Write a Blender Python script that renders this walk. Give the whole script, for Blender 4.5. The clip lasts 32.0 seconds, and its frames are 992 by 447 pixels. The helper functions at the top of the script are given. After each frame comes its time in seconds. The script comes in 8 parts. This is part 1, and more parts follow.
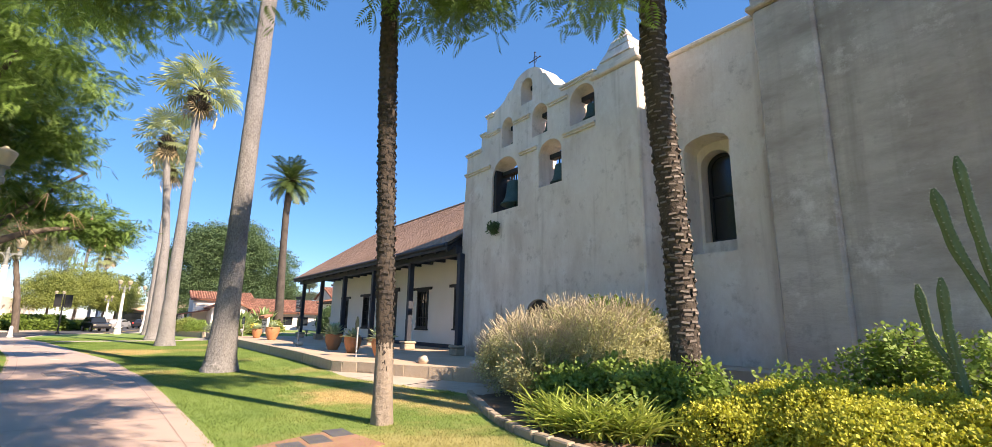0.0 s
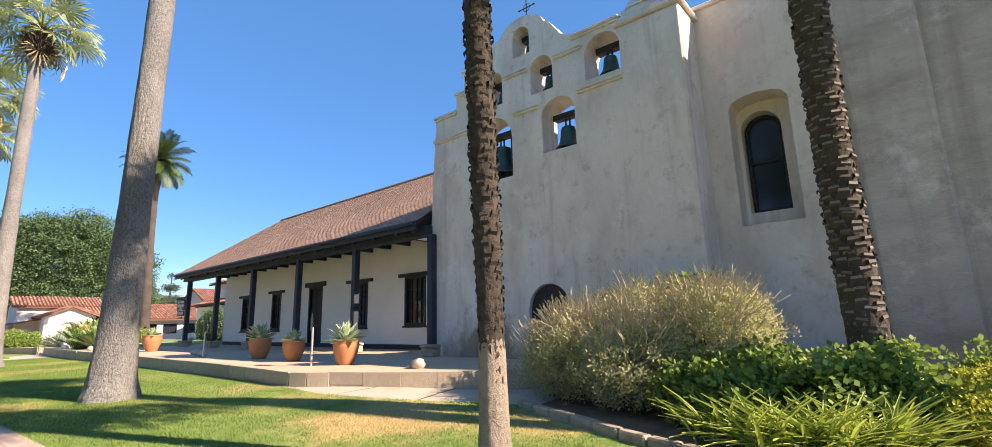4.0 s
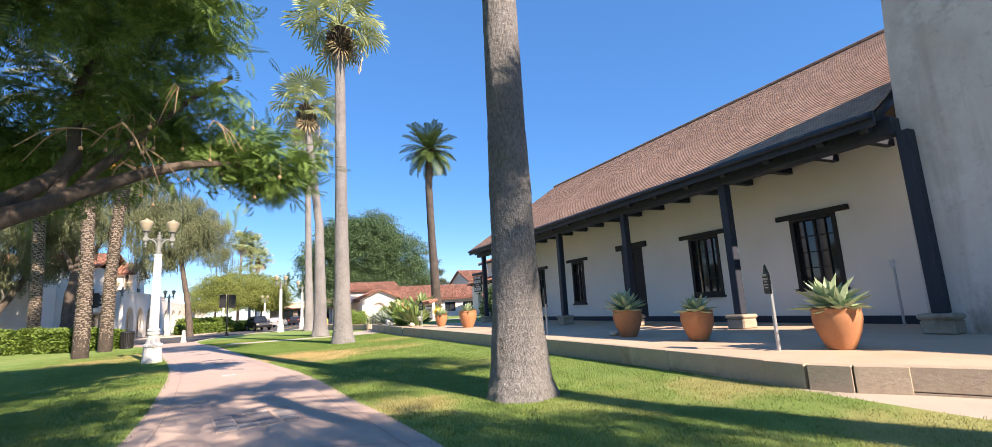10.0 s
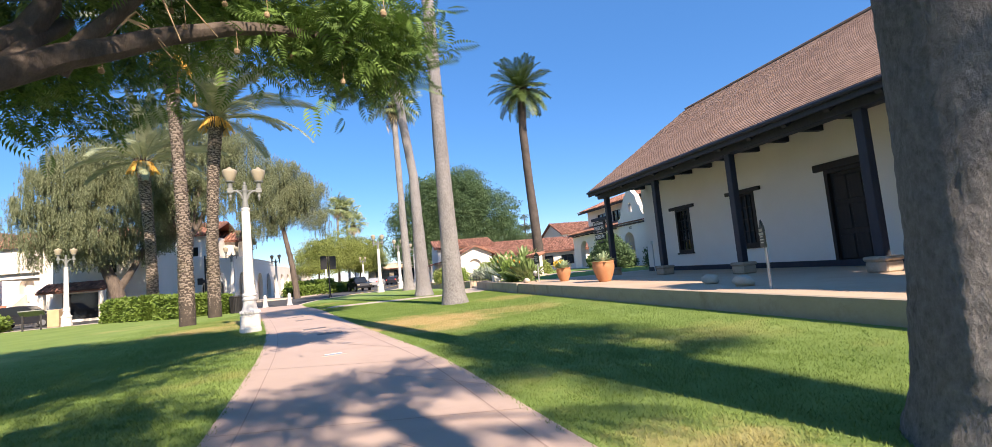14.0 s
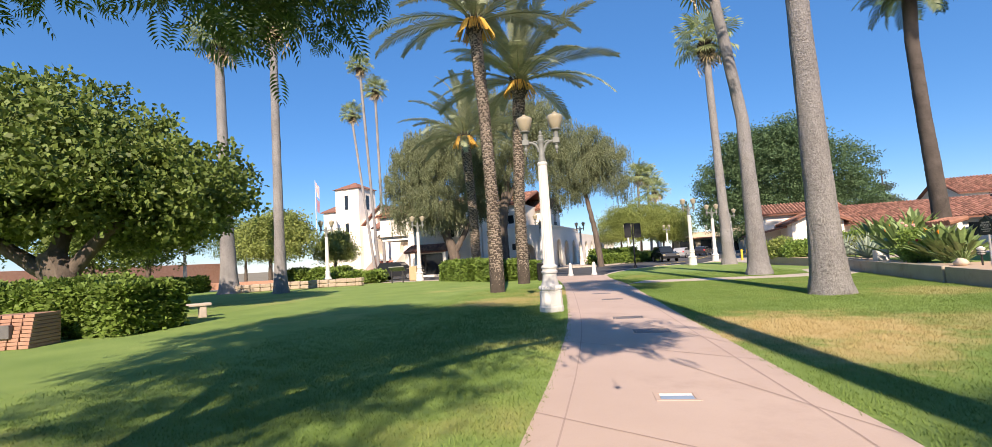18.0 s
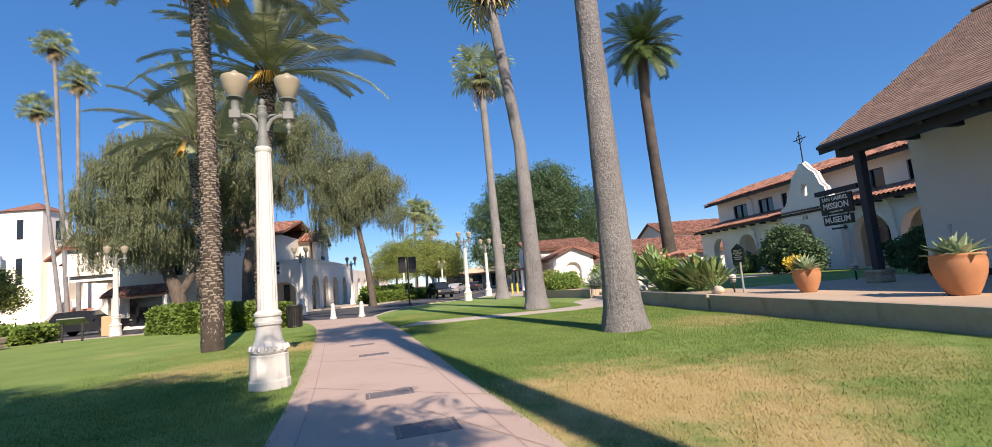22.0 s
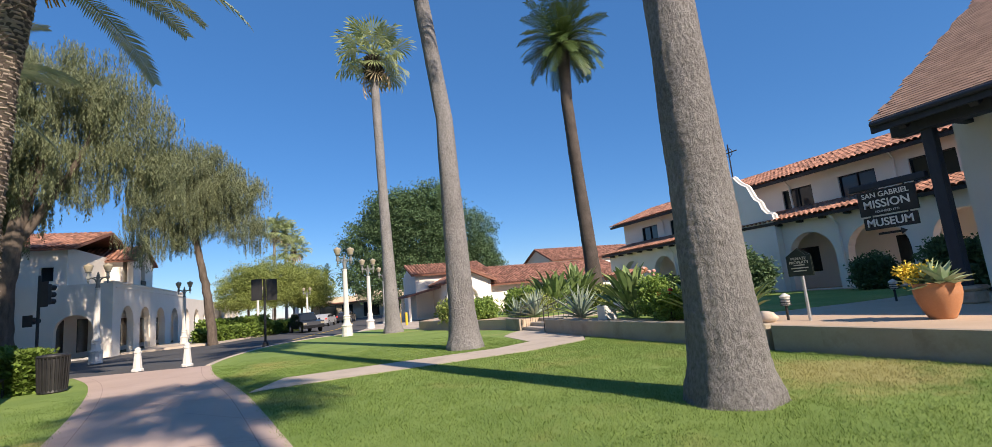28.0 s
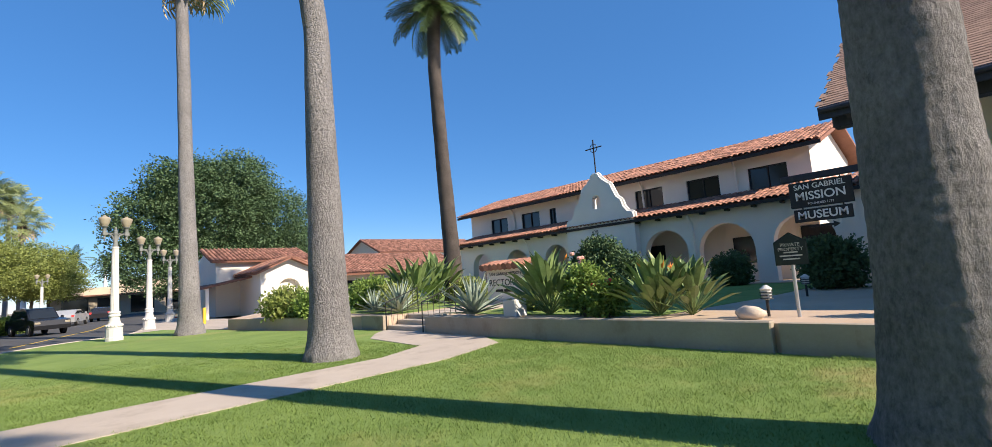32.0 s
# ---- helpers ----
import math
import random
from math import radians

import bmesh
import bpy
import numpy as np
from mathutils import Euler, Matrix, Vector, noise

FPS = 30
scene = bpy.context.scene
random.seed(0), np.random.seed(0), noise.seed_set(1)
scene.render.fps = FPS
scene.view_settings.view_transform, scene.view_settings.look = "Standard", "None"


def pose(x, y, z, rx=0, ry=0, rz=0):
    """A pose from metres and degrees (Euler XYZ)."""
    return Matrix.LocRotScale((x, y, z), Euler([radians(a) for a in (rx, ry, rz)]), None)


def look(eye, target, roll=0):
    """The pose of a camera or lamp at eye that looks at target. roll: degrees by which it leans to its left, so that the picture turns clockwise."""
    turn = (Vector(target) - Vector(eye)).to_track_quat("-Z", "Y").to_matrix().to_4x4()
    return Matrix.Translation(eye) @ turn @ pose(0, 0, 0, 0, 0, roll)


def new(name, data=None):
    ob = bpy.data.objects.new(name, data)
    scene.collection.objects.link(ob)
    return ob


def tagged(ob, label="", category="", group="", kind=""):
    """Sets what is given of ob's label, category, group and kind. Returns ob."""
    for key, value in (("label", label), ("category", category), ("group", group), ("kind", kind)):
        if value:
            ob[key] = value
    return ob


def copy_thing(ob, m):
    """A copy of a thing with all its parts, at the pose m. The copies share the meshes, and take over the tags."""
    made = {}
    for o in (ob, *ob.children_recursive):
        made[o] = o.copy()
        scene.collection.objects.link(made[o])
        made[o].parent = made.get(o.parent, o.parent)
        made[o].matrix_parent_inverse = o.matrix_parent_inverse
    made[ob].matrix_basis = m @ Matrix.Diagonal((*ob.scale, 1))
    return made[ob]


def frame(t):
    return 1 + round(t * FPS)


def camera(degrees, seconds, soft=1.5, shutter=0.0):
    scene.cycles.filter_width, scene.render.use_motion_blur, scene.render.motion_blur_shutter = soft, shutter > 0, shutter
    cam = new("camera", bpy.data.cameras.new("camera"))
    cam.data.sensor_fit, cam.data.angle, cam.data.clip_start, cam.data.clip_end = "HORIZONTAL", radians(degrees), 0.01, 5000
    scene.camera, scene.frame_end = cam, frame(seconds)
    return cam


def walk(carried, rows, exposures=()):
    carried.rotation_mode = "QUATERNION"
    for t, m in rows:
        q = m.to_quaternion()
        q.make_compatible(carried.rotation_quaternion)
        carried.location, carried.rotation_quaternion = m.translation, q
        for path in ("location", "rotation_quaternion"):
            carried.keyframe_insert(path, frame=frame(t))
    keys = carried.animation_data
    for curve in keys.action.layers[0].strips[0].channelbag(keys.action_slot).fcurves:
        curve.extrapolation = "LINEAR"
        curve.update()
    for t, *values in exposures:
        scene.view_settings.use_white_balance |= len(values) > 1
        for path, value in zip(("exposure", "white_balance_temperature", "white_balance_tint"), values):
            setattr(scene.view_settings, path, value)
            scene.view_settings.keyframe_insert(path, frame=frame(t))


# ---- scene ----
cam = camera(91.4, 32.0, soft=0.75)
PATH = [
    (0, (-11.541, -14.985, 1.502), (-10.377, -13.41, 1.91), 1.0),
    (0.5, (-11.565, -14.571, 1.588), (-10.337, -13.046, 1.998), 1.6),
    (1, (-11.674, -14.03, 1.55), (-10.375, -12.57, 1.976), 2.4),
    (1.5, (-11.775, -13.525, 1.509), (-10.387, -12.144, 1.919), 1.2),
    (2, (-11.741, -13.021, 1.548), (-10.31, -11.678, 1.931), 0.9),
    (2.5, (-11.837, -12.521, 1.451), (-10.356, -11.235, 1.838), -0.0),
    (3, (-11.867, -11.994, 1.423), (-10.363, -10.735, 1.814), -1.3),
    (3.5, (-11.972, -11.469, 1.39), (-10.463, -10.22, 1.795), -1.5),
    (5.5, (-12.15, -9.519, 1.358), (-10.652, -8.238, 1.694), -1.3),
    (6, (-12.209, -9.006, 1.346), (-10.702, -7.734, 1.682), -1.4),
    (6.5, (-12.208, -8.457, 1.342), (-10.725, -7.15, 1.645), -1.5),
    (7, (-12.305, -7.892, 1.352), (-10.846, -6.55, 1.626), -3.9),
    (7.5, (-12.313, -7.364, 1.352), (-10.951, -5.926, 1.625), -5.1),
    (8, (-12.36, -6.851, 1.365), (-11.044, -5.37, 1.64), -4.9),
    (8.5, (-12.339, -6.326, 1.354), (-11.116, -4.767, 1.626), -5.4),
    (9, (-12.37, -5.809, 1.345), (-11.241, -4.184, 1.634), -4.1),
    (9.5, (-12.38, -5.303, 1.322), (-11.465, -3.552, 1.633), -3.3),
    (10, (-12.4, -4.771, 1.308), (-11.586, -2.974, 1.64), -3.2),
    (10.5, (-12.404, -4.247, 1.266), (-11.585, -2.451, 1.585), -3.5),
    (11, (-12.426, -3.711, 1.24), (-11.572, -1.925, 1.526), -0.9),
    (11.5, (-12.471, -3.185, 1.229), (-11.568, -1.422, 1.502), -3.1),
    (12, (-12.483, -2.588, 1.206), (-11.573, -0.824, 1.454), -3.3),
    (12.5, (-12.541, -2.068, 1.215), (-11.72, -0.258, 1.442), -4.5),
    (13, (-12.604, -1.516, 1.229), (-11.869, 0.332, 1.442), -4.3),
    (13.5, (-12.613, -0.913, 1.265), (-11.978, 0.974, 1.45), -5.2),
    (14, (-12.654, -0.32, 1.271), (-12.157, 1.609, 1.449), -5.2),
    (14.5, (-12.722, 0.271, 1.281), (-12.384, 2.236, 1.431), -5.6),
    (15, (-12.714, 0.878, 1.27), (-12.647, 2.871, 1.425), -5.4),
    (15.5, (-12.845, 1.432, 1.257), (-13.002, 3.419, 1.411), -5.1),
    (17.5, (-13.213, 3.396, 1.402), (-13.903, 5.269, 1.534), -3.4),
    (18, (-13.343, 3.908, 1.408), (-14.031, 5.781, 1.549), -3.4),
    (18.5, (-13.408, 4.47, 1.386), (-14.072, 6.35, 1.535), -3.0),
    (19, (-13.477, 4.957, 1.363), (-14.072, 6.859, 1.524), -3.4),
    (19.5, (-13.521, 5.441, 1.342), (-13.971, 7.383, 1.511), -3.7),
    (20, (-13.548, 5.962, 1.336), (-13.869, 7.928, 1.513), -4.3),
    (20.5, (-13.523, 6.424, 1.349), (-13.733, 8.404, 1.534), -4.6),
    (21, (-13.533, 6.872, 1.333), (-13.55, 8.863, 1.528), -5.5),
    (21.5, (-13.536, 7.333, 1.353), (-13.442, 9.319, 1.563), -4.9),
    (22, (-13.544, 7.86, 1.342), (-13.334, 9.836, 1.571), -4.8),
    (22.5, (-13.595, 8.348, 1.36), (-13.332, 10.316, 1.601), -5.0),
    (23, (-13.75, 8.733, 1.392), (-13.366, 10.681, 1.638), -5.8),
    (23.5, (-13.798, 9.22, 1.409), (-13.386, 11.16, 1.666), -4.8),
    (24, (-13.895, 9.683, 1.439), (-13.465, 11.618, 1.711), -4.0),
    (24.5, (-13.865, 10.274, 1.394), (-13.426, 12.205, 1.672), -4.3),
    (25, (-13.979, 10.775, 1.395), (-13.521, 12.701, 1.68), -4.0),
    (25.5, (-14.043, 11.292, 1.39), (-13.533, 13.204, 1.681), -3.3),
    (27.5, (-14.074, 13.542, 1.349), (-13.375, 15.392, 1.65), -5.9),
    (28, (-14.154, 14.082, 1.377), (-13.428, 15.921, 1.677), -5.3),
    (28.5, (-14.177, 14.658, 1.348), (-13.405, 16.488, 1.588), -4.5),
    (29, (-14.215, 15.144, 1.365), (-13.36, 16.938, 1.59), -2.7),
    (29.5, (-14.26, 15.651, 1.384), (-13.288, 17.388, 1.584), -3.1),
    (30, (-14.321, 16.153, 1.392), (-13.274, 17.845, 1.593), -3.0),
    (30.5, (-14.373, 16.593, 1.413), (-13.224, 18.219, 1.61), -4.2),
    (31, (-14.361, 17.13, 1.371), (-13.145, 18.704, 1.581), -4.8),
    (31.5, (-14.393, 17.633, 1.365), (-13.08, 19.127, 1.582), -5.2),
    (32, (-14.343, 18.096, 1.397), (-12.982, 19.544, 1.617), -4.2),
]
walk(cam, [(t, look(eye, target, roll)) for t, eye, target, roll in PATH], exposures=[(0, 1.22, 7850, 19), (6, 1.22, 7850, 19), (10, 1.13, 7350, 19), (15, 0.97, 7300, 18), (18, 0.75, 7350, 17), (23, 0.52, 7000, 18), (25, 0.46, 6850, 18), (28, 0.5, 7100, 16), (32, 0.66, 6950, 14)])

# ---- world and light ----
SUN_TO = Vector((0.296 * math.cos(radians(34)), -0.955 * math.cos(radians(34)), math.sin(radians(34)))).normalized()
world = bpy.data.worlds.new("world")
scene.world = world
world.use_nodes = True
_nt = world.node_tree
_sky = _nt.nodes.new("ShaderNodeTexSky")
_sky.sky_type = "NISHITA"
_sky.sun_disc = False
_sky.sun_elevation = radians(34)
_sky.sun_rotation = math.atan2(0.296, -0.955)
_sky.air_density, _sky.dust_density, _sky.ozone_density = 0.9, 0.0, 6.0
_bg = _nt.nodes["Background"]
_bg.inputs["Strength"].default_value = 0.13
_hs = _nt.nodes.new("ShaderNodeHueSaturation")
_hs.inputs["Saturation"].default_value = 1.2
_hs.inputs["Hue"].default_value = 0.501
_nt.links.new(_sky.outputs["Color"], _hs.inputs["Color"])
_even = _nt.nodes.new("ShaderNodeMix")
_even.data_type = "RGBA"
_even.inputs[0].default_value = 0.5
_even.inputs[7].default_value = (0.4, 1.3, 3.2, 1)
_nt.links.new(_hs.outputs["Color"], _even.inputs[6])
_nt.links.new(_even.outputs[2], _bg.inputs["Color"])
sun = new("sun", bpy.data.lights.new("sun", "SUN"))
sun.data.energy = 5.0
sun.data.angle = radians(0.53)
sun.data.color = (1.0, 0.91, 0.78)
sun.matrix_world = look((0, 0, 60), Vector((0, 0, 60)) - SUN_TO)


# ---- mesh building ----
class MB:
    """Collects vertices and faces for one mesh."""

    def __init__(self):
        self.v, self.f = [], []

    def add(self, verts, faces):
        n = len(self.v)
        self.v.extend(tuple(p) for p in verts)
        self.f.extend(tuple(i + n for i in f) for f in faces)
        return self

    def box(self, x0, y0, z0, x1, y1, z1, c=0.0):
        if c <= 0:
            p = [(x, y, z) for x in (x0, x1) for y in (y0, y1) for z in (z0, z1)]
            return self.add(p, [(0, 1, 3, 2), (4, 6, 7, 5), (0, 4, 5, 1), (2, 3, 7, 6), (0, 2, 6, 4), (1, 5, 7, 3)])
        p, idx = [], {}
        for i in (0, 1):
            for j in (0, 1):
                for k in (0, 1):
                    X, Y, Z = (x0, x1)[i], (y0, y1)[j], (z0, z1)[k]
                    sx, sy, sz = (c, -c)[i], (c, -c)[j], (c, -c)[k]
                    for a, q in enumerate(((X, Y + sy, Z + sz), (X + sx, Y, Z + sz), (X + sx, Y + sy, Z))):
                        idx[i, j, k, a] = len(p)
                        p.append(q)
        f = []
        for i in (0, 1):
            f.append([idx[i, 0, 0, 0], idx[i, 0, 1, 0], idx[i, 1, 1, 0], idx[i, 1, 0, 0]][:: (1 if i == 0 else -1)])
            f.append([idx[0, i, 0, 1], idx[1, i, 0, 1], idx[1, i, 1, 1], idx[0, i, 1, 1]][:: (1 if i == 0 else -1)])
            f.append([idx[0, 0, i, 2], idx[0, 1, i, 2], idx[1, 1, i, 2], idx[1, 0, i, 2]][:: (1 if i == 0 else -1)])
        for i in (0, 1):
            for j in (0, 1):
                f.append([idx[i, j, 0, 0], idx[i, j, 1, 0], idx[i, j, 1, 1], idx[i, j, 0, 1]][:: (1 if i == j else -1)])
                f.append([idx[i, 0, j, 0], idx[i, 1, j, 0], idx[i, 1, j, 2], idx[i, 0, j, 2]][:: (-1 if i == j else 1)])
                f.append([idx[0, i, j, 1], idx[1, i, j, 1], idx[1, i, j, 2], idx[0, i, j, 2]][:: (1 if i == j else -1)])
                for k in (0, 1):
                    f.append([idx[i, j, k, 0], idx[i, j, k, 1], idx[i, j, k, 2]][:: (1 if (i + j + k) % 2 == 0 else -1)])
        return self.add(p, f)

    def tube(self, pts, radii, n=10, cap=True, squash=None):
        pts = [Vector(p) for p in pts]
        rings, ref = [], Vector((1, 0, 0))
        m = len(pts)
        base = len(self.v)
        for i, p in enumerate(pts):
            d = (pts[min(i + 1, m - 1)] - pts[max(i - 1, 0)]).normalized()
            u = ref - d * ref.dot(d)
            if u.length < 1e-3:
                u = Vector((0, 1, 0)) - d * d.y
            u.normalize()
            ref = u
            w = d.cross(u)
            r = radii[i] if hasattr(radii, "__len__") else radii
            for k in range(n):
                a = 2 * math.pi * k / n
                self.v.append(tuple(p + u * (r * math.cos(a)) + w * (r * math.sin(a))))
        for i in range(m - 1):
            for k in range(n):
                a, b = base + i * n + k, base + i * n + (k + 1) % n
                self.f.append((a, b, b + n, a + n))
        if cap:
            self.f.append(tuple(base + k for k in range(n))[::-1])
            self.f.append(tuple(base + (m - 1) * n + k for k in range(n)))
        return self

    def lathe(self, prof, n=24, at=(0, 0, 0)):
        base, m = len(self.v), len(prof)
        for r, z in prof:
            for k in range(n):
                a = 2 * math.pi * k / n
                self.v.append((at[0] + r * math.cos(a), at[1] + r * math.sin(a), at[2] + z))
        for i in range(m - 1):
            for k in range(n):
                a, b = base + i * n + k, base + i * n + (k + 1) % n
                self.f.append((a, b, b + n, a + n))
        self.f.append(tuple(base + k for k in range(n))[::-1])
        self.f.append(tuple(base + (m - 1) * n + k for k in range(n)))
        return self

    def slab(self, outer, holes, d0, d1, to3):
        """A plate with holes: outlines in 2D, depths d0 and d1, and to3(a, b, d) that lays them into space."""
        loops = [list(outer)] + [list(h) for h in holes]
        tris = tess([[Vector((a, b, 0)) for a, b in l] for l in loops])
        flat = [p for l in loops for p in l]
        base, n = len(self.v), len(flat)
        for d in (d0, d1):
            self.v.extend(tuple(to3(a, b, d)) for a, b in flat)
        for t in tris:
            self.f.append(tuple(base + i for i in t))
            self.f.append(tuple(base + n + i for i in t)[::-1])
        s = 0
        for l in loops:
            for i in range(len(l)):
                a, b = base + s + i, base + s + (i + 1) % len(l)
                self.f.append((a, b, b + n, a + n))
            s += len(l)
        return self

    def mesh(self, name, smooth=False, angle=40):
        me = bpy.data.meshes.new(name)
        me.from_pydata(self.v, [], self.f)
        if smooth:
            me.polygons.foreach_set("use_smooth", [True] * len(me.polygons))
            if angle < 180:
                me.set_sharp_from_angle(angle=radians(angle))
        return me


from mathutils.geometry import tessellate_polygon as tess


def fix_normals(me):
    b = bmesh.new()
    b.from_mesh(me)
    bmesh.ops.recalc_face_normals(b, faces=b.faces)
    b.to_mesh(me)
    b.free()


def thing(name, label, category, group="", kind="", m=None):
    ob = new(name)
    ob.empty_display_size = 0.2
    if m is not None:
        ob.matrix_world = m
    return tagged(ob, label, category, group, kind)


def part(name, mb, material, parent=None, label="", smooth=False, angle=40, normals=True):
    me = mb if isinstance(mb, bpy.types.Mesh) else mb.mesh(name, smooth, angle)
    if normals and not isinstance(mb, bpy.types.Mesh) and len(me.polygons) < 60000:
        fix_normals(me)
    if not me.materials:
        me.materials.append(material)
    ob = new(name, me)
    if parent is not None:
        ob.parent = parent
    if label:
        ob["label"] = label
    return ob


def solo(name, mb, material, label, category="", kind="", smooth=False, group="", angle=40):
    """A thing that is one mesh."""
    return tagged(part(name, mb, material, None, "", smooth, angle), label, category, group, kind)


def arch(y0, y1, z0, zs, n=12, top=None):
    """An arched opening: sides from z0 to the spring line zs, then half an ellipse up to top."""
    r = (y1 - y0) / 2
    h = (top - zs) if top else r
    c = (y0 + y1) / 2
    return [(y0, z0), (y1, z0)] + [(c + r * math.cos(math.pi * k / n), zs + h * math.sin(math.pi * k / n)) for k in range(n + 1)]


def smoothline(pts, step=0.5):
    """A Catmull-Rom line through points of the plan."""
    out = []
    for i in range(len(pts) - 1):
        p = [Vector(pts[max(0, min(len(pts) - 1, i + k))]) for k in (-1, 0, 1, 2)]
        n = max(2, int((p[2] - p[1]).length / step))
        for j in range(n):
            t = j / n
            out.append(0.5 * ((2 * p[1]) + (p[2] - p[0]) * t + (2 * p[0] - 5 * p[1] + 4 * p[2] - p[3]) * t * t + (3 * p[1] - p[0] - 3 * p[2] + p[3]) * t ** 3))
    return out + [Vector(pts[-1])]


def merged(verts, faces, mats44):
    """Template geometry laid at many poses, as one mesh builder result (numpy)."""
    V = np.asarray(verts, float)
    M = np.asarray(mats44, float)
    allv = (np.einsum("nij,kj->nki", M[:, :3, :3], V) + M[:, None, :3, 3]).reshape(-1, 3)
    k = len(V)
    F = np.asarray(faces, int)
    allf = (F[None] + (np.arange(len(M)) * k)[:, None, None]).reshape(-1, F.shape[1])
    return allv, allf


def raw_mesh(name, V, F, smooth=False):
    V, F = np.asarray(V, np.float32), np.asarray(F, np.int32)
    me = bpy.data.meshes.new(name)
    me.vertices.add(len(V))
    me.vertices.foreach_set("co", V.ravel())
    k = F.shape[1]
    me.loops.add(F.size)
    me.loops.foreach_set("vertex_index", F.ravel())
    me.polygons.add(len(F))
    me.polygons.foreach_set("loop_start", np.arange(0, F.size, k, dtype=np.int32))
    me.polygons.foreach_set("use_smooth", np.full(len(F), smooth))
    me.update(calc_edges=True)
    me.validate()
    return me


# ---- materials ----
def mat(name, dark, light, rough=0.8, big=1.0, fine=25.0, bump=0.25, metal=0.0, stretch=(1, 1, 1), third=None, third_scale=0.4, third_edge=(0.5, 0.65), vary=0.0, spec=0.4, island=False, fine_mix=0.35, trans=0.0, dist=0.01, patches=(), patch_colour=(0.56, 0.42, 0.2), streak=None):
    m = bpy.data.materials.new(name)
    m.use_nodes = True
    nt = m.node_tree
    n, l = nt.nodes, nt.links
    b = n["Principled BSDF"]
    tc = n.new("ShaderNodeTexCoord")
    mp = n.new("ShaderNodeMapping")
    mp.inputs["Scale"].default_value = stretch
    l.new(tc.outputs["Object"], mp.inputs["Vector"])
    src = mp.outputs["Vector"]
    if vary > 0 and not island:
        oi = n.new("ShaderNodeObjectInfo")
        ad = n.new("ShaderNodeVectorMath")
        ad.operation = "ADD"
        mu = n.new("ShaderNodeVectorMath")
        mu.operation = "SCALE"
        mu.inputs[0].default_value = (17.0, 31.0, 11.0)
        l.new(oi.outputs["Random"], mu.inputs["Scale"])
        l.new(src, ad.inputs[0])
        l.new(mu.outputs[0], ad.inputs[1])
        src = ad.outputs[0]

    def nz(scale, detail=5.0, r=0.6):
        t = n.new("ShaderNodeTexNoise")
        t.inputs["Scale"].default_value = scale
        t.inputs["Detail"].default_value = detail
        t.inputs["Roughness"].default_value = r
        l.new(src, t.inputs["Vector"])
        return t.outputs["Fac"]

    def ramp(fac, a, c, e0, e1):
        r = n.new("ShaderNodeValToRGB")
        r.color_ramp.elements[0].position, r.color_ramp.elements[1].position = e0, e1
        r.color_ramp.elements[0].color, r.color_ramp.elements[1].color = (*a, 1), (*c, 1)
        l.new(fac, r.inputs["Fac"])
        return r.outputs["Color"]

    def mix(fac, a, c, mode="MIX"):
        x = n.new("ShaderNodeMix")
        x.data_type, x.blend_type = "RGBA", mode
        if isinstance(fac, float):
            x.inputs["Factor"].default_value = fac
        else:
            l.new(fac, x.inputs["Factor"])
        for s, k in ((a, "A"), (c, "B")):
            sock = [i for i in x.inputs if i.name == k and i.type == "RGBA"][0]
            if isinstance(s, tuple):
                sock.default_value = (*s, 1)
            else:
                l.new(s, sock)
        return [o for o in x.outputs if o.type == "RGBA"][0]

    A, B = nz(big), nz(fine, 6.0, 0.7)
    col = ramp(A, dark, light, 0.3, 0.7)
    col = mix(fine_mix, col, ramp(B, dark, light, 0.3, 0.7))
    if third is not None:
        g = ramp(nz(third_scale, 6.0, 0.65), (0, 0, 0), (1, 1, 1), *third_edge)
        col = mix(g, col, third)
    if streak is not None:
        keep = src
        m2 = n.new("ShaderNodeMapping")
        m2.inputs["Scale"].default_value = (1.5, 1.5, 0.1)
        l.new(tc.outputs["Object"], m2.inputs["Vector"])
        src = m2.outputs["Vector"]
        g = ramp(nz(1.3, 4.0, 0.6), (0, 0, 0), (0.6, 0.6, 0.6), 0.55, 0.72)
        col = mix(g, col, streak)
        src = tc.outputs["Object"]
        g = ramp(nz(0.9, 7.0, 0.75), (0, 0, 0), (0.7, 0.7, 0.7), 0.55, 0.68)
        col = mix(g, col, (0.80, 0.75, 0.71))
        g = ramp(nz(3.2, 6.0, 0.7), (0, 0, 0), (0.45, 0.45, 0.45), 0.56, 0.70)
        col = mix(g, col, tuple(c * 0.85 for c in streak))
        src = keep
    for px, py, pr, ps, *pz in patches:
        dv = n.new("ShaderNodeVectorMath")
        dv.operation = "DISTANCE"
        dv.inputs[1].default_value = (px * stretch[0], py * stretch[1], pz[0] * stretch[2] if pz else 0)
        l.new(src, dv.inputs[0])
        ns = n.new("ShaderNodeMath")
        ns.operation = "MULTIPLY_ADD"
        ns.inputs[1].default_value = 2.6 * pr
        l.new(nz(1.1 / pr + 0.5, 5.0, 0.7), ns.inputs[0])
        l.new(dv.outputs["Value"], ns.inputs[2])
        mr0 = n.new("ShaderNodeMapRange")
        mr0.interpolation_type = "SMOOTHSTEP"
        mr0.inputs["From Min"].default_value, mr0.inputs["From Max"].default_value = 1.75 * pr, 2.75 * pr
        mr0.inputs["To Min"].default_value, mr0.inputs["To Max"].default_value = ps, 0.0
        l.new(ns.outputs[0], mr0.inputs["Value"])
        col = mix(mr0.outputs["Result"], col, patch_colour)
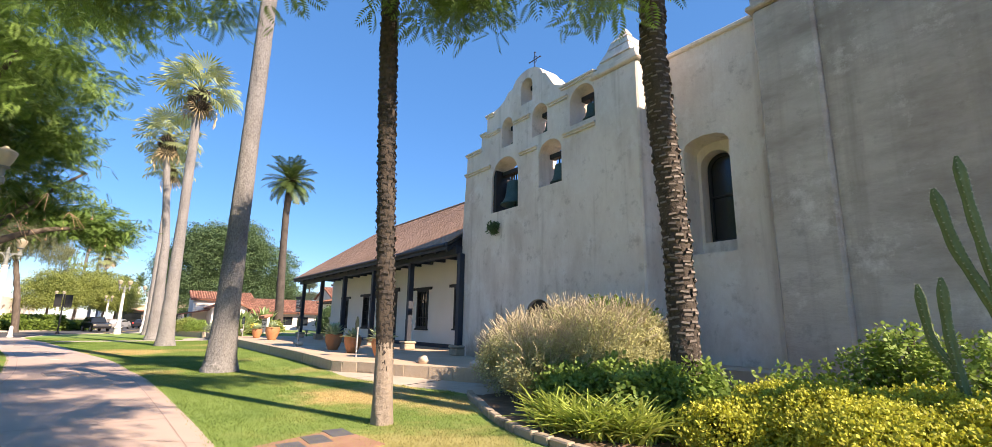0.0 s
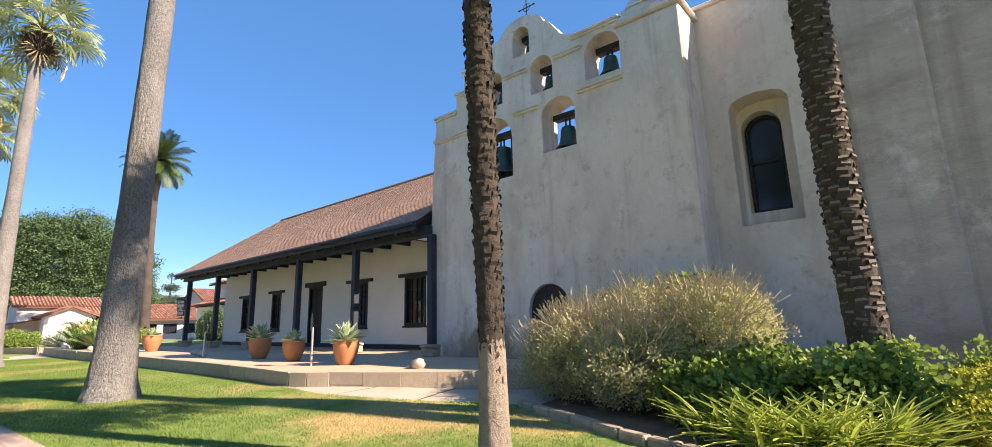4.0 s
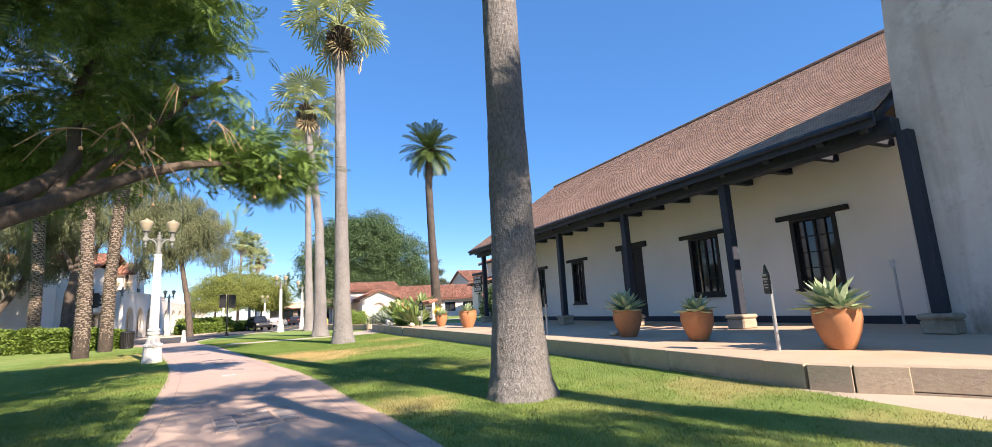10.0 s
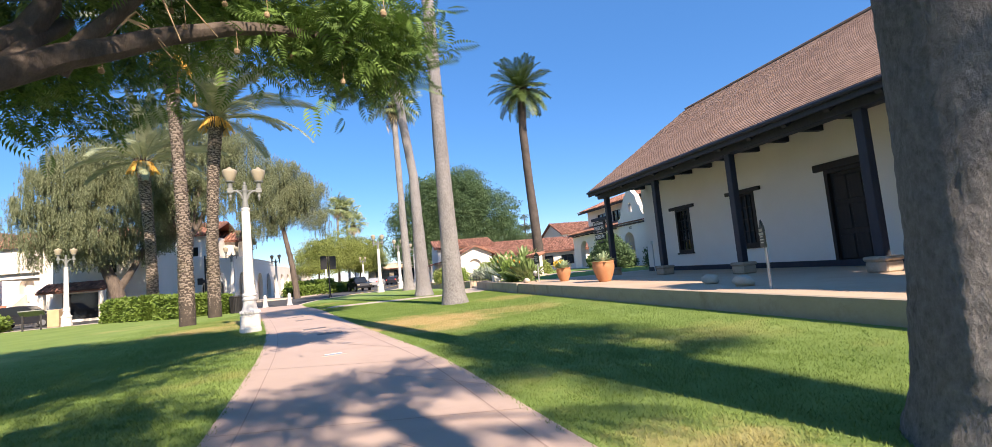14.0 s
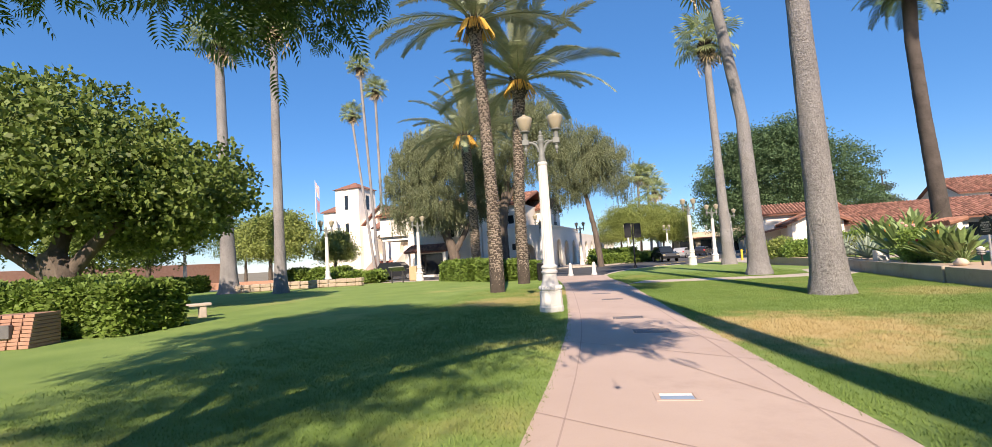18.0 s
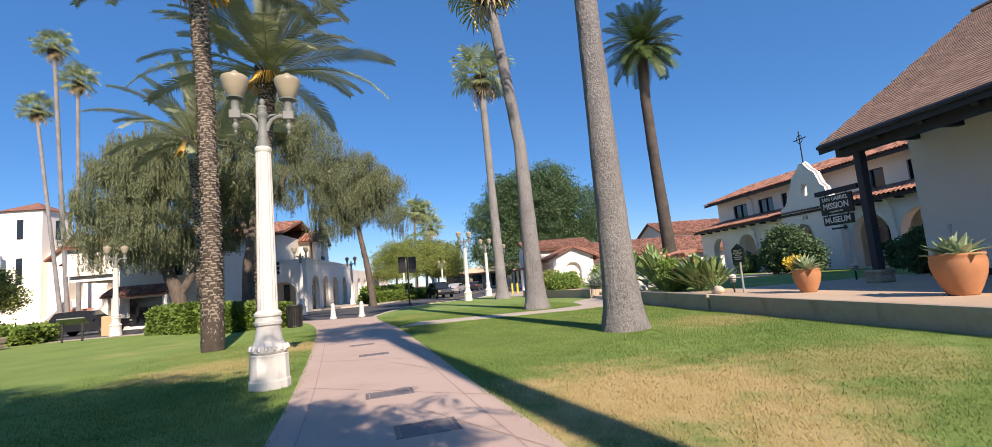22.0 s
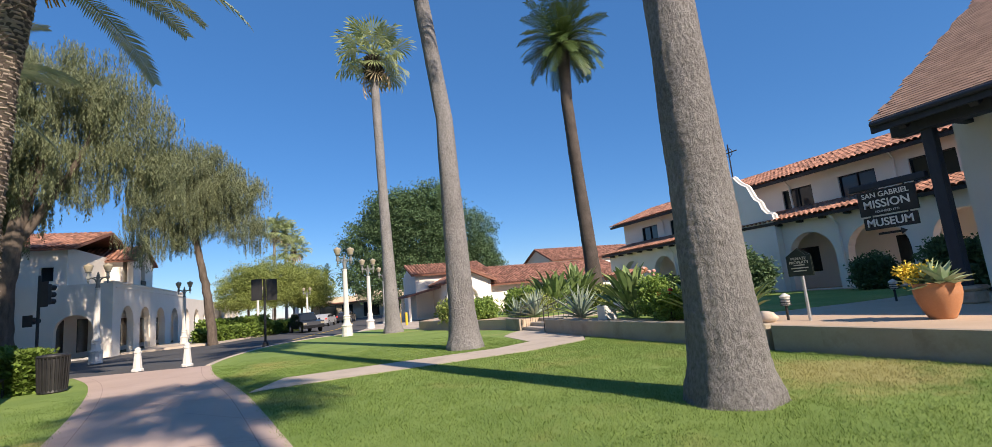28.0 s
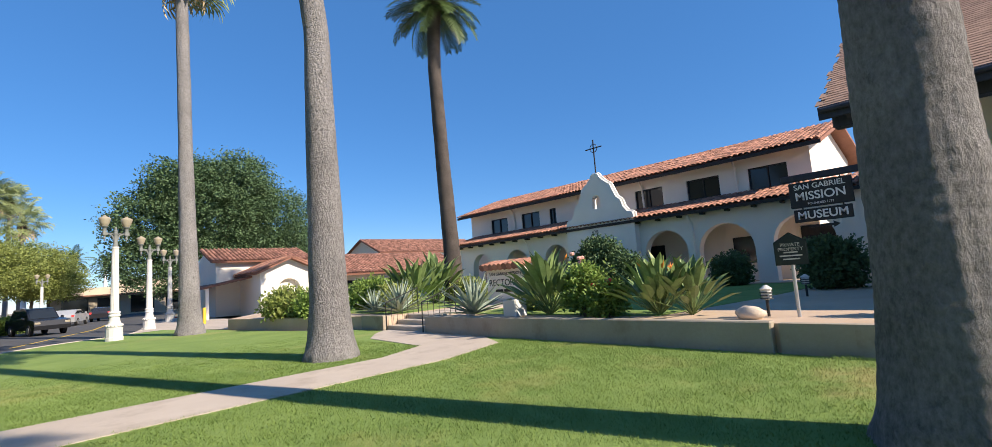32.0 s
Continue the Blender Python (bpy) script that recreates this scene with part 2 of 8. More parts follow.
    if vary > 0:
        src_r = n.new("ShaderNodeNewGeometry").outputs["Random Per Island"] if island else n.new("ShaderNodeObjectInfo").outputs["Random"]
        mr = n.new("ShaderNodeMapRange")
        mr.inputs["To Min"].default_value, mr.inputs["To Max"].default_value = 1 - vary, 1 + vary
        l.new(src_r, mr.inputs["Value"])
        hs = n.new("ShaderNodeHueSaturation")
        l.new(mr.outputs["Result"], hs.inputs["Value"])
        l.new(col, hs.inputs["Color"])
        col = hs.outputs["Color"]
    l.new(col, b.inputs["Base Color"])
    b.inputs["Roughness"].default_value = rough
    b.inputs["Metallic"].default_value = metal
    b.inputs["Specular IOR Level"].default_value = spec
    if bump > 0:
        bp = n.new("ShaderNodeBump")
        bp.inputs["Strength"].default_value = bump
        bp.inputs["Distance"].default_value = dist
        l.new(B, bp.inputs["Height"])
        l.new(bp.outputs["Normal"], b.inputs["Normal"])
    if trans > 0:
        tr = n.new("ShaderNodeBsdfTranslucent")
        l.new(col, tr.inputs["Color"])
        ms = n.new("ShaderNodeMixShader")
        ms.inputs["Fac"].default_value = trans
        l.new(b.outputs["BSDF"], ms.inputs[1])
        l.new(tr.outputs["BSDF"], ms.inputs[2])
        l.new(ms.outputs["Shader"], n["Material Output"].inputs["Surface"])
    return m


def glass(name, tint, rough=0.05):
    m = bpy.data.materials.new(name)
    m.use_nodes = True
    b = m.node_tree.nodes["Principled BSDF"]
    b.inputs["Base Color"].default_value = (*tint, 1)
    b.inputs["Roughness"].default_value = rough
    b.inputs["Specular IOR Level"].default_value = 0.6
    return m


DRY = [(-11.4, 13.0, 1.7, 0.9), (-11.2, 11.0, 0.8, 0.6), (-8.6, 13.5, 1.1, 0.45), (-7.7, 18.6, 1.1, 0.5), (-17.5, 21.4, 1.1, 0.8), (-18.6, 18.6, 1.4, 0.65), (-10.7, 2.2, 0.7, 0.55), (-7.0, 0.0, 0.8, 0.45), (-7.4, -4.9, 1.2, 0.9), (-6.2, -7.0, 1.0, 0.7), (-7.3, -2.4, 0.8, 0.4), (-8.6, -9.6, 1.5, 0.55)]
M_LAWN = mat("lawn", (0.13, 0.222, 0.046), (0.25, 0.345, 0.09), 0.95, 0.6, 60, 0.6, third=(0.46, 0.39, 0.15), third_scale=0.28, third_edge=(0.55, 0.85), dist=0.03, patches=DRY)
M_BLADE = mat("grass_blade", (0.13, 0.222, 0.046), (0.25, 0.345, 0.09), 0.7, 0.6, 30, 0, third=(0.46, 0.39, 0.15), third_scale=0.28, third_edge=(0.55, 0.85), trans=0.3, patches=DRY)
M_SOIL = mat("soil", (0.13, 0.08, 0.05), (0.27, 0.18, 0.12), 0.95, 3, 40, 0.6)
M_EARTH = mat("dry_earth", (0.20, 0.17, 0.12), (0.30, 0.26, 0.18), 0.95, 0.05, 2, 0.2)
M_PATH = mat("pink_concrete", (0.455, 0.34, 0.288), (0.545, 0.425, 0.362), 0.85, 0.5, 90, 0.25, third=(0.40, 0.29, 0.24), third_scale=0.9, third_edge=(0.55, 0.85))
M_CONC = mat("concrete", (0.43, 0.365, 0.30), (0.55, 0.475, 0.395), 0.85, 0.8, 70, 0.25, third=(0.36, 0.30, 0.24), third_scale=1.3, third_edge=(0.52, 0.75))
M_TERR = mat("terrace_paving", (0.47, 0.345, 0.245), (0.60, 0.465, 0.345), 0.9, 0.7, 60, 0.3, third=(0.48, 0.35, 0.24), third_scale=0.8, third_edge=(0.55, 0.75))
M_IRON = mat("black_iron", (0.012, 0.012, 0.013), (0.03, 0.03, 0.032), 0.5, 4, 40, 0.2)
M_STEEL = mat("galvanised_steel", (0.42, 0.43, 0.44), (0.56, 0.57, 0.58), 0.45, 4, 40, 0.1, metal=0.7)
M_STONE = mat("terrace_stone", (0.30, 0.24, 0.18), (0.46, 0.38, 0.295), 0.9, 1.5, 20, 0.8, third=(0.14, 0.105, 0.075), third_scale=2.0, third_edge=(0.52, 0.75), vary=0.05)
M_ASPHALT = mat("asphalt", (0.06, 0.06, 0.062), (0.10, 0.10, 0.10), 0.9, 0.4, 90, 0.3)
M_PLASTER = mat("church_plaster", (0.66, 0.575, 0.515), (0.83, 0.76, 0.70), 0.92, 0.6, 9, 0.5, third=(0.52, 0.425, 0.365), third_scale=0.5, third_edge=(0.47, 0.74), stretch=(1, 1, 0.5), dist=0.03, streak=(0.37, 0.29, 0.24), patches=[(-2.05, -2.45, 0.6, 0.9, 0.4), (-2.05, -1.75, 0.55, 0.8, 0.3), (-2.05, -0.9, 0.35, 0.6, 0.4), (-2.05, -3.1, 0.35, 0.5, 0.3)], patch_colour=(0.24, 0.145, 0.08))
# Darker, greyer tone than church_plaster, for the south nave wall and buttress.
M_PLASTER_DARKER = mat("darker_plaster", (0.44, 0.385, 0.345), (0.63, 0.57, 0.52), 0.92, 0.9, 7, 0.6, third=(0.34, 0.285, 0.25), third_scale=0.8, third_edge=(0.46, 0.72), stretch=(0.6, 0.6, 1.6), dist=0.04, streak=(0.33, 0.275, 0.24))
M_WHITE = mat("white_limewash", (0.76, 0.73, 0.67), (0.84, 0.81, 0.75), 0.9, 0.8, 20, 0.2)
M_STUCCO = mat("white_stucco", (0.79, 0.725, 0.635), (0.87, 0.81, 0.725), 0.9, 0.5, 20, 0.2)
M_BLUEWOOD = mat("dark_blue_timber", (0.018, 0.022, 0.035), (0.035, 0.042, 0.06), 0.6, 4, 60, 0.3, stretch=(3, 3, 0.6))
M_DARKWOOD = mat("dark_wood", (0.012, 0.011, 0.012), (0.035, 0.03, 0.03), 0.6, 4, 60, 0.3, stretch=(3, 3, 0.5))
M_SHINGLE = mat("wood_shingle", (0.31, 0.185, 0.13), (0.45, 0.29, 0.21), 0.9, 0.5, 40, 0.0, vary=0.16, island=True)
M_SHINGLE_O = mat("wood_shingle_single", (0.31, 0.185, 0.13), (0.45, 0.29, 0.21), 0.9, 0.5, 40, 0.0, vary=0.16)
M_TILE = mat("clay_tile", (0.24, 0.10, 0.065), (0.50, 0.26, 0.18), 0.9, 2, 30, 0.3, vary=0.42, island=True)
M_TILE_O = mat("clay_tile_single", (0.24, 0.10, 0.065), (0.50, 0.26, 0.18), 0.9, 2, 30, 0.3, vary=0.42)
M_TERRACOTTA = mat("terracotta", (0.36, 0.15, 0.07), (0.50, 0.235, 0.115), 0.75, 3, 40, 0.2, third=(0.40, 0.22, 0.13), third_scale=5, third_edge=(0.55, 0.8))
M_PALMGREY = mat("palm_bark", (0.10, 0.095, 0.095), (0.40, 0.383, 0.378), 0.95, 1.1, 24, 1.0, stretch=(1.0, 1.0, 0.6), third=(0.10, 0.09, 0.085), third_scale=10, third_edge=(0.60, 0.74), dist=0.08, fine_mix=0.65)
M_CUTBOOT = mat("cut_leaf_base", (0.10, 0.083, 0.073), (0.24, 0.205, 0.18), 0.95, 3, 30, 0.5, vary=0.25, island=True)
M_DATEBARK = mat("date_palm_bark", (0.17, 0.135, 0.108), (0.38, 0.315, 0.26), 0.95, 1.5, 18, 0.8, dist=0.04)
# Rough bark darker than its own tone: canopy shade is put into the colour.
M_RPALM_SHADED = mat("shaded_rough_bark", (0.022, 0.019, 0.018), (0.075, 0.065, 0.061), 0.95, 1.5, 18, 0.8, dist=0.04)
M_PCBARK = mat("dark_palm_bark", (0.042, 0.034, 0.03), (0.12, 0.10, 0.088), 0.95, 1.5, 18, 0.8, dist=0.04)
M_PALMDARK = mat("palm_boots", (0.035, 0.027, 0.023), (0.10, 0.08, 0.065), 0.95, 3, 30, 0.7, dist=0.03)
M_FROND = mat("palm_leaf", (0.20, 0.255, 0.10), (0.38, 0.43, 0.20), 0.55, 3, 10, 0.0, vary=0.25, trans=0.3)
M_FRONDDRY = mat("dry_palm_leaf", (0.32, 0.24, 0.13), (0.5, 0.39, 0.23), 0.8, 3, 10, 0.0, vary=0.2)
M_FEATHER = mat("feather_palm_leaf", (0.045, 0.085, 0.02), (0.11, 0.17, 0.05), 0.5, 3, 10, 0.0, vary=0.2, trans=0.15)
M_DATE = mat("date_palm_leaf", (0.18, 0.215, 0.12), (0.36, 0.39, 0.25), 0.5, 3, 10, 0.0, vary=0.2, trans=0.25)
M_FRUIT = mat("date_stalk", (0.55, 0.30, 0.05), (0.75, 0.45, 0.10), 0.7, 3, 10, 0.0)
M_BARK = mat("tree_bark", (0.06, 0.047, 0.038), (0.17, 0.135, 0.11), 0.95, 3, 25, 0.7, stretch=(2, 2, 0.7), dist=0.03)

# ---- ground ----
def plan(name, poly, z0, z1, material, label, category="", kind="structure"):
    mb = MB().slab(poly, [], z0, z1, lambda a, b, d: (a, b, d))
    return solo(name, mb, material, label, category, kind)


PATH_R = [tuple(p) for p in smoothline([(-9.6, -40), (-10.3, -16), (-10.5, -7.8), (-10.95, 0.2), (-11.3, 3), (-11.75, 7), (-12.45, 10.5), (-13.45, 15.3), (-15.3, 24.6), (-16.6, 29.5), (-17.3, 33.2)], 1.0)]
PATH_L = [tuple(p) for p in smoothline([(-12.6, -40), (-13.2, -16), (-13.5, -7.8), (-13.9, 0.2), (-14.1, 3.5), (-14.5, 7), (-15.0, 10.7), (-15.9, 15.5), (-18.2, 25.4), (-19.9, 31), (-21.6, 34.8)], 1.0)]
big = MB().add([(-900, -900, -0.22), (900, -900, -0.22), (900, 900, -0.22), (-900, 900, -0.22)], [(0, 1, 2, 3)])
solo("ground", big, M_EARTH, "dry earth and distant ground reaching the horizon", "ground", "structure")
plan("path", PATH_R + PATH_L[::-1], -0.2, 0.004, M_PATH, "curving pinkish concrete footpath with scored joints", "path")
KERB_N = [tuple(p) for p in smoothline([(-17.3, 33.2), (-17.1, 36.5), (-16.0, 41.5), (-14.0, 44.6), (-11.2, 47.0)], 0.6)]
plan("lawn_east", PATH_R + KERB_N + [(-10.0, 47.5), (-9.0, 44), (-7.9, 37), (-6.6, 33), (-6.6, 31.8), (-7.2, 31.2), (-7.9, 30.2), (-8.2, 27.4), (-9.5, 26.75), (-14.75, 26.55), (-15.2, 24.9), (-14.2, 25.0), (-9.0, 25.3), (-7.2, 25.9), (-6.55, 27.0), (-6.45, 20), (-6.5, 4), (-6.3, -0.2), (-6.95, -2.0), (-6.0, -4.6), (-5.4, -5.5), (-5.72, -6.4), (-6.12, -7.3), (-6.55, -8.2), (-6.82, -9.0), (-6.98, -9.8), (-7.1, -12), (-7.6, -16), (-8, -40)], -0.2, 0.0, M_LAWN, "mown green lawn with sun-dried patches", "lawn")
plan("lawn_west", PATH_L + [(-24, 35.2), (-33, 36), (-45, 34), (-75, 30), (-75, -40)], -0.2, 0.0, M_LAWN, "shaded park lawn beside the footpath", "lawn")
plan("entry_walk", [(-15.3, 24.85), (-14.2, 25.0), (-9.0, 25.3), (-7.2, 25.9), (-6.5, 27.2), (-6.4, 31.9), (-6.6, 31.8), (-7.2, 31.2), (-7.9, 30.2), (-8.2, 27.4), (-9.5, 26.75), (-14.75, 26.55)], -0.2, 0.012, M_CONC, "pale concrete walk from the footpath to the steps", "path")
CREST = [(-6.85, -0.75, 0.15), (-5.95, -2.36, 0.16), (-5.52, -3.06, 0.15), (-4.76, -4.22, 0.11), (-4.0, -5.15, 0.08), (-3.4, -6.0, 0.06)]
FRONT = [(-6.9, -0.8, 0.14), (-6.88, -2.5, 0.115), (-6.6, -3.6, 0.09), (-6.15, -4.6, 0.065), (-5.72, -5.4, 0.045), (-5.3, -6.2, 0.04)]


def ramp_between(rows):
    """Sloping ground between polylines of equal length."""
    mb = MB()
    n = len(rows[0])
    mb.add([p for r in rows for p in r], [(i * n + k, i * n + k + 1, (i + 1) * n + k + 1, (i + 1) * n + k) for i in range(len(rows) - 1) for k in range(n - 1)])
    return mb


solo("church_slab", ramp_between([[(x, y, -0.2) for x, y, z in FRONT], FRONT, CREST, [(x, y, -0.2) for x, y, z in CREST]]), M_CONC, "pale concrete slab at the foot of the terrace", "pavement", "structure")
BANK = [(-6.2, -5.3, 0.045), (-5.4, -5.72, 0.05), (-4.6, -6.15, 0.07), (-3.6, -6.6, 0.095), (-2.5, -6.88, 0.115), (-0.8, -6.88, 0.145), (0.5, -6.7, 0.13), (4.0, -6.53, 0.11), (8.0, -6.53, 0.09), (14.0, -6.53, 0.06), (20.0, -6.53, 0.03)]


def bank(x, y):
    """Height of the lawn, which rises gently towards the terrace."""
    by, bx, bz = zip(*BANK)
    d = np.clip(1 - (np.interp(y, by, bx) - x) / 1.4, 0, 1)
    return np.interp(y, by, bz) * d * np.where((y > -6.2) & (y < 20), 1, 0)


rows_ = [[(x - d, y, float(bank(x - d, y)) + (0.004 if d < 1.4 else -0.02)) for y, x, z in reversed(BANK)] for d in (1.4, 1.0, 0.6, 0.3, 0.0)]
solo("lawn_bank", ramp_between(rows_), M_LAWN, "grassy lawn edge rising gently to the terrace", "lawn", "structure", True, "", 60)
plan("road", [(-21.6, 34.8), (-17.3, 33.4), (-17.1, 36.5), (-16.0, 41.5), (-14.0, 44.6), (-11.2, 47.0), (-9.5, 55), (-6.5, 66), (30, 70), (30, 77), (-5, 76), (1, 130), (30, 400), (18, 400), (-9, 130), (-14.7, 72), (-19, 60), (-23.5, 54), (-120, 58), (-120, 41), (-24, 36.5)], -0.21, -0.12, M_ASPHALT, "grey asphalt road and junction", "road")

sj = thing("slab_joints", "open joints between the pale concrete slabs", "path joint", kind="structure")
for (x0, y0, z0), (x1, y1, z1) in (((-4.9, -4.0, 0.116), (-6.3, -4.3, 0.072)), ((-5.75, -2.7, 0.154), (-6.76, -2.6, 0.108))):
    part("slab_joint", MB().tube([(x0, y0, z0), ((x0 + x1) / 2 - 0.01, (y0 + y1) / 2 + 0.02, (z0 + z1) / 2), (x1, y1, z1)], 0.011, 5), M_IRON, sj)
# ---- terrace ----
TERR = [(-1.0, -7.0), (-2.7, -7.0), (-3.45, -6.0), (-4.12, -5.09), (-4.8, -4.22), (-5.56, -3.06), (-6.28, -1.65), (-6.66, -0.85), (-6.58, 0.5), (-6.45, 4), (-6.4, 20.6), (-6.4, 29.6), (-2, 29.6), (-2, 31.9), (-6.4, 31.9), (-6.4, 33.2), (-7.6, 37), (-8.4, 42), (-6, 46), (12, 48), (12, -7)]
plan("terrace", TERR, -0.2, 0.42, M_TERR, "raised tan terrace in front of the adobe and garden", "terrace")

# ---- church ----
church = thing("church", "weathered tan plaster mission church with a bell wall", "church")
prof = [(0.06, -0.1), (0.0, 3), (-0.12, 5.5), (-0.28, 7.8), (-1.17, 7.8), (-1.19, 8.33), (-1.5, 8.33), (-1.52, 8.94), (-1.95, 8.96), (-2.25, 9.02), (-2.52, 9.15), (-2.75, 9.38), (-2.95, 9.4)]
prof += [(-3.72 + 0.77 * math.cos(a), 9.3 + 0.5 * math.sin(a)) for a in [math.pi * k / 14 for k in range(1, 14)]]
prof += [(-4.5, 9.35), (-4.62, 9.3), (-4.8, 9.05), (-5.0, 8.75), (-5.3, 8.6), (-5.5, 8.58), (-6.66, 8.52), (-6.66, -0.1)]
HOLES = {"b1": arch(-3.3, -1.85, 5.22, 6.35, top=7.07), "b2": arch(-5.3, -4.3, 5.6, 6.6, top=7.02), "b3": arch(-3.0, -2.38, 7.42, 8.13, top=8.46), "b4": arch(-4.7, -3.98, 7.32, 8.0, top=8.36), "b5": arch(-6.62, -5.66, 7.15, 7.8, top=8.28), "b0": arch(-4.0, -3.42, 8.62, 9.2, top=9.5), "door": arch(-4.88, -3.66, 0.42, 1.6, top=2.25)}
part("bell_wall", MB().slab(prof, list(HOLES.values()), -2.05, -1.3, lambda a, b, d: (d, a, b)), M_PLASTER, church, "bell wall with arched bell openings")
for y0, y1, z in ((-0.2, -1.8, 6.93), (-3.38, -4.24, 6.93), (-5.4, -6.66, 6.93), (-0.24, -1.2, 7.68), (-1.16, -1.53, 8.22), (-1.48, -1.97, 8.84), (-1.5, -2.33, 8.12), (-3.06, -3.92, 8.12), (-4.76, -5.62, 8.12), (-5.3, -6.66, 8.44)):
    mould = MB().box(-2.15, y1, z, -1.25, y0, z + 0.07, 0.015)
    mould.box(-2.11, y1 + 0.02, z - 0.06, -1.27, y0 - 0.02, z, 0.01)
    part("moulding", mould, M_PLASTER, church)
pier = MB().box(-2.07, -8.05, -0.1, -1.0, -6.6, 8.2, 0.04)
part("pier", pier, M_PLASTER, church)
cap = MB()
for k, (w, z0, z1) in enumerate(((0.1, 8.2, 8.3), (0.04, 8.3, 8.42), (-0.06, 8.42, 8.62))):
    cap.box(-2.07 - w, -8.05 - w, z0, -1.0 + w, -6.6 + w, z1, 0.03)
cy, cx = -7.33, -1.53
for r0, r1, z0, z1 in ((0.52, 0.36, 8.62, 8.95), (0.36, 0.28, 8.98, 9.2), (0.3, 0.1, 9.2, 9.42), (0.14, 0.05, 9.42, 9.6)):
    p = [(cx + s * r0, cy + q * r0, z0) for s, q in ((-1, -1), (1, -1), (1, 1), (-1, 1))] + [(cx + s * r1, cy + q * r1, z1) for s, q in ((-1, -1), (1, -1), (1, 1), (-1, 1))]
    cap.add(p, [(3, 2, 1, 0), (4, 5, 6, 7), (0, 1, 5, 4), (1, 2, 6, 5), (2, 3, 7, 6), (3, 0, 4, 7)])
part("finial", cap, M_PLASTER, church, "stepped plaster finial")
W = [(-9.69, 3.2), (-8.54, 3.2), (-8.54, 5.82), (-8.62, 5.95), (-8.8, 6.03), (-9.1, 6.07), (-9.42, 6.03), (-9.6, 5.95), (-9.69, 5.82)]
part("nave_wall", MB().slab([(-7.9, -0.1), (-7.9, 8.45), (-10.95, 8.45), (-10.95, -0.1)], [W], -1.0, -0.4, lambda a, b, d: (d, a, b)), M_PLASTER, church)
part("nave_wall", MB().slab([(-7.9, 0), (-7.9, 8.4), (-10.95, 8.4), (-10.95, 0)], [arch(-9.42, -8.62, 3.55, 5.45, top=5.85)], -0.4, 0.3, lambda a, b, d: (d, a, b)), M_PLASTER, church)
part("nave_wall", MB().box(-1.35, -14.6, -0.1, 0.3, -11.8, 8.45, 0.03), M_PLASTER_DARKER, church)
part("nave_body", MB().box(0.3, -14.6, -0.1, 7.5, -8.3, 8.0), M_PLASTER, church)
part("buttress", MB().box(-1.5, -11.82, -0.1, -0.3, -10.68, 8.3, 0.05), M_PLASTER_DARKER, church)
part("buttress_cap", MB().box(-1.6, -11.92, 8.3, -0.3, -10.58, 8.42, 0.03).box(-1.52, -11.84, 8.42, -0.3, -10.66, 8.75, 0.03), M_PLASTER_DARKER, church)
part("cornice", MB().box(-1.1, -10.86, 8.45, 0.3, -7.9, 8.56, 0.03), M_PLASTER, church)
part("plinth", MB().box(-1.5, -10.86, -0.1, -0.9, -8.05, 0.72, 0.05), M_CONC, church, "pale concrete ledge along the wall foot")
# Added blocks behind the bell openings, only to keep sun off the jambs.
for y0, z0, z1 in ((-3.3, 5.2, 7.2), (-5.33, 5.5, 7.1), (-3.0, 7.4, 8.6), (-4.7, 7.3, 8.4), (-6.62, 7.1, 8.4), (-4.0, 8.6, 9.5)):
    part("back_pier", MB().box(-1.3, y0 - 0.3, z0, -0.72, y0 - 0.01, z1, 0.02), M_PLASTER, church)
# window
win = part("window_frame", MB().slab(arch(-9.4, -8.64, 3.57, 5.45, top=5.83), [arch(-9.33, -8.71, 3.65, 5.43, top=5.75)], -0.12, -0.02, lambda a, b, d: (d, a, b)), M_DARKWOOD, church, "dark arched window frame")
part("window_bar", MB().box(-0.12, -9.36, 4.7, -0.04, -8.68, 4.75), M_DARKWOOD, win)
part("pane", MB().slab(arch(-9.33, -8.71, 3.65, 5.43, top=5.75), [], -0.07, -0.05, lambda a, b, d: (d, a, b)), glass("dark_glass", (0.012, 0.014, 0.016), 0.15), win)
# door
d = part("door", MB().slab(arch(-4.86, -3.68, 0.43, 1.6, top=2.23), [], -1.96, -1.88, lambda a, b, d: (d, a, b)), M_DARKWOOD, church, "dark arched plank door")
part("handle_plate", MB().box(-1.972, -3.79, 1.05, -1.958, -3.745, 1.25, 0.004), M_STEEL, d, "thin pale metal handle plate")
part("handle", MB().tube([(-1.968, -3.768, 1.2), (-2.01, -3.768, 1.19), (-2.01, -3.768, 1.1), (-1.968, -3.768, 1.09)], 0.008, 6), M_STEEL, d, "pale metal pull handle")

# ---- adobe ----
adobe = thing("adobe_house", "long white adobe with dark timber porch and shingle roof", "house")
WINS = [(2.5, 3.65, 1.3, 3.1), (6.04, 7.19, 1.26, 3.1), (13.4, 14.33, 1.2, 3.05), (16.92, 17.85, 1.18, 2.98)]
DOORY = (9.5, 10.68)
rect = lambda a, b, c, e: [(a, c), (b, c), (b, e), (a, e)]
part("front_wall", MB().slab([(-0.3, 0.3), (20.35, 0.3), (20.35, 4.9), (-0.3, 4.9)], [rect(*w) for w in WINS] + [rect(DOORY[0], DOORY[1], 0.45, 3.15)], 0.0, 0.6, lambda a, b, d: (d, a, b)), M_WHITE, adobe)
part("end_wall", MB().slab([(0.6, 0.3), (6.5, 0.3), (6.5, 5.6), (3.24, 7.9), (0.6, 6.1)], [], 19.8, 20.35, lambda a, b, d: (a, d, b)), M_WHITE, adobe)
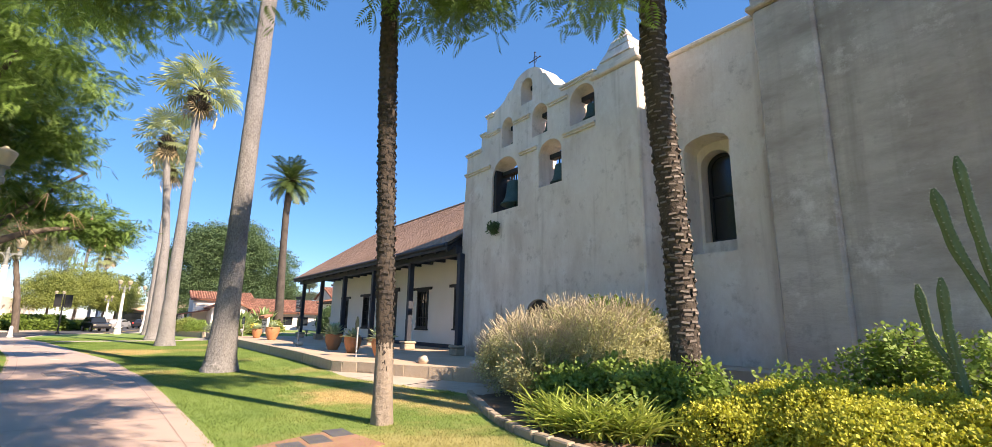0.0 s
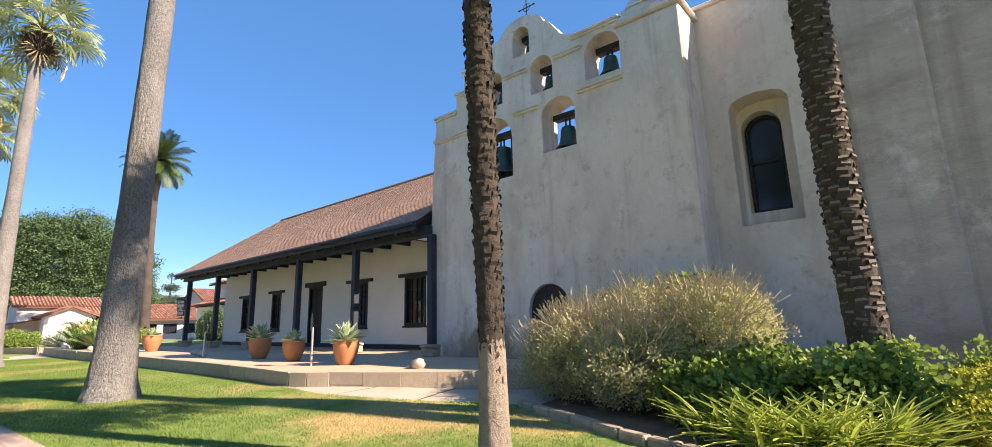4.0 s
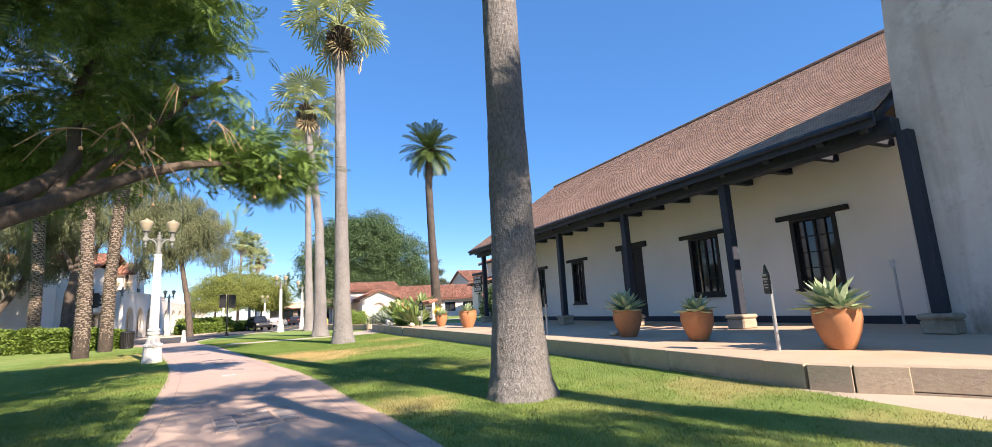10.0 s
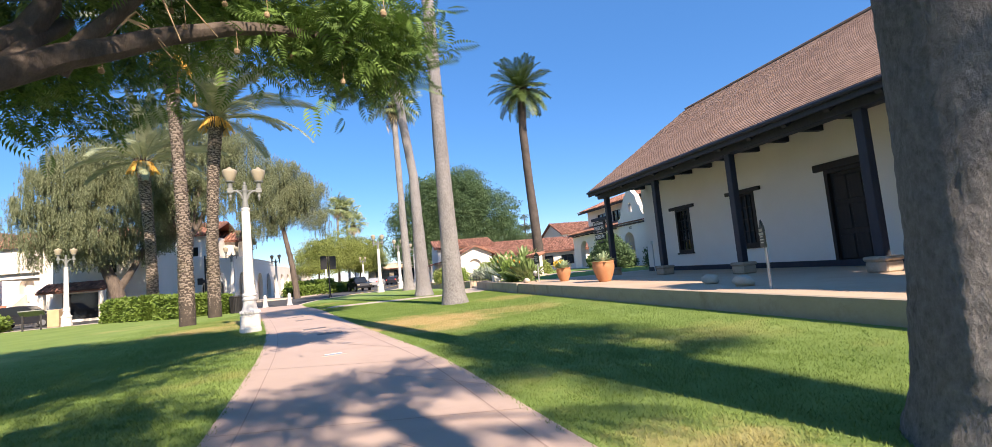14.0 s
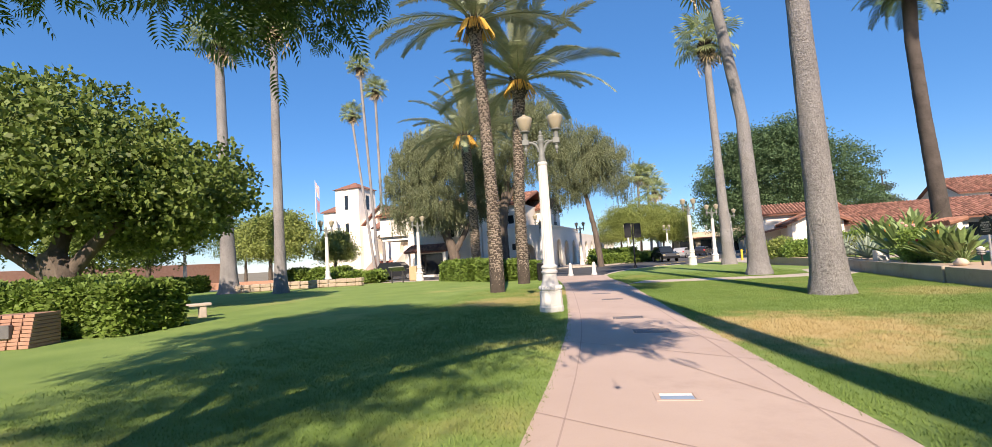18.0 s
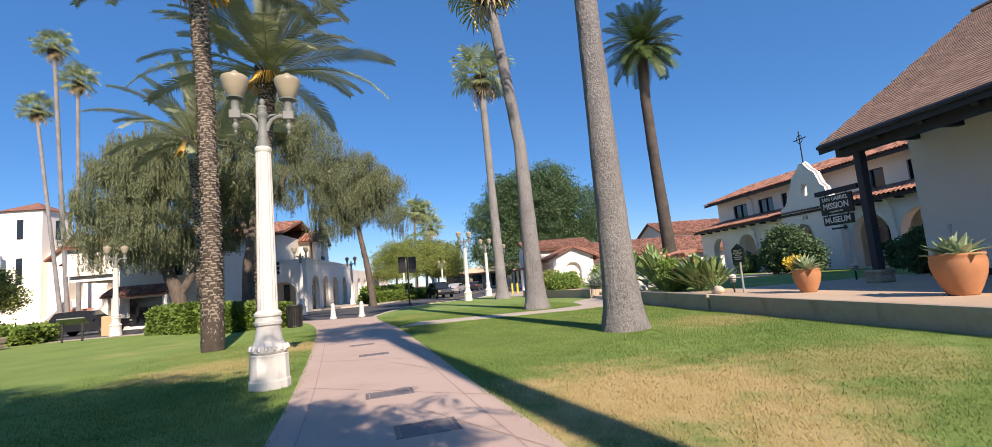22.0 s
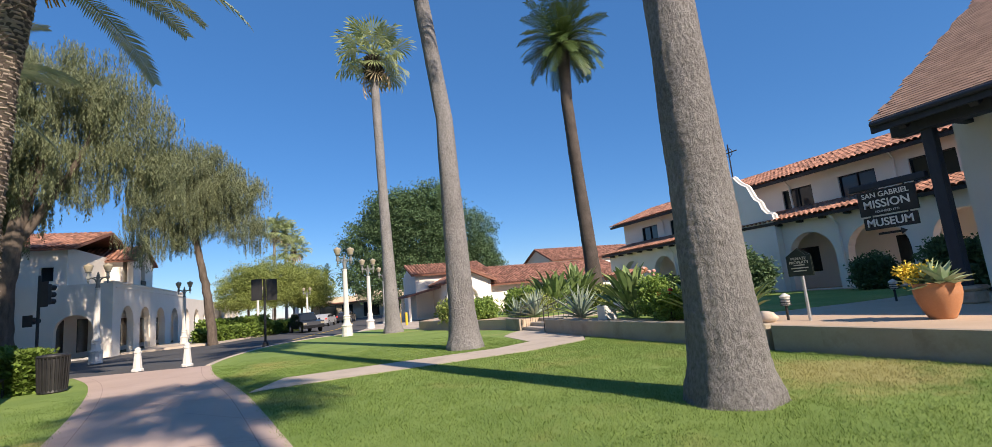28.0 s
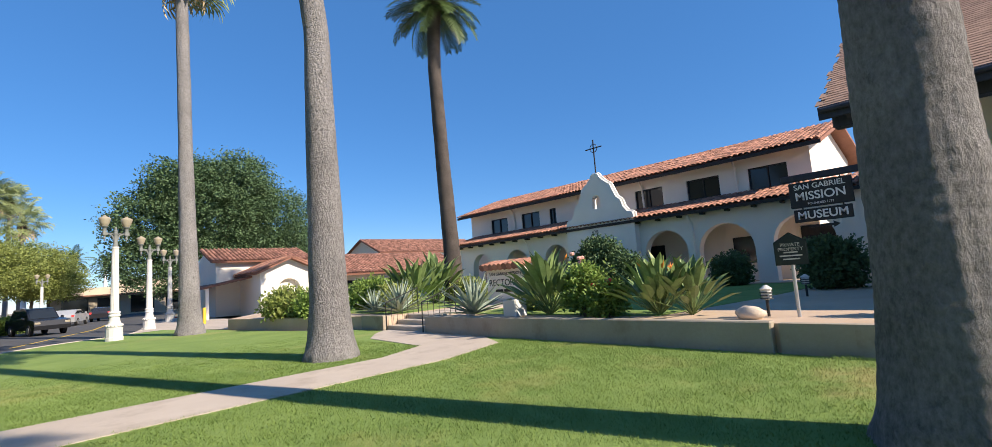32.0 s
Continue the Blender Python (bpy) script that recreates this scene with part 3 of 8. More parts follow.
part("back_wall", MB().box(6.0, -0.3, 0.3, 6.6, 19.8, 5.4), M_WHITE, adobe)
part("plinth", MB().box(-0.05, 0.0, 0.3, 0.0, 20.35, 0.6, 0.01), M_BLUEWOOD, adobe, "dark painted wall base")
EAVE, RIDGE = (-2.62, 4.36), (3.24, 8.34)
Y0, Y1 = -0.35, 20.5
sl = Vector((RIDGE[0] - EAVE[0], RIDGE[1] - EAVE[1]))
SL = sl.length
su, sn = sl.normalized(), Vector((-sl.y, sl.x)).normalized()
deck = MB().slab([(EAVE[0], EAVE[1] - 0.09), tuple(Vector(EAVE)), RIDGE, (9.1, 4.36), (9.1, 4.27), (RIDGE[0], RIDGE[1] - 0.09)], [], 0.0 - 0.02, Y1, lambda a, b, d: (a, d, b))
part("roof_deck", deck, M_DARKWOOD, adobe, "dark boarded underside of the roof")
part("eave_beam", MB().box(-2.3, -0.1, 3.98, -1.95, 20.4, 4.3, 0.02), M_BLUEWOOD, adobe)
part("fascia", MB().box(-2.68, -0.02, 4.12, -2.63, 20.55, 4.4, 0.01), M_BLUEWOOD, adobe)
for k in range(18):
    y = 1.07 + k * 1.185 if k < 17 else 0.25
    part("ceiling_joist", MB().box(-2.2, y - 0.08, 4.3, 0.02, y + 0.08, 4.47, 0.01), M_BLUEWOOD, adobe)
    rb = MB()
    a, b = Vector((-2.6, 4.2)), Vector((0.1, 4.2 + 2.7 * sl.y / sl.x))
    n2 = Vector((-sl.y, sl.x)).normalized() * -0.16
    rb.slab([tuple(a), tuple(b), tuple(b + n2), tuple(a + n2)], [], y - 0.07, y + 0.07, lambda a, b, d: (a, d, b))
    part("rafter", rb, M_BLUEWOOD, adobe)
for y in (-0.2, 3.79, 7.75, 11.83, 15.85, 19.8):
    x0 = -2.27 if y < 0 else -2.23
    part("post_base", MB().box(x0 - 0.13, y - 0.24, 0.42, x0 + 0.34, y + 0.24, 0.66, 0.03).box(x0 - 0.16, y - 0.27, 0.66, x0 + 0.37, y + 0.27, 0.76, 0.035), M_STONE, adobe, "rough stone post base")
    part("porch_post", MB().box(x0, y - 0.105, 0.76, x0 + 0.21, y + 0.105, 4.0, 0.015), M_BLUEWOOD, adobe)
M_PANE = glass("window_glass", (0.02, 0.025, 0.03), 0.04)
for y0, y1, z0, z1 in WINS:
    w = part("window_frame", MB().slab(rect(y0 - 0.02, y1 + 0.02, z0 - 0.02, z1), [rect(y0 + 0.09, y1 - 0.09, z0 + 0.1, z1 - 0.08)], -0.02, 0.16, lambda a, b, d: (d, a, b)), M_DARKWOOD, adobe, "dark painted window frame")
    part("lintel", MB().box(-0.09, y0 - 0.35, z1, 0.1, y1 + 0.35, z1 + 0.13, 0.012), M_DARKWOOD, w)
    part("sill", MB().box(-0.09, y0 - 0.07, z0 - 0.09, 0.1, y1 + 0.07, z0 - 0.02, 0.01), M_DARKWOOD, w)
    ym = (y0 + y1) / 2
    for yy, a, b in ((ym, z0 + 0.1, z1 - 0.08), ((y0 + ym) / 2 + 0.02, z0 + 0.1, z1 - 0.08), ((y1 + ym) / 2 - 0.02, z0 + 0.1, z1 - 0.08)):
        part("muntin", MB().box(0.06, yy - (0.03 if yy == ym else 0.012), a, 0.1, yy + (0.03 if yy == ym else 0.012), b), M_DARKWOOD, w)
    for k in (1, 2, 3):
        zz = z0 + 0.1 + (z1 - z0 - 0.18) * k / 4
        part("muntin", MB().box(0.065, y0 + 0.09, zz - 0.012, 0.095, y1 - 0.09, zz + 0.012), M_DARKWOOD, w)
    part("pane", MB().box(0.1, y0 + 0.08, z0 + 0.09, 0.11, y1 - 0.08, z1 - 0.07), M_PANE, w)
dr = part("door", MB().box(0.1, DOORY[0], 0.45, 0.16, DOORY[1], 3.15), M_DARKWOOD, adobe, "dark panelled timber door")
part("lintel", MB().box(-0.09, DOORY[0] - 0.28, 3.15, 0.2, DOORY[1] + 0.28, 3.36, 0.015), M_DARKWOOD, dr)
part("door_jamb", MB().slab(rect(DOORY[0], DOORY[1], 0.45, 3.15), [rect(DOORY[0] + 0.1, DOORY[1] - 0.1, 0.44 + 0.03, 3.05)], -0.02, 0.18, lambda a, b, d: (d, a, b)), M_DARKWOOD, dr)
for j in range(2):
    for k in range(3):
        part("panel", MB().box(0.07, DOORY[0] + 0.18 + j * 0.44, 0.62 + k * 0.82, 0.11, DOORY[0] + 0.56 + j * 0.44, 1.3 + k * 0.82, 0.015), M_DARKWOOD, dr)

# ---- palms ----
def trunk_mesh(pts, radii, kind, seed, nside=28, step=0.07):
    """A palm trunk: 'ring' with ring scars and fissures, 'boot' with spiral leaf bases."""
    rnd = random.Random(seed)
    pts = [Vector(p) for p in pts]
    seg = [(b - a).length for a, b in zip(pts, pts[1:])]
    total = sum(seg)
    n = int(total / step)
    V = []
    ph = rnd.random() * 9
    for i in range(n + 1):
        s = total * i / n
        k, acc = 0, 0.0
        while k < len(seg) - 1 and acc + seg[k] < s:
            acc += seg[k]
            k += 1
        f = (s - acc) / seg[k]
        c = pts[k].lerp(pts[k + 1], f)
        r = radii[k] + (radii[k + 1] - radii[k]) * f
        for j in range(nside):
            a = 2 * math.pi * j / nside
            if kind == "ring":
                w = noise.noise((math.cos(a) * 1.5 + ph, math.sin(a) * 1.5, s * 0.8)) * 0.05
                w += noise.noise((math.cos(a) * 7 + ph, math.sin(a) * 7, s * 2.2)) * 0.035
                w += 0.006 * math.sin(s * 2 * math.pi / 0.13 + 3 * noise.noise((math.cos(a) * 1.2, math.sin(a) * 1.2, s)) + ph)
                w += 0.014 * noise.noise((math.cos(a) * 11 + ph, math.sin(a) * 11, s * 2.0))
                w += 0.012 * noise.noise((math.cos(a) * 5 + ph, math.sin(a) * 5, s * 9))
                w -= 0.10 * max(0.0, noise.noise((math.cos(a) * 5, math.sin(a) * 5 + ph, s * 3.5)) - 0.42)
                if s < 0.5:
                    w += (0.5 - s) * 0.35 * (0.5 + noise.noise((a * 2.2, s * 5, ph)))
            else:
                row = s / 0.105
                u = j / nside * 13 + 0.5 * (int(row) % 2) + 0.13 * int(row)
                tri = 1 - abs((u % 1.0) * 2 - 1)
                saw = row % 1.0
                w = 0.09 * saw * (0.25 + 0.75 * tri) + noise.noise((math.cos(a) * 4, math.sin(a) * 4, s * 3 + ph)) * 0.06
                w *= min(1.0, 0.25 + s * 0.6)
            V.append((c.x + r * (1 + w) * math.cos(a), c.y + r * (1 + w) * math.sin(a), c.z))
    F = [(i * nside + j, i * nside + (j + 1) % nside, (i + 1) * nside + (j + 1) % nside, (i + 1) * nside + j) for i in range(n) for j in range(nside)]
    return raw_mesh("trunk", V, F, True)


def fan_frond(seed, petiole=1.05, rad=0.85, blades=18):
    rnd = random.Random(seed)
    mb = MB()
    mb.tube([(0, 0, 0), (petiole * 0.5, 0, 0.06), (petiole, 0, 0.02)], [0.035, 0.025, 0.018], 5)
    for k in range(blades):
        a = radians(-125 + 250 * k / (blades - 1))
        L = rad * (1 - 0.25 * (abs(a) / 2.2) ** 2) * rnd.uniform(0.9, 1.08)
        w = 0.042
        dx, dy = math.cos(a), math.sin(a)
        px, py = -dy, dx
        d1, d2 = -0.02 - 0.05 * rnd.random(), -0.2 - 0.25 * rnd.random()
        o = (petiole, 0, 0.02)
        v = [o, (o[0] + dx * L * 0.6 + px * w, py * w + dy * L * 0.6, d1), (o[0] + dx * L * 0.6 - px * w, dy * L * 0.6 - py * w, d1), (o[0] + dx * L * 0.85 + px * 0.012, dy * L * 0.85, d2 * 0.5), (o[0] + dx * L * 0.98, dy * L * 0.98, d2)]
        mb.add(v, [(0, 1, 2), (2, 1, 3), (2, 3, 4)])
    return mb.mesh("frond")


def feather_frond(seed, L=2.8, drop=1.0, leaf=0.42, pairs=36, rise=0.35):
    rnd = random.Random(seed)
    mb = MB()
    P = lambda t: Vector((L * t * (1 - 0.12 * t * t), 0, rise * L * t * 0.5 - drop * t * t))
    mb.tube([P(t / 8) for t in range(9)], [0.035 * (1 - t / 9.5) for t in range(9)], 4)
    for i in range(pairs):
        t = 0.12 + 0.88 * i / (pairs - 1)
        p, d = P(t), (P(min(1, t + 0.02)) - P(t - 0.02)).normalized()
        l = leaf * (0.45 + 0.9 * math.sin(math.pi * min(1, 0.12 + t * 0.86))) * rnd.uniform(0.9, 1.1)
        for s in (-1, 1):
            side = (d * 0.62 + Vector((0, s * 0.8, 0.16 * rnd.uniform(-0.4, 1)))).normalized()
            q = p + side * l * 0.55
            e = p + side * l + Vector((0, 0, -0.14 * l))
            w = d * 0.022
            mb.add([p - w, p + w, q + w * 1.3, q - w * 1.3, e], [(0, 1, 2, 3), (3, 2, 4)])
    return mb.mesh("frond")


FANS = [fan_frond(k) for k in range(3)]
FEATH = [feather_frond(k + 10, 2.9, 1.05, 0.5, 34) for k in range(3)]
DATES = [feather_frond(k + 20, 4.4, 2.1, 0.40, 60, 0.95) for k in range(3)]


def fan_dry(seed):
    return fan_frond(seed, 0.8, 0.85, 14)


DRYFAN = [fan_dry(50), fan_dry(51)]


def crown_of(palm, top, meshes, material, n, seed, emin=-35, emax=80, scale=1.0, jitter=0.15):
    rnd = random.Random(seed)
    for me in meshes:
        if not me.materials:
            me.materials.append(material)
    for k in range(n):
        f = (k + 0.5) / n
        el = emax + (emin - emax) * f ** 0.85 + rnd.uniform(-7, 7)
        az = k * 137.5 + rnd.uniform(-12, 12)
        ob = new("frond", meshes[k % len(meshes)])
        ob.parent = palm
        s = scale * rnd.uniform(1 - jitter, 1 + jitter)
        ob.matrix_local = Matrix.Translation(top) @ Euler((rnd.uniform(-0.3, 0.3), radians(-el), radians(az)), "XYZ").to_matrix().to_4x4() @ Matrix.Scale(s, 4)


def fan_palm(base, neck, r0, r1, seed, label, flare=1.45, n=28, scale=1.3, mid=None, near=True):
    palm = thing("fan_palm", label, "palm tree", "row of fan palms")
    b, t = Vector(base), Vector(neck)
    m = Vector(mid) if mid else b.lerp(t, 0.5)
    up = lambda z: b.lerp(m, z / m.z)
    me = trunk_mesh([b - Vector((0, 0, 0.15)), up(0.45), up(1.2), up(2.3), up(4.2), m, t], [r0 * flare, r0 * 1.2, r0 * 1.03, r0 * 0.94, r0 * 0.84, (r0 * 0.8 + r1) / 2, r1], "ring", seed, (64 if seed < 3 else 36) if near else 14, (0.035 if seed < 3 else 0.06) if near else 0.3)
    part("trunk", me, M_PALMGREY, palm)
    sk = MB()
    rnd = random.Random(seed)
    for k in range(120):
        a, f = k * 2.4, k / 120
        z = -0.5 + 1.5 * f
        rr = 0.2 + 0.34 * math.sin(math.pi * min(1, 0.15 + f * 0.75))
        p = t + Vector((math.cos(a) * rr * 0.6, math.sin(a) * rr * 0.6, z))
        q = t + Vector((math.cos(a) * rr * 1.25, math.sin(a) * rr * 1.25, z + 0.28 * rnd.uniform(0.5, 1.2)))
        sk.tube([p, q], [0.07, 0.03], 4)
    part("leaf_base_collar", sk, M_PALMDARK, palm, "dark collar of old leaf bases")
    top = t + Vector((0, 0, 1.15))
    crown_of(palm, top, FANS, M_FROND, n, seed, -42, 80, scale)
    crown_of(palm, t + Vector((0, 0, 0.8)), DRYFAN, M_FRONDDRY, 4, seed + 5, -75, -45, scale)
    return palm


fan_palm((-9.2, 1.73, 0), (-9.1, 1.83, 15.0), 0.35, 0.25, 1, "tall grey fan palm on the lawn, flared base")
fan_palm((-9.74, 18.48, 0), (-9.86, 18.51, 14.4), 0.37, 0.235, 2, "tall grey-trunked fan palm with rough flared base")
fan_palm((-10.0, 27.9, 0), (-10.95, 27.8, 13.9), 0.38, 0.22, 3, "tall slightly leaning fan palm beside the concrete walk", mid=(-10.1, 27.9, 7))
fan_palm((-9.95, 41.3, 0), (-10.15, 41.9, 15.3), 0.38, 0.24, 4, "tall straight fan palm near the street corner", n=30, scale=1.3)
fan_palm((-36.5, 27.6, 0), (-37.2, 28.2, 17), 0.36, 0.24, 5, "tall fan palm standing in the shaded park")
fan_palm((-43.1, 29.6, 0), (-44.4, 30.2, 18), 0.55, 0.3, 6, "thick tall palm standing in the shaded park", flare=1.5)
for k, (b, t, r) in enumerate((((-55.8, 66, 0), (-61.2, 69, 25.2), 0.24), ((-55.2, 66, 0), (-56.9, 65.6, 31.2), 0.26), ((-54.4, 66.4, 0), (-54.6, 66, 27.2), 0.24), ((-21, 122, 0), (-20.5, 122, 18), 0.35), ((-18.7, 124, 0), (-18.5, 124, 17.5), 0.33), ((-17, 118, 0), (-16.9, 118, 13.5), 0.33))):
    fan_palm(b, t, r, r * 0.8, 20 + k, "slender distant fan palm rising above the roofs", n=30, scale=1.15 if k < 3 else 1.9, near=False)


def boots(palm, pts, radii, seed, material):
    """Cut leaf bases in a spiral round a trunk."""
    rnd = random.Random(seed)
    tv = [(0, -0.5, 0), (0, 0.5, 0), (0.3, -0.46, 0.55), (0.3, 0.46, 0.55), (1.0, -0.4, 0.85), (1.0, 0.4, 0.85), (0.86, -0.34, 1.14), (0.86, 0.34, 1.14), (-0.1, -0.4, 1.2), (-0.1, 0.4, 1.2)]
    tf = [(0, 1, 3, 2), (2, 3, 5, 4), (6, 7, 9, 8)]
    P_ = [Vector(p) for p in pts]
    seg = [(b - a).length for a, b in zip(P_, P_[1:])]
    mats_, s, k, row = [], 0.35, 0, 0
    while s < sum(seg) - 0.1:
        acc, k = 0.0, 0
        while k < len(seg) - 1 and acc + seg[k] < s:
            acc += seg[k]
            k += 1
        f = (s - acc) / seg[k]
        c, r = P_[k].lerp(P_[k + 1], f), radii[k] + (radii[k + 1] - radii[k]) * f
        n = 8
        for j in range(n):
            a = 2 * math.pi * (j + 0.5 * (row % 2)) / n + 0.13 * row + rnd.uniform(-0.16, 0.16)
            w = 2 * math.pi * r / n * 0.98
            M = Matrix.Translation(c + Vector((math.cos(a), math.sin(a), 0)) * r * 0.93 + Vector((0, 0, rnd.uniform(-0.03, 0.03)))) @ Matrix.Rotation(a, 4, "Z") @ Matrix.Rotation(rnd.uniform(-0.18, 0.18), 4, "X") @ Matrix.Diagonal(((0.02 + 0.12 * r) * rnd.uniform(0.55, 1.35) * min(1, 0.1 + max(0, s - 0.5) * 0.5), w, 0.115 * rnd.uniform(0.85, 1.15), 1))
            mats_.append(np.array(M))
        row += 1
        s += 0.095
    V, F = merged(tv, tf, np.array(mats_))
    part("boot_layer", raw_mesh("boot_layer", V, F), material, palm, "cut leaf bases in a spiral")["kind"] = "stuff"
    V, F = merged(tv, [(4, 5, 7, 6)], np.array(mats_))
    part("cut_layer", raw_mesh("cut_layer", V, F), M_CUTBOOT if material == M_PCBARK else material, palm, "pale cut ends of the leaf bases")["kind"] = "stuff"


def feather_palm(name, label, base, pts, radii, kind, meshes, material, n, seed, scale=1.0, emin=-40, fruit=False, bark=None, step=0.035, group=""):
    palm = thing(name, label, "palm tree", group)
    me = trunk_mesh(pts, radii, kind, seed, 40 if kind == "boot" else 28, step)
    part("trunk", me, M_PALMDARK if kind == "boot" else bark, palm)
    # Sleeve of paler bark: sunlight on the lower trunk, put in as colour.
    if bark == M_RPALM_SHADED:
        part("trunk_foot", trunk_mesh([pts[0], pts[1], tuple(Vector(pts[1]).lerp(Vector(pts[2]), 0.12))], [radii[0] * 1.05, radii[1] * 1.08, radii[1] * 1.0], "ring", seed, 40, 0.03), M_DATEBARK, palm, "bare grey-tan foot of the trunk, coloured paler as sunlit")
    if kind == "boot":
        boots(palm, pts, radii, seed, bark or M_PALMDARK)
    top = Vector(pts[-1])
    cr = MB()
    rnd = random.Random(seed)
    for k in range(60):
        a, f = k * 2.4, k / 60
        z = -0.55 + 0.8 * f
        rr = radii[-1] * 0.9
        p = top + Vector((math.cos(a) * rr * 0.6, math.sin(a) * rr * 0.6, z))
        q = top + Vector((math.cos(a) * rr * 1.7, math.sin(a) * rr * 1.7, z + 0.35))
        cr.tube([p, q], [0.08, 0.03], 4)
    part("leaf_base_collar", cr, M_PALMDARK, palm, "dark cut leaf bases under the crown")
    crown_of(palm, top + Vector((0, 0, 0.2)), meshes, material, n, seed, emin, 82, scale)
    if fruit:
        for k in range(10):
            a = k * 0.63
            fb = MB()
            for j in range(16):
                b = a + rnd.uniform(-0.25, 0.25)
                l = rnd.uniform(0.5, 1.0)
                fb.tube([top, top + Vector((math.cos(b) * 0.5, math.sin(b) * 0.5, 0.25)), top + Vector((math.cos(b) * (0.6 + 0.3 * l), math.sin(b) * (0.6 + 0.3 * l), -0.5 * l))], [0.015, 0.012, 0.02], 3)
            part("fruit_stalk", fb, M_FRUIT, palm, "hanging orange date stalks")
    return palm


feather_palm("canary_palm", "tall feather palm behind the garden wall, slim grey trunk", None, [(0.35, 37.0, 0.3), (0.3, 37.0, 3), (0.1, 37.05, 8), (0.0, 37.1, 12.2), (0.15, 37.05, 15.6)], [0.5, 0.4, 0.34, 0.32, 0.36], "ring", FEATH, M_FEATHER, 58, 31, 1.05, -48, bark=M_PCBARK, step=0.09)
feather_palm("rough_palm", "slender rough-barked palm in the lawn near the garden bed", None, [(-8.26, -7.74, -0.1), (-8.3, -7.76, 1.0), (-8.44, -7.82, 3), (-8.6, -7.88, 5.5), (-8.72, -7.92, 8.3)], [0.155, 0.125, 0.13, 0.13, 0.125], "boot", FANS, M_FROND, 16, 32, 1.12, -6, bark=M_RPALM_SHADED)
feather_palm("rough_palm", "dark rough-barked palm rising from the garden bed", None, [(-4.6, -10.55, -0.1), (-4.58, -10.55, 1.0), (-4.58, -10.5, 3), (-5.0, -10.54, 6), (-4.95, -10.6, 8.0), (-4.7, -10.7, 11.4)], [0.25, 0.215, 0.2, 0.19, 0.19, 0.19], "boot", FANS, M_FROND, 18, 33, 1.2, -8, bark=M_PCBARK)
feather_palm("rough_palm", "dark rough-barked palm against the church wall", None, [(-3.8, -16.3, -0.1), (-3.75, -16.1, 4), (-3.3, -15.8, 12.5), (-2.9, -15.7, 15)], [0.3, 0.24, 0.22, 0.22], "boot", FANS, M_FROND, 16, 34, 1.2, 0, bark=M_PCBARK)
DG = "date palms by the hedge"
feather_palm("date_palm", "date palm with orange fruit stalks beside the footpath lawn", None, [(-20.3, 22.6, -0.1), (-20.35, 22.7, 3.6), (-20.6, 23.0, 7.6), (-20.9, 23.2, 11.6)], [0.31, 0.24, 0.225, 0.25], "boot", DATES, M_DATE, 34, 35, 1.15, -22, True, group=DG, bark=M_DATEBARK)
feather_palm("date_palm", "date palm with arching grey-green fronds and orange fruit", None, [(-20.8, 27.9, -0.1), (-20.8, 27.9, 3.7), (-20.65, 27.9, 7.4), (-20.4, 27.9, 10.3)], [0.32, 0.255, 0.26, 0.33], "boot", DATES, M_DATE, 36, 36, 1.2, -22, True, group=DG, bark=M_DATEBARK)
feather_palm("date_palm", "shorter date palm with orange fruit beside the trimmed hedge", None, [(-26.0, 34.2, -0.1), (-26.1, 34.2, 5), (-26.4, 34.2, 9.6)], [0.32, 0.27, 0.32], "boot", DATES, M_DATE, 32, 37, 1.1, -22, True, group=DG, bark=M_DATEBARK)
for k, (x, y, h) in enumerate(((-13.5, 128, 9), (-10.5, 131, 9.5), (-16.5, 116, 8.5), (-6.0, 134, 9))):
    feather_palm("street_palm", "small distant feather palm along the street", None, [(x, y, -0.1), (x, y, h)], [0.35, 0.25], "ring", FEATH, M_DATE, 30, 40 + k, 1.1, step=0.4)


# ---- broadleaf trees ----
def tmpl_jac():
    v, f = [], []
    for i in range(9):
        x = 0.12 + 0.36 * i / 8
        l = 0.105 * math.sin(math.pi * (0.25 + 0.7 * i / 8)) + 0.03
        for s in (-1, 1):
            n = len(v)
            v += [(x - 0.012, s * 0.005, -0.25 * x * x), (x + 0.05, s * l, -0.25 * x * x - 0.04), (x - 0.01, s * l * 0.6, -0.25 * x * x - 0.015)]
            f.append((n, n + 1, n + 2) if s > 0 else (n + 2, n + 1, n))
    return np.array(v), f


def tmpl_cluster(seed, n=7, r=0.12, l=0.09, w=0.035):
    rnd = random.Random(seed)
    v, f = [], []
    for k in range(n):
        d = Vector((rnd.gauss(0, 1), rnd.gauss(0, 1), rnd.gauss(0.3, 0.8))).normalized()
        p = d * r * rnd.uniform(0.2, 1)
        side = d.cross(Vector((rnd.gauss(0, 1), rnd.gauss(0, 1), rnd.gauss(0, 1)))).normalized()
        m = len(v)
        v += [tuple(p), tuple(p + d * l * 0.5 + side * w), tuple(p + d * l), tuple(p + d * l * 0.5 - side * w)]
        f.append((m, m + 1, m + 2, m + 3))
    return np.array(v), f


def tmpl_strand(seed, n=8, L=0.85):
    rnd = random.Random(seed)
    v, f = [], []
    for k in range(n):
        z = -L * k / n
        for s in (-1, 1):
            a = rnd.uniform(0, 6.28)
            dx, dy = math.cos(a) * 0.08, math.sin(a) * 0.08
            m = len(v)
            v += [(0, 0, z), (dx * 0.5 - dy * 0.24, dy * 0.5 + dx * 0.24, z - 0.07), (dx, dy, z - 0.14), (dx * 0.5 + dy * 0.24, dy * 0.5 - dx * 0.24, z - 0.09)]
            f.append((m, m + 1, m + 2, m + 3))
    return np.array(v), f


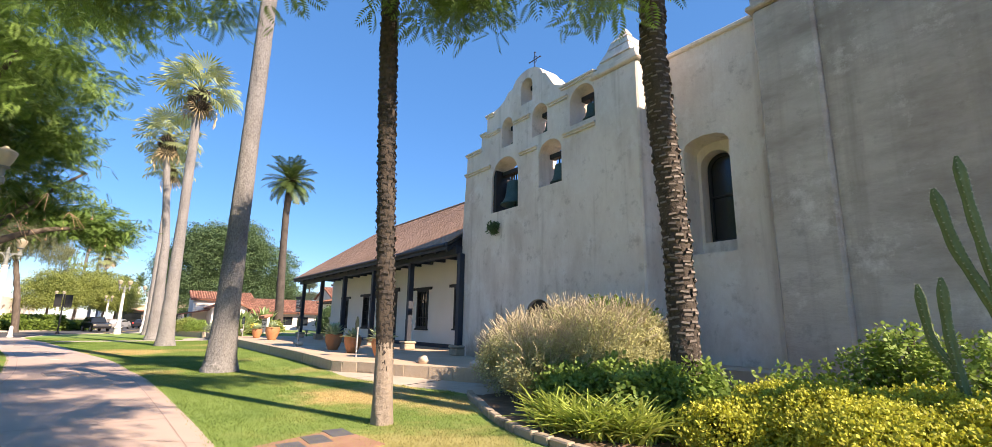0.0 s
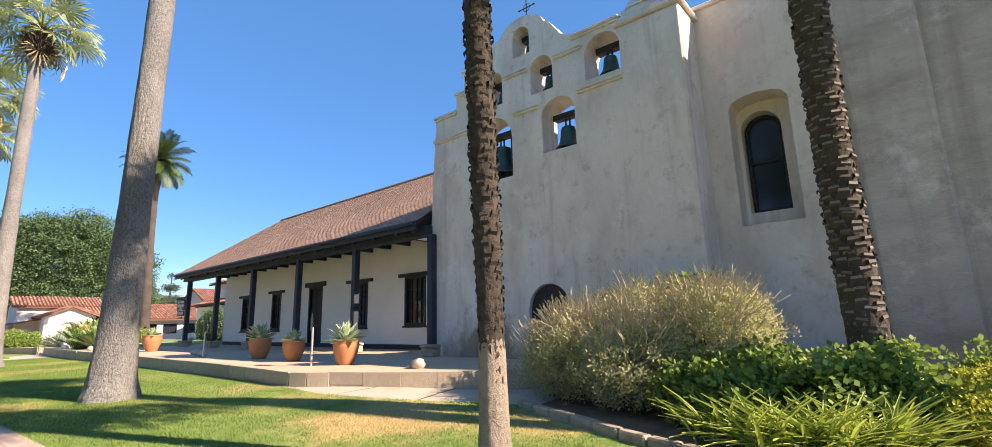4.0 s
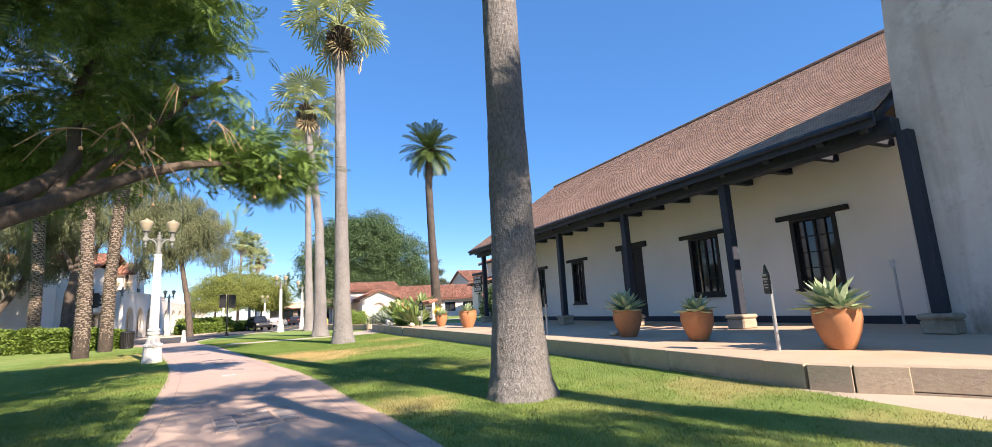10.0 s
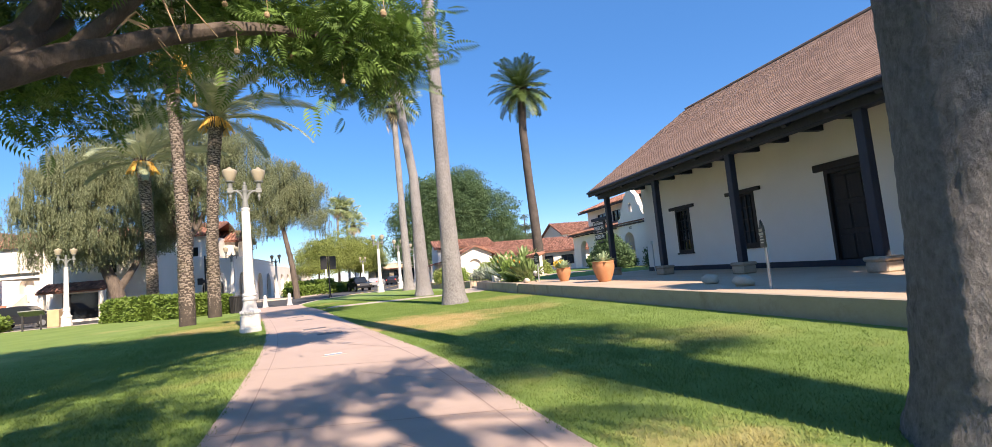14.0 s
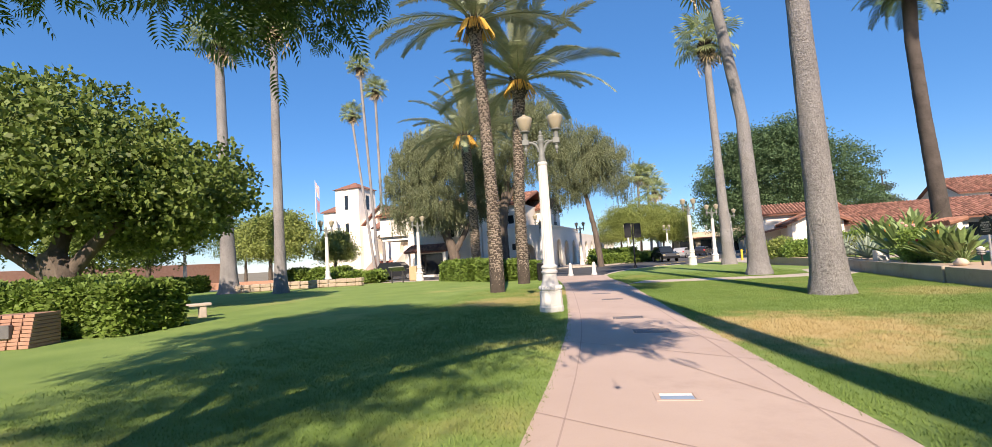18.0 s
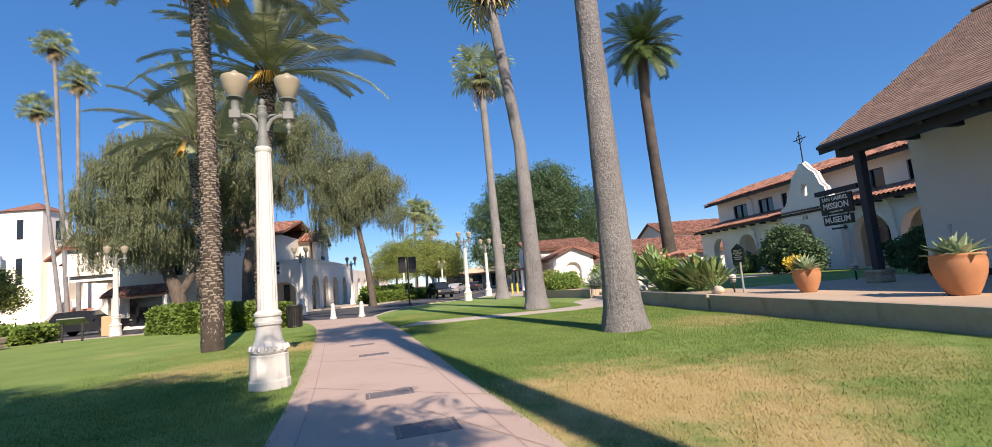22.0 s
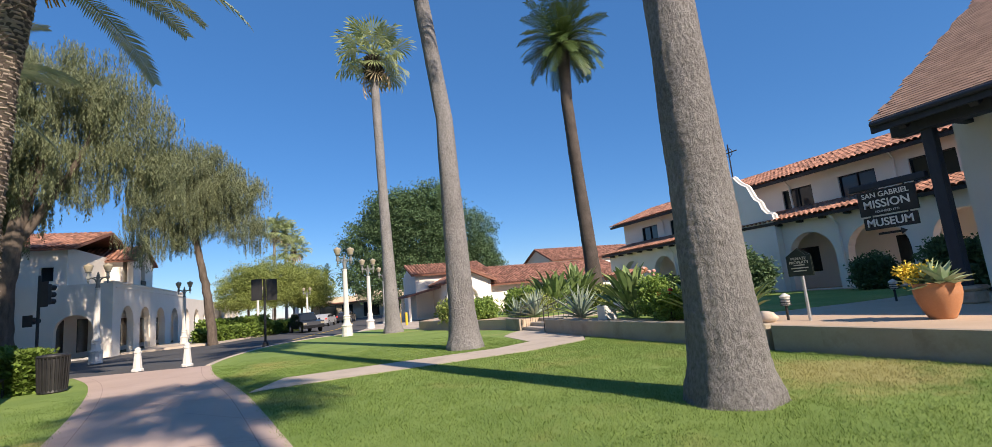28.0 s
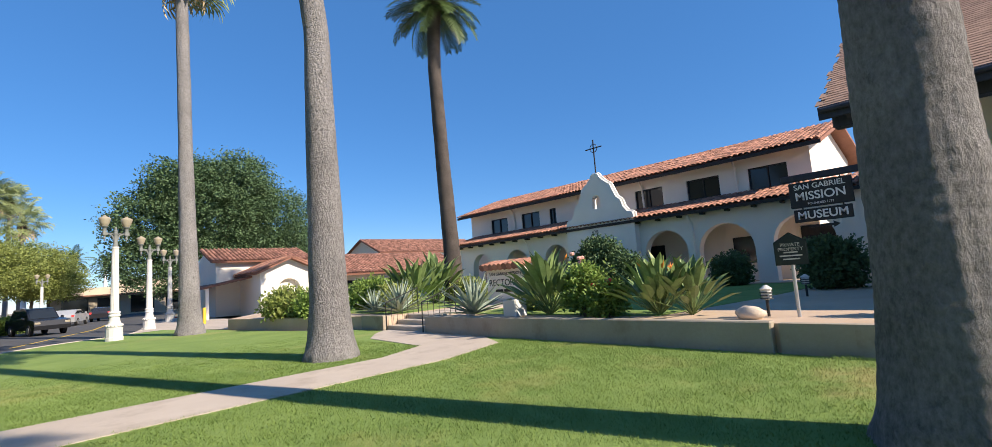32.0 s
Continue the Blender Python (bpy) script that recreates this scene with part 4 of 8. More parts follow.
def rot_mats(rng, pos, tilt, size, upright=False):
    n = len(pos)
    yaw = rng.uniform(0, 2 * np.pi, n)
    pit = rng.normal(tilt, 0.45, n) if not upright else np.zeros(n)
    rol = rng.normal(0, 0.5, n) if not upright else np.zeros(n)
    cy, sy, cp, sp, cr, sr = np.cos(yaw), np.sin(yaw), np.cos(pit), np.sin(pit), np.cos(rol), np.sin(rol)
    M = np.zeros((n, 4, 4))
    M[:, 0, 0], M[:, 0, 1], M[:, 0, 2] = cy * cp, cy * sp * sr - sy * cr, cy * sp * cr + sy * sr
    M[:, 1, 0], M[:, 1, 1], M[:, 1, 2] = sy * cp, sy * sp * sr + cy * cr, sy * sp * cr - cy * sr
    M[:, 2, 0], M[:, 2, 1], M[:, 2, 2] = -sp, cp * sr, cp * cr
    s = size * rng.uniform(0.7, 1.3, n)
    M[:, :3, :3] *= s[:, None, None]
    M[:, :3, 3] = pos
    M[:, 3, 3] = 1
    return M


def crown_points(rng, blobs, n, shell=0.45, clump=0.35, per=12, floor=None):
    """Points gathered in small clumps round the skins of several blobs (x, y, z, radius, flattening)."""
    B = np.array([(b + (1.0,))[:5] for b in blobs], float)
    w = B[:, 3] ** 2
    m = n // per
    k = rng.choice(len(B), m, p=w / w.sum())
    d = rng.normal(size=(m, 3))
    d /= np.linalg.norm(d, axis=1)[:, None]
    r = B[k, 3] * (1 - shell * rng.random(m) ** 1.6)
    c = B[k, :3] + d * r[:, None] * np.stack([np.ones(m), np.ones(m), B[k, 4]], 1)
    p = np.repeat(c, per, 0) + rng.normal(size=(m * per, 3)) * clump * np.array([1, 1, 0.6])
    if floor is not None:
        p = p[p[:, 2] > floor]
    return p


def foliage(name, parent, blobs, n, tmpl, size, material, seed, tilt=0.2, shell=0.45, clump=0.35, per=12, floor=None, upright=False, label=""):
    rng = np.random.default_rng(seed)
    p = crown_points(rng, blobs, n, shell, clump, per, floor)
    V, F = merged(*tmpl, rot_mats(rng, p, tilt, size, upright))
    return part(name, raw_mesh(name, V, F), material, parent, label)


def limb(pts, r0, r1, seed=0):
    pts = smoothline([tuple(p) for p in pts], 0.3)
    rnd = random.Random(seed)
    n = len(pts)
    return MB().tube([p + Vector((rnd.uniform(-1, 1), rnd.uniform(-1, 1), 0)) * 0.03 for p in pts], [r0 + (r1 - r0) * i / (n - 1) for i in range(n)], 9)


M_JAC = mat("jacaranda_leaf", (0.07, 0.145, 0.034), (0.20, 0.315, 0.07), 0.6, 0.6, 4, 0, vary=0.25, island=True, trans=0.2)
M_OLIVE = mat("broad_leaf", (0.07, 0.115, 0.025), (0.19, 0.25, 0.055), 0.6, 0.6, 4, 0, vary=0.3, island=True, trans=0.25)
M_PEPPER = mat("pepper_leaf", (0.12, 0.15, 0.08), (0.265, 0.295, 0.165), 0.7, 0.5, 4, 0, vary=0.25, island=True, trans=0.3)
M_DKTREE = mat("dark_leaf", (0.05, 0.105, 0.045), (0.125, 0.20, 0.085), 0.7, 0.3, 3, 0, vary=0.3, island=True, trans=0.15)
M_LTTREE = mat("light_leaf", (0.18, 0.23, 0.06), (0.32, 0.37, 0.11), 0.7, 0.3, 3, 0, vary=0.25, island=True, trans=0.3)
M_BLUEPINE = mat("cedar_needle", (0.05, 0.075, 0.045), (0.10, 0.13, 0.085), 0.7, 0.3, 3, 0, vary=0.25, island=True)
M_POD = mat("dry_pod", (0.24, 0.16, 0.09), (0.42, 0.30, 0.19), 0.8, 5, 30, 0.2)
JAC, CL1, CL2, STR = tmpl_jac(), tmpl_cluster(1), tmpl_cluster(2, 5, 0.26, 0.2, 0.085), tmpl_strand(3)

jac = thing("jacaranda_tree", "large jacaranda with feathery leaves spreading over the footpath", "tree")
J = Vector((-16.9, 3.0, 0))
part("trunk", limb([J + Vector((0, 0, -0.1)), J + Vector((0.05, 0, 1.2)), J + Vector((0.25, 0.2, 2.4))], 0.4, 0.3, 1), M_BARK, jac, smooth=True)
BOUGHS = [[(-16.65, 3.2, 2.2), (-15.6, 4.2, 3.1), (-14.5, 5.0, 3.9), (-13.5, 5.6, 4.3), (-12.6, 6.2, 4.4)], [(-16.65, 3.2, 2.3), (-15.6, 4.8, 3.8), (-15.6, 5.2, 5.2), (-15.3, 5.4, 6.8)], [(-16.65, 3.2, 2.3), (-16.8, 5.2, 3.8), (-17.6, 7.4, 5.0), (-18.2, 9.5, 5.6)], [(-16.65, 3.2, 2.3), (-16.2, 2.4, 4.0), (-15.2, 0.5, 5.8), (-14.2, -1.4, 7.0)], [(-16.65, 3.2, 2.3), (-17.5, 3.2, 4.2), (-19.3, 2.8, 5.8)], [(-15.6, 4.2, 3.1), (-15.6, 5.4, 4.2), (-16.4, 6.8, 4.8)], [(-15.5, 5.0, 3.5), (-14.4, 5.3, 5.0), (-13.4, 6.0, 6.3)]]
for k, l in enumerate(BOUGHS):
    part("limb", limb(l, 0.17 if k < 5 else 0.09, 0.04, k), M_BARK, jac, smooth=True)
foliage("crown", jac, [(-12.9, 6.2, 4.6, 1.0, 0.7), (-14.2, 6.0, 4.9, 1.3, 0.7), (-16.6, 6.8, 4.6, 1.5, 0.6), (-18.0, 5.6, 4.8, 1.6, 0.6), (-15.2, 5.2, 6.4, 1.9, 0.8), (-15.3, -0.6, 7.8, 2.9, 0.7), (-18.4, 3.0, 7.0, 3.0, 0.75), (-15.8, 3.0, 7.9, 2.8, 0.7), (-14.6, 4.4, 7.0, 1.5, 0.7), (-19.6, 6.8, 6.4, 2.2, 0.6)], 24000, JAC, 0.85, M_JAC, 5, 0.25, 0.75, 0.26, 26, 3.3)
rpod = random.Random(88)
for k in range(22):
    px_, py_, pz_ = rpod.uniform(-15.6, -12.4), rpod.uniform(3.6, 6.4), rpod.uniform(3.5, 4.5)
    pod = MB().tube([(px_, py_, pz_ + 0.25), (px_ + 0.01, py_, pz_ + 0.03)], 0.004, 3)
    pod.lathe([(0.004, 0.035), (0.02, 0.028), (0.032, 0.0), (0.024, -0.026), (0.004, -0.034)], 10, (px_, py_, pz_))
    part("seed_pod", pod, M_POD, jac, "dry brown seed pod on its stalk")
for k in range(7):
    tx, ty, tz = rpod.uniform(-15.4, -13.2), rpod.uniform(3.4, 5.2), rpod.uniform(4.0, 5.0)
    tw0 = MB()
    for j in range(4):
        e = Vector((tx, ty, tz)) + Vector((rpod.uniform(-0.5, 0.5), rpod.uniform(-0.4, 0.4), rpod.uniform(-0.7, 0.1)))
        tw0.tube([(tx, ty, tz), tuple((Vector((tx, ty, tz)) + e) / 2 + Vector((0, 0, 0.08))), tuple(e)], [0.014, 0.01, 0.005], 4)
    part("bare_twig", tw0, M_POD, jac, "bare pale twigs hanging from the limb")
jac2 = thing("jacaranda_tree", "jacaranda whose leafy branches hang over the footpath start", "tree")
part("trunk", limb([(-15.3, -13.2, -0.1), (-15.1, -13.1, 1.5), (-14.6, -12.8, 3.0)], 0.42, 0.3, 4), M_BARK, jac2, smooth=True)
for k, l in enumerate(([(-14.6, -12.8, 2.9), (-13.2, -11.8, 4.8), (-11.2, -10.4, 6.2), (-9.0, -9.4, 6.9)], [(-14.6, -12.8, 2.9), (-13.6, -10.6, 5.0), (-12.6, -8.0, 6.6)], [(-14.6, -12.8, 2.9), (-13.4, -13.6, 5.0), (-11.2, -13.8, 6.8)], [(-14.6, -12.8, 2.9), (-15.5, -10.0, 5.2), (-15.6, -7.4, 6.6)], [(-14.6, -12.8, 2.9), (-16.8, -13.8, 5.2), (-18.4, -14.2, 6.4)])):
    part("limb", limb(l, 0.18, 0.04, 30 + k), M_BARK, jac2, smooth=True)
foliage("crown", jac2, [(-10.4, -9.2, 7.1, 1.6, 0.6), (-8.2, -9.4, 6.9, 1.3, 0.55), (-12.8, -8.0, 7.6, 2.1, 0.6), (-15.2, -8.6, 7.6, 2.3, 0.6), (-12.0, -12.4, 8.6, 2.5, 0.5), (-16.5, -12.5, 7.9, 3.1, 0.6), (-6.6, -10.6, 7.1, 1.0, 0.6), (-12.2, -5.6, 7.5, 1.7, 0.6), (-10.2, -15.5, 8.0, 2.3, 0.5), (-10.6, -18.5, 8.2, 2.5, 0.5)], 19000, JAC, 0.85, M_JAC, 6, 0.3, 0.75, 0.26, 26, 5.4)

ol = thing("shade_tree", "broad dense shade tree over the park lawn", "tree")
part("trunk", limb([(-33.5, 14.6, -0.1), (-33.6, 14.7, 1.2), (-34.2, 14.6, 2.4)], 0.6, 0.45, 7), M_BARK, ol, smooth=True)
for k, l in enumerate(([(-34.0, 14.6, 1.6), (-36.0, 13.6, 3.2), (-38.0, 13, 4.2)], [(-33.8, 14.7, 1.4), (-32.8, 15.6, 3.2), (-31.6, 16.8, 4.2)], [(-34.1, 14.6, 2.2), (-34.4, 15.4, 4.0), (-34.6, 16.4, 6)])):
    part("limb", limb(l, 0.32, 0.1, 40 + k), M_BARK, ol, smooth=True)
foliage("crown", ol, [(-34.5, 15.2, 6.0, 3.8, 0.8), (-37.6, 13.6, 5.6, 3.6, 0.8), (-31.2, 17.0, 4.7, 2.6, 0.8), (-39.5, 15.5, 6.4, 3.8, 0.8), (-33.0, 17.6, 4.6, 3.0, 0.7), (-35.5, 12.0, 4.6, 2.6, 0.7), (-32.6, 14.4, 5.2, 2.7, 0.8)], 15000, CL1, 2.0, M_OLIVE, 8, 0.3, 0.5, 0.3, 12, 2.1)

pep = thing("pepper_tree", "large weeping pepper tree with drooping grey-green foliage", "tree")
part("trunk", limb([(-31.6, 43, -0.2), (-31.9, 43, 2.2), (-32.8, 43, 4.5), (-33.4, 43, 7)], 0.6, 0.2, 9), M_BARK, pep, smooth=True)
part("limb", limb([(-31.8, 43, 2), (-30.2, 43.4, 5), (-29.4, 43.6, 8)], 0.3, 0.1, 10), M_BARK, pep, smooth=True)
foliage("crown", pep, [(-34.8, 43, 11.4, 2.6, 0.9), (-32.4, 43, 12.2, 2.5, 0.9), (-28.4, 43.5, 7.8, 2.3, 0.9), (-33.4, 43, 5.0, 2.2, 0.9), (-34.6, 43, 9.6, 3.4, 0.9), (-31.5, 43.5, 11.0, 2.6, 0.8), (-36.2, 43, 7.2, 2.4, 1.0), (-33.0, 42, 7.0, 2.6, 0.8), (-29.6, 44, 9.6, 2.4, 0.9), (-30.5, 43, 6.4, 1.8, 0.8)], 15000, STR, 1.15, M_PEPPER, 11, 0, 0.6, 0.22, 16, 4.7, True)
pep2 = thing("pepper_tree", "leaning weeping pepper tree beside the street", "tree")
part("trunk", limb([(-20.6, 54, -0.2), (-20.9, 54, 3), (-21.5, 54, 6.5), (-22.1, 54, 10)], 0.34, 0.16, 12), M_BARK, pep2, smooth=True)
for k, l in enumerate(([(-21.6, 54, 7), (-23.2, 53.6, 10.5), (-24.2, 53.6, 12)], [(-21.7, 54, 7.5), (-20.2, 54, 10.5), (-19, 54, 12)])):
    part("limb", limb(l, 0.16, 0.05, 60 + k), M_BARK, pep2, smooth=True)
foliage("crown", pep2, [(-21.6, 54, 12.8, 2.7, 0.8), (-23.6, 54, 11.4, 2.5, 0.9), (-19.4, 54, 11.2, 2.3, 0.9), (-21.4, 54, 10.0, 2.4, 0.9), (-24.6, 54, 8.6, 1.9, 1.3), (-18.2, 54, 8.6, 1.6, 1.4), (-22.6, 54, 8.4, 1.4, 1.0)], 9500, STR, 1.0, M_PEPPER, 13, 0, 0.75, 0.24, 14, 5.0, True)
pep3 = thing("pepper_tree", "weeping pepper tree behind the date palms", "tree")
part("trunk", limb([(-26.5, 41.5, -0.2), (-26.6, 41.5, 3), (-26.2, 41.5, 6.5), (-25.6, 42, 10)], 0.55, 0.2, 14), M_BARK, pep3, smooth=True)
foliage("crown", pep3, [(-25.6, 42, 13.2, 2.8, 0.9), (-23.6, 42.4, 13.6, 2.3, 0.9), (-22.2, 43, 11.4, 2.0, 1.1), (-23.6, 42.5, 10.2, 2.3, 1.0), (-27.8, 41.5, 11.4, 2.6, 1.0), (-21.2, 43, 9.4, 1.4, 1.2), (-28.6, 41, 9.0, 2.0, 1.0), (-25.8, 41.5, 9.6, 2.3, 0.8), (-27.6, 41, 14.0, 2.2, 0.9)], 9000, STR, 1.05, M_PEPPER, 15, 0, 0.7, 0.22, 14, 6.6, True)
for k, l in enumerate(([(-26.3, 41.5, 5.5), (-24.6, 42, 9.0), (-23.4, 42.4, 12.5)], [(-26.4, 41.5, 5.0), (-27.6, 41.2, 8.5), (-28.0, 41.2, 11.5)])):
    part("limb", limb(l, 0.22, 0.06, 64 + k), M_BARK, pep3, smooth=True)

bt = thing("broad_tree", "huge dark rounded tree behind the tiled annex", "tree")
part("trunk", limb([(2.5, 88, -0.2), (2.5, 88, 6), (2.8, 88, 11)], 0.9, 0.5, 16), M_BARK, bt, smooth=True)
foliage("crown", bt, [(2.0, 88, 12.4, 7.1, 0.85), (-4.4, 88, 10.4, 5.4, 0.9), (8.6, 88, 11.4, 5.5, 0.85), (3.5, 86, 15.6, 4.9, 0.85), (-1.8, 86, 14.8, 4.5, 0.85), (11.0, 87, 7.0, 4.0, 1.0), (-5.5, 87, 6.0, 3.8, 1.0), (0, 86, 5, 4, 1), (6, 86, 5, 4, 1)], 34000, CL2, 1.2, M_DKTREE, 17, 0.3, 0.5, 0.6, 12)
for k, (x, y, h, r) in enumerate(((22, 120, 13, 5), (28, 126, 15, 4), (17, 118, 11, 4))):
    t = thing("cedar_tree", "distant blue-green cedar behind the roofs", "tree")
    part("trunk", limb([(x, y, -0.2), (x, y, h * 0.6), (x, y, h)], 0.4, 0.08, 70 + k), M_BARK, t)
    foliage("crown", t, [(x, y, h * (0.35 + 0.2 * j), r * (0.95 - 0.25 * j), 0.35) for j in range(4)], 2600, CL2, 1.2, M_BLUEPINE, 80 + k, 0.3, 0.7, 0.5, 12)
for k, (x, y, h, r) in enumerate(((-19, 92, 6.6, 3.8), (-15.5, 98, 6.0, 3.4), (-22, 88, 5.6, 3.2), (-14, 108, 6, 3.5))):
    t = thing("street_tree", "rounded light green tree beside the far street", "tree", "street trees")
    part("trunk", limb([(x, y, -0.2), (x + 0.1, y, 2.5), (x, y, 5)], 0.2, 0.12, 90 + k), M_BARK, t, smooth=True)
    foliage("crown", t, [(x - r * 0.5, y, h - 0.6, r * 0.8, 0.9), (x + r * 0.55, y, h - 0.9, r * 0.75, 0.9), (x, y, h + 1.0, r * 0.9, 0.85), (x, y - 1, h - 1.6, r * 0.7, 0.7)], 6000, CL2, 0.9, M_LTTREE, 95 + k, 0.3, 0.6, 0.4, 12)
for k, (x, y, h, r, m_) in enumerate(((-52, 26, 4.6, 4.2, 0), (-58, 34, 5.0, 4.6, 0), (-47, 38, 4.4, 3.0, 1), (-56, 46, 5.0, 4.0, 1), (-63, 22, 5.5, 5.0, 0), (-50, 14, 5, 4, 0), (-62, 8, 6, 5, 0), (-52, 52, 3.6, 2.3, 1), (-75, 60, 6, 6, 0))):
    t = thing("park_tree", "leafy park tree in the distance", "tree", "park trees")
    part("trunk", limb([(x, y, -0.2), (x + 0.1, y, 2.0), (x, y, 4)], 0.28, 0.14, 110 + k), M_BARK, t, smooth=True)
    foliage("crown", t, [(x - r * 0.4, y, h, r * 0.75, 0.75), (x + r * 0.5, y, h - 0.3, r * 0.7, 0.75), (x, y + 0.5, h + 1.0, r * 0.7, 0.7)], 4400, CL2, 0.9, M_OLIVE if m_ == 0 else M_LTTREE, 115 + k, 0.3, 0.6, 0.4, 12)

# ---- church details ----
M_BRONZE = mat("green_bronze", (0.035, 0.075, 0.065), (0.08, 0.14, 0.12), 0.5, 4, 40, 0.2, metal=0.6)
bellprof = lambda r, h: [(0.02, h), (r * 0.35, h), (r * 0.52, h * 0.95), (r * 0.58, h * 0.8), (r * 0.62, h * 0.55), (r * 0.7, h * 0.3), (r * 0.85, h * 0.12), (r, 0.03 * h), (r * 1.0, 0.0), (r * 0.93, 0.0), (r * 0.8, 0.12 * h), (r * 0.5, 0.6 * h), (0.02, 0.85 * h)]
for y, z, r, h, yb in ((-2.6, 5.45, 0.5, 0.85, 6.62), (-4.82, 5.72, 0.34, 0.6, 6.6), (-2.68, 7.62, 0.2, 0.36, 8.2), (-4.34, 7.5, 0.22, 0.4, 8.1), (-6.15, 7.3, 0.3, 0.5, 8.0), (-3.7, 8.8, 0.17, 0.3, 9.3)):
    bell = thing("church_bell", "green bronze bell hanging in an arched opening", "bell", "bells of the bell wall")
    part("bell_body", MB().lathe(bellprof(r, h), 28, (-1.6, y, z)), M_BRONZE, bell, smooth=True)
    part("yoke", MB().box(-1.72, y - r * 1.15, yb - 0.06, -1.48, y + r * 1.15, yb + 0.1, 0.02), M_DARKWOOD, bell, "dark timber yoke")
    part("hanger", MB().tube([(-1.6, y - 0.06, z + h * 0.97), (-1.6, y - 0.06, yb)], 0.025, 6).tube([(-1.6, y + 0.06, z + h * 0.97), (-1.6, y + 0.06, yb)], 0.025, 6), M_IRON, bell)
    part("clapper", MB().tube([(-1.6, y, z + h * 0.6), (-1.6, y, z + 0.02)], 0.015, 6).lathe([(0.01, 0.0), (0.05, 0.03), (0.05, 0.07), (0.01, 0.1)], 8, (-1.6, y, z - 0.05)), M_IRON, bell)
    if r > 0.45:
        for s in (-1, 1):
            part("frame_post", MB().box(-1.98, y + s * 0.66 - 0.07, 5.22, -1.34, y + s * 0.66 + 0.07, 6.75, 0.01), M_DARKWOOD, bell, "dark timber frame post")
            part("brace", MB().tube([(-1.45, y + s * 0.35, 6.6), (-1.45, y + s * 0.68, 5.25)], 0.06, 4), M_DARKWOOD, bell, "dark timber brace")
cr = thing("roof_cross", "small ornate black iron cross on the bell wall", "cross")
part("cross_shaft", MB().tube([(-1.7, -3.72, 9.75), (-1.7, -3.72, 10.55)], 0.018, 6), M_IRON, cr)
part("cross_arm", MB().tube([(-1.7, -3.98, 10.3), (-1.7, -3.46, 10.3)], 0.016, 6), M_IRON, cr)
for yy, zz in ((-3.98, 10.3), (-3.46, 10.3), (-3.72, 10.56)):
    part("finial", MB().lathe([(0.0, -0.04), (0.04, 0), (0.0, 0.04)], 8, (-1.7, yy, zz)), M_IRON, cr)
part("scroll", MB().tube([(-1.7, -3.72 + 0.12 * math.cos(a / 8 * 6.28), 10.3 + 0.12 * math.sin(a / 8 * 6.28)) for a in range(9)], 0.01, 5, cap=False), M_IRON, cr)
M_SHRUB = mat("shrub_leaf", (0.13, 0.22, 0.045), (0.32, 0.44, 0.11), 0.6, 1.0, 6, 0, vary=0.3, island=True, trans=0.4)
wp = thing("wall_plant", "small green plant growing out of the plaster wall", "plant")
part("stem", MB().tube([(-2.0, -2.15, 4.5), (-2.14, -2.15, 4.55), (-2.2, -2.12, 4.75)], [0.06, 0.05, 0.02], 6), M_BARK, wp)
foliage("leaves", wp, [(-2.17, -2.15, 4.62, 0.14), (-2.15, -2.25, 4.72, 0.08), (-2.15, -2.05, 4.72, 0.08)], 150, CL1, 0.6, M_DKTREE, 77, 0.2, 0.9, 0.06, 6)
part("door_handle", MB().lathe([(0.0, -0.02), (0.03, 0), (0.0, 0.03)], 8, (-2.0, -4.0, 1.35)), M_IRON, d)
for k in range(5):
    part("plank", MB().box(-1.985, -4.83 + k * 0.23, 0.46, -1.965, -4.63 + k * 0.23, 1.75, 0.004), M_DARKWOOD, d)

# ---- terrace things ----
M_AGAVE = mat("agave_leaf", (0.23, 0.33, 0.18), (0.44, 0.52, 0.34), 0.55, 3, 20, 0.1, vary=0.15)
M_AGBLUE = mat("blue_agave_leaf", (0.20, 0.27, 0.20), (0.36, 0.42, 0.34), 0.55, 3, 20, 0.1, vary=0.15)


def blade(L, w, droop=0.1, fold=0.35, n=6):
    mb = MB()
    for i in range(n):
        t = i / n
        x = L * t
        ww = w * (0.55 + 0.9 * math.sin(math.pi * min(1, 0.2 + t * 0.75)) ** 1.0) * (1 - t ** 3)
        z = -droop * L * t * t
        mb.v += [(x, -ww, z + ww * fold), (x, 0, z - 0.012), (x, ww, z + ww * fold)]
    mb.v.append((L, 0, -droop * L))
    for i in range(n - 1):
        a = i * 3
        mb.f += [(a, a + 3, a + 4, a + 1), (a + 1, a + 4, a + 5, a + 2)]
    a = (n - 1) * 3
    mb.f += [(a, a + 3, a + 1), (a + 1, a + 3, a + 2)]
    return mb.mesh("leaf", True)


def rosette(parent, at, mesh, material, n, seed, e0, e1, s0=0.8, s1=1.1):
    rnd = random.Random(seed)
    if not mesh.materials:
        mesh.materials.append(material)
    for k in range(n):
        ob = new("leaf", mesh)
        ob.parent = parent
        el = e0 + (e1 - e0) * (k / n) + rnd.uniform(-6, 6)
        ob.matrix_local = Matrix.Translation(Vector(at)) @ Euler((0, radians(-el), radians(k * 137.5 + rnd.uniform(-9, 9)))).to_matrix().to_4x4() @ Matrix.Scale(rnd.uniform(s0, s1), 4)


